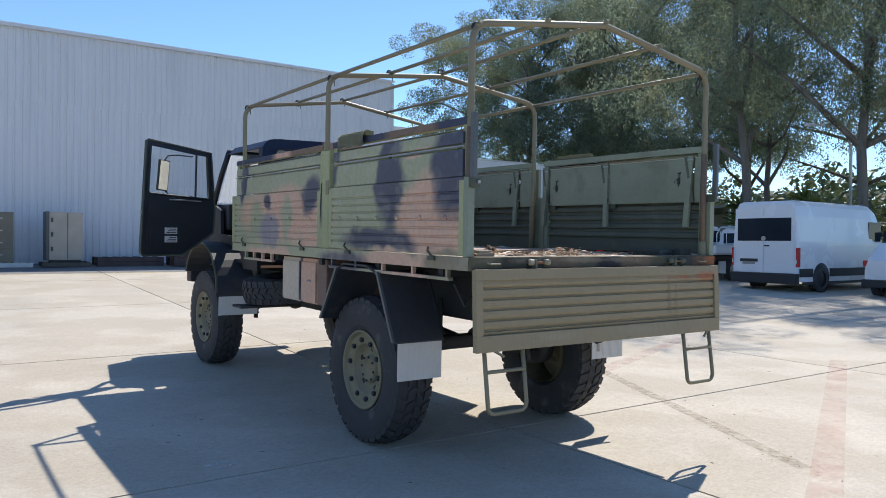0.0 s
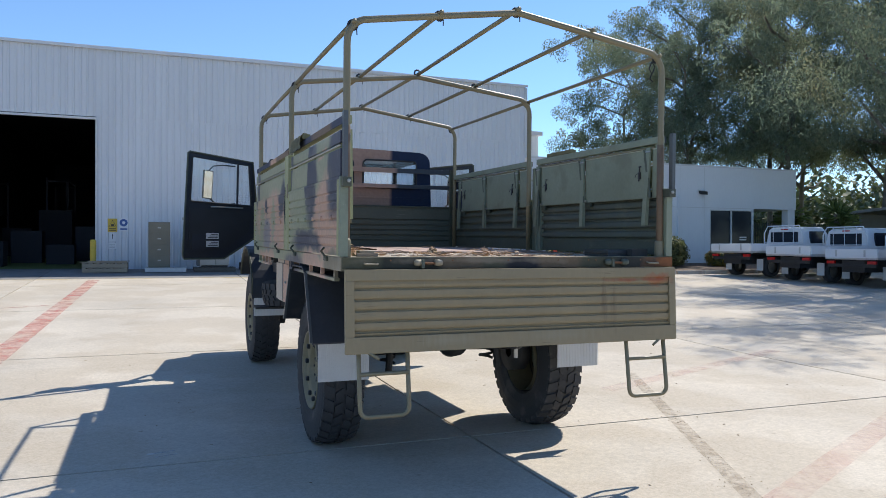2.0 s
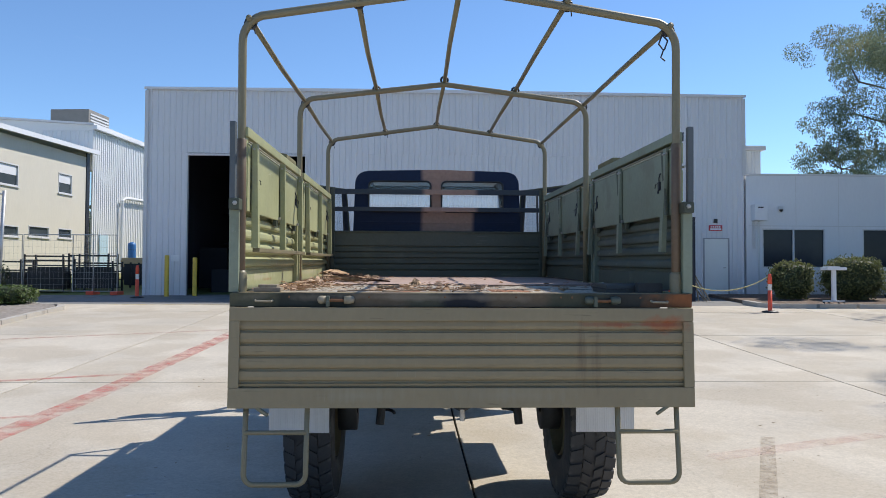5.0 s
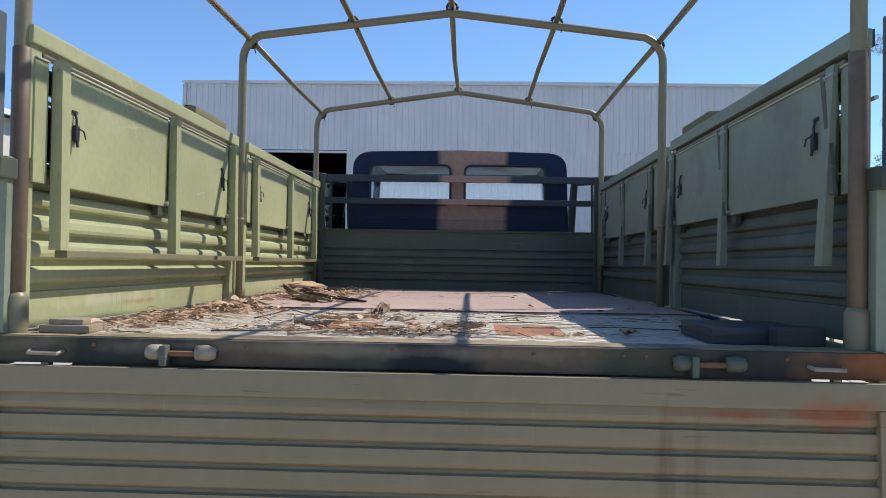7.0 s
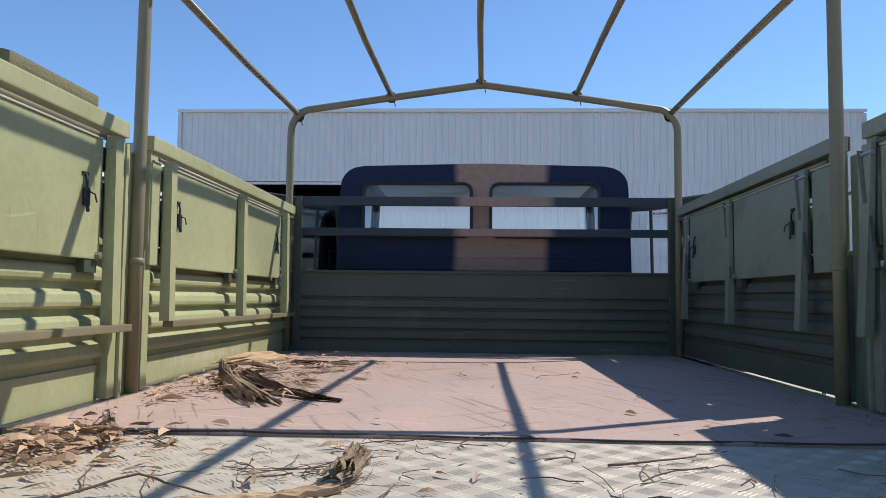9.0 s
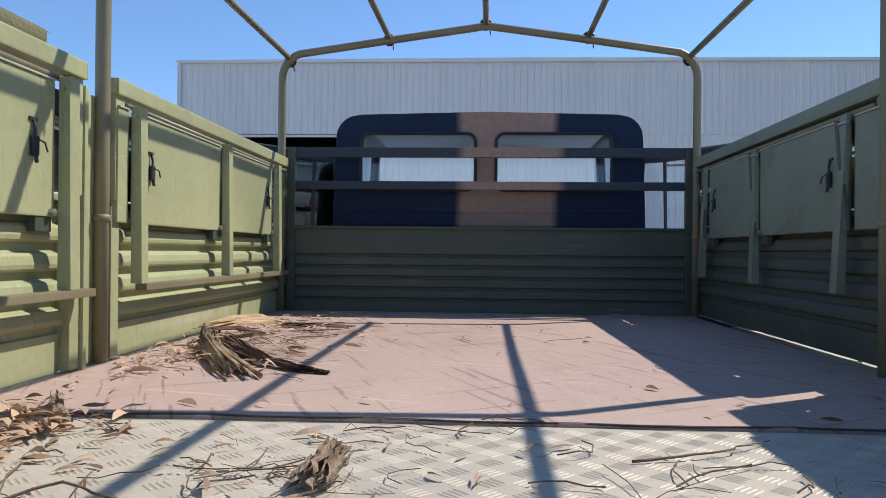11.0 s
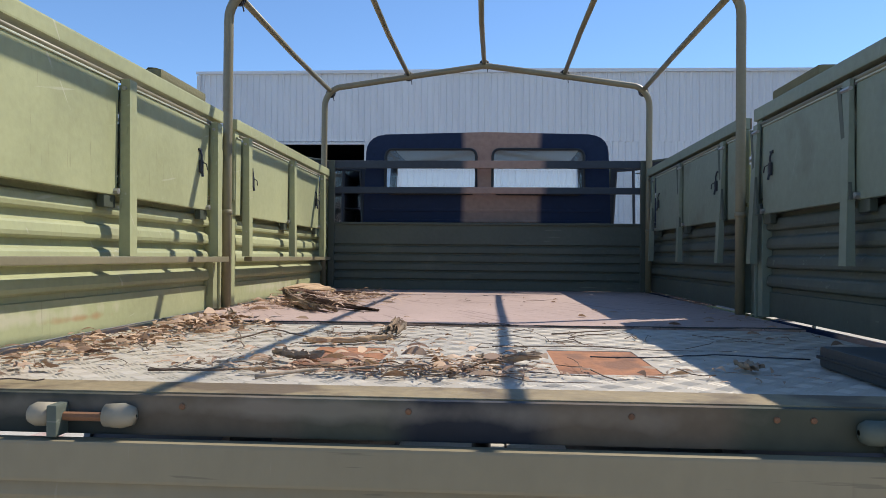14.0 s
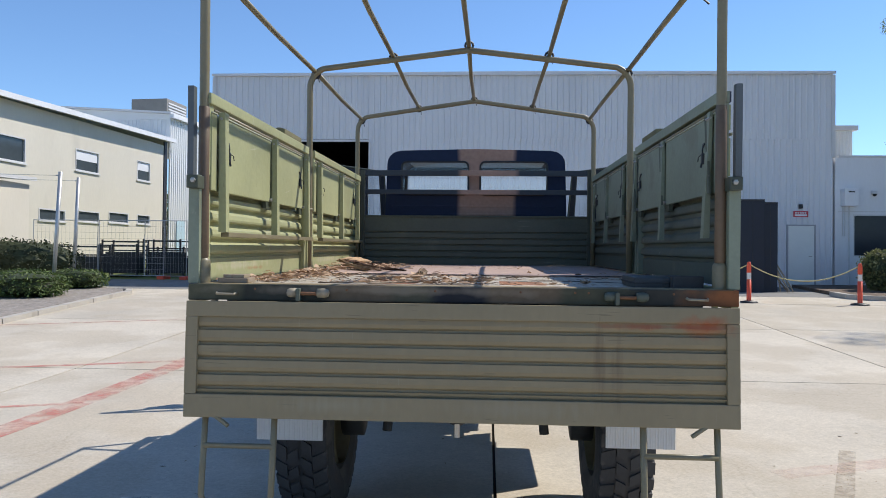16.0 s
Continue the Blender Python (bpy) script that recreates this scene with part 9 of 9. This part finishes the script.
def stick(name, pts, r, mt, lab, cat="branch", taper=True):
    rg = random.Random(len(pts) + int(pts[0][0] * 100))
    r *= 0.7
    P = []
    for (xa, ya, za), (xb, yb, zb) in zip(pts, pts[1:]):
        for k in range(4):
            f = k / 4
            P.append((xa + (xb - xa) * f + rg.gauss(0, 0.004), ya + (yb - ya) * f + rg.gauss(0, 0.004), floor_z(ya) + za + (zb - za) * f + r * 0.9))
    P.append((pts[-1][0], pts[-1][1], floor_z(pts[-1][1]) + pts[-1][2] + r * 0.9))
    n = len(P)
    o = part(name, tube(B(), P, r, 7, False, [r * (1 - 0.6 * i / (n - 1)) if taper else r for i in range(n)]), mt, None, "", True)
    tagged(o, lab, cat)


M_PALE = mat("pale_dead_wood", (0.36, 0.28, 0.20), 0.85, 0, 0.25, 12, 60, 0.2)
stick("branch", [(-0.44, 0.17, 0.0), (-0.36, 0.235, 0.004), (-0.26, 0.27, 0.006), (-0.17, 0.275, 0.012), (-0.08, 0.26, 0.02)], 0.007, M_PALE, "pale dead branch lying across the rear of the tray")
stick("branch", [(-0.05, 0.22, 0.0), (0.02, 0.30, 0.02), (0.10, 0.36, 0.03), (0.16, 0.42, 0.02)], 0.006, M_TWIG, "short pale branch among leaf litter")
stick("branch", [(-0.70, 0.24, 0.0), (-0.55, 0.235, 0.004), (-0.42, 0.27, 0.006), (-0.28, 0.35, 0.002)], 0.005, M_TWIG, "thin dark branch on the checker plate")
stick("branch", [(0.24, 1.14, 0), (0.36, 1.17, 0.006), (0.45, 1.22, 0.008), (0.53, 1.30, 0.003)], 0.004, M_TWIG, "thin forked twig on the checker plate")
stick("branch", [(-0.72, 0.80, 0), (-0.60, 0.86, 0.03), (-0.48, 0.83, 0.01), (-0.38, 0.78, 0)], 0.004, M_TWIG, "thin arched twig on the checker plate")
stick("branch", [(0.30, 0.60, 0), (0.45, 0.57, 0.004), (0.62, 0.66, 0.003), (0.85, 0.62, 0)], 0.0025, M_BLACK, "thin dark wire lying on the plate", "wire", False)
stick("branch", [(0.05, 0.78, 0), (0.3, 0.80, 0.003), (0.5, 0.72, 0.004), (0.7, 0.76, 0)], 0.0028, M_TWIG, "long thin twig on the checker plate")


def bark(at, size, yaw, seed, lab, curl=0.6, mt=None, tilt=0):
    """A curled, split slab of bark with a torn outline."""
    r = random.Random(seed)
    bm = B()
    nu, nv = 10, 16
    w, l = size
    rows = []
    edge = [(r.uniform(0.75, 1.1), r.uniform(0.75, 1.1)) for _ in range(nv + 1)]
    for side in (0, 1):
        grid = []
        for j in range(nv + 1):
            row = []
            v = j / nv - 0.5
            for i in range(nu + 1):
                u = i / nu - 0.5
                k = edge[j][0] if u < 0 else edge[j][1]
                x = u * w * k
                z = 0.004 + curl * w * (u * u * 1.6) + 0.006 * noise.noise(Vector((u * 6, v * 9, seed))) + (0.008 if side else 0) + 0.01 * abs(v)
                row.append(bm.verts.new((x, v * l + (r.uniform(-0.02, 0.02) if j in (0, nv) else 0), z)))
            grid.append(row)
        rows.append(grid)
    for g, flip in ((rows[0], True), (rows[1], False)):
        for j in range(nv):
            for i in range(nu):
                q = (g[j][i], g[j][i + 1], g[j + 1][i + 1], g[j + 1][i])
                bm.faces.new(q[::-1] if flip else q)
    for j in range(nv):
        for i in (0, nu):
            bm.faces.new((rows[0][j][i], rows[1][j][i], rows[1][j + 1][i], rows[0][j + 1][i]))
    for i in range(nu):
        for j in (0, nv):
            bm.faces.new((rows[0][j][i], rows[1][j][i], rows[1][j][i + 1], rows[0][j][i + 1]))
    o = part("bark_piece", bm, mt or M_BARKPIECE)
    o.matrix_basis = pose(at[0], at[1], floor_z(at[1]) + at[2], tilt, 0, yaw)
    tagged(o, lab, "bark", "pieces of shed bark in the tray")


M_TANBARK = mat("tan_bark_inside", (0.46, 0.31, 0.18), 0.85, 0, 0.25, 14, 80, 0.3, stretch=(1, 0.2, 1))
M_FRAYED = mat("frayed_grey_bark", (0.33, 0.25, 0.17), 0.9, 0, 0.35, 30, 90, 0.5, stain=(0.13, 0.09, 0.06), stain_at=0.5, stain_scale=25, stain_mix=0.7, stretch=(1, 0.12, 1))


def frayed(spine, width, seed, mt, lab, fray=0.12, ridge=0.007, nu=26, nv=18):
    """A fibrous torn sheath: a ridged sheet along a spine of (x, y, lift), each strand ending at its own length."""
    r = random.Random(seed)
    bm = B()
    w0, w1 = width
    base = [r.gauss(0, 1) for _ in range(nu + 1)]
    ends = [(abs(r.gauss(0, fray)), 1 - abs(r.gauss(0, fray))) for _ in range(nu + 1)]

    def along(f):
        f = min(max(f, 0.0), 0.9999) * (len(spine) - 1)
        k = int(f)
        a, b = Vector(spine[k]), Vector(spine[k + 1])
        return a.lerp(b, f - k), (b - a).normalized()
    top, low = [], []
    for j in range(nv + 1):
        ra, rb = [], []
        for i in range(nu + 1):
            f = ends[i][0] + (ends[i][1] - ends[i][0]) * j / nv
            c, d = along(f)
            u = i / nu - 0.5
            w = w0 + (w1 - w0) * f
            side = Vector((-d.y, d.x, 0)).normalized()
            wob = noise.noise(Vector((i * 0.9, f * 5, seed)))
            p = c + side * (u * w + wob * 0.010)
            h = 0.006 + ridge * (base[i] * 0.6 + 1.2 * noise.noise(Vector((i * 1.7, f * 4, seed + 3)))) + w * 0.35 * (0.25 - u * u) * 2
            z = floor_z(p.y) + c.z + max(h, 0.004)
            ra.append(bm.verts.new((p.x, p.y, z)))
            rb.append(bm.verts.new((p.x, p.y, z - 0.0035)))
        top.append(ra)
        low.append(rb)
    for j in range(nv):
        for i in range(nu):
            # strands part from each other towards the torn ends
            if abs(j / nv - 0.5) > 0.27 and (i * 7 + seed) % 3 == 0:
                continue
            bm.faces.new((top[j][i], top[j][i + 1], top[j + 1][i + 1], top[j + 1][i]))
            bm.faces.new((low[j][i], low[j + 1][i], low[j + 1][i + 1], low[j][i + 1]))
    o = part("bark_piece", bm, mt)
    tagged(o, lab, "bark", "pieces of shed bark in the tray")


M_SHEATH = mat("fibrous_brown_bark", (0.30, 0.205, 0.125), 0.9, 0, 0.4, 18, 110, 0.4, stain=(0.11, 0.065, 0.04), stain_at=0.5, stain_scale=22, stain_mix=0.7, stretch=(1, 0.2, 1))
M_DARKBARK = mat("dark_red_brown_bark", (0.105, 0.055, 0.033), 0.9, 0, 0.4, 18, 110, 0.4)
M_GREYBARK = mat("grey_bark", (0.25, 0.19, 0.13), 0.95, 0, 0.3, 25, 90, 0.6, stain=(0.08, 0.06, 0.045), stain_at=0.52, stain_scale=30, stain_mix=0.8, stretch=(1, 0.3, 1))
frayed([(-0.285, 0.925, 0.0), (-0.262, 0.985, 0.018), (-0.245, 1.05, 0.034)], (0.080, 0.060), 2, M_GREYBARK, "thick grey-brown slab of bark on the checker plate", 0.10, 0.005, 14)
frayed([(-0.262, 0.93, 0.020), (-0.256, 0.98, 0.034), (-0.250, 1.03, 0.050)], (0.045, 0.030), 5, M_SHEATH, "flaking layer of bark on a thicker slab", 0.12, 0.003, 10)
frayed([(-0.93, 1.40, 0.045), (-0.89, 1.345, 0.022), (-0.85, 1.29, 0.0)], (0.026, 0.034), 13, M_GREYBARK, "short knotted stick of bark on a leaf heap", 0.08, 0.003, 8)
frayed([(-1.08, 2.58, 0.04), (-1.00, 2.76, 0.055), (-0.93, 2.92, 0.045), (-0.88, 3.0, 0.02)], (0.08, 0.13), 11, M_TANBARK, "broad frayed sheet of pale tan bark")
frayed([(-1.08, 2.70, 0.055), (-0.98, 2.42, 0.030), (-0.85, 2.16, 0.012), (-0.72, 1.93, 0.006), (-0.64, 1.79, 0.0)], (0.065, 0.115), 3, M_SHEATH, "frayed fibrous strip of grey-brown bark")
frayed([(-0.92, 2.44, 0.03), (-0.80, 2.24, 0.020), (-0.66, 2.07, 0.010), (-0.54, 1.97, 0.004), (-0.44, 1.93, 0.0)], (0.08, 0.012), 7, M_DARKBARK, "long dark pointed strip of bark", 0.07)
frayed([(-1.00, 2.46, 0.055), (-0.95, 2.60, 0.05), (-0.86, 2.74, 0.01)], (0.04, 0.03), 8, M_DARKBARK, "dark curled strip of bark on a heap", 0.1, 0.004, 8)
frayed([(-0.90, 3.02, 0.012), (-0.74, 3.10, 0.010), (-0.58, 3.20, 0.0)], (0.06, 0.03), 15, M_DARKBARK, "curled strip of red-brown bark", 0.15, 0.005, 10)
bark((0.08, 0.42, 0.004), (0.028, 0.15), -62, 21, "curled grey strip of bark among leaves", 0.8, M_FRAYED)
bark((-0.42, 0.42, 0.004), (0.028, 0.12), 60, 23, "curled grey strip of bark among leaves", 0.8, M_FRAYED)
bark((0.62, 0.40, 0.0), (0.035, 0.07), 5, 24, "small frayed scrap of bark", 0.5, M_FRAYED)
bark((-0.36, 0.80, 0.0), (0.035, 0.24), -62, 25, "pale flat sliver of bark", 0.4, M_TANBARK)

# dark flat case in the corner of the tray
dk = thing("flat_case", "dark flat case lying in the rear corner of the tray", "case", (1.0, 0.6, floor_z(0.4)))
part("body", box(B(), 0.82, 1.12, 0.17, 0.50, floor_z(0.4), floor_z(0.4) + 0.05, 0.01), mat("dark_case_paint", (0.035, 0.042, 0.045), 0.45, 0, 0.2, 4, 50, 0.05, stain=(0.12, 0.11, 0.10), stain_at=0.6, stain_mix=0.4), dk)
part("rim", box(B(), 0.815, 1.125, 0.165, 0.505, floor_z(0.4) + 0.02, floor_z(0.4) + 0.028, 0.003), M_CHASSIS, dk)
part("end_block", box(B(), 0.98, 1.12, 0.10, 0.164, floor_z(0.4), floor_z(0.4) + 0.06, 0.01), M_CHASSIS, dk)
# wooden pad in the other corner
wp = thing("timber_pad", "small brown timber pads stacked in the tray corner", "timber", (-1.05, 0.1, ZB))
part("lower_pad", box(B(), -1.12, -0.98, 0.03, 0.15, ZB, ZB + 0.022, 0.004), M_TIMBER, wp)
part("upper_pad", box(B(), -1.10, -1.0, 0.045, 0.13, ZB + 0.022, ZB + 0.038, 0.004), M_CREAMPAINT, wp)
# bolts along the rear strip
for i, x in enumerate((-0.92, -0.5, -0.1, 0.28, 0.52, 0.58, 0.95)):
    part("sill_bolt", lathe(B(), [(0, 0.006), (-0.003, 0.005), (-0.004, 0.0005)], (x, -0.02, 1.53), "Y", 8)[0], M_RUST, truck)
# all that lies in the tray shares its tilt
for o in bpy.data.objects:
    if o.parent is None and o.name not in before_litter:
        o.matrix_basis = TILT @ o.matrix_basis
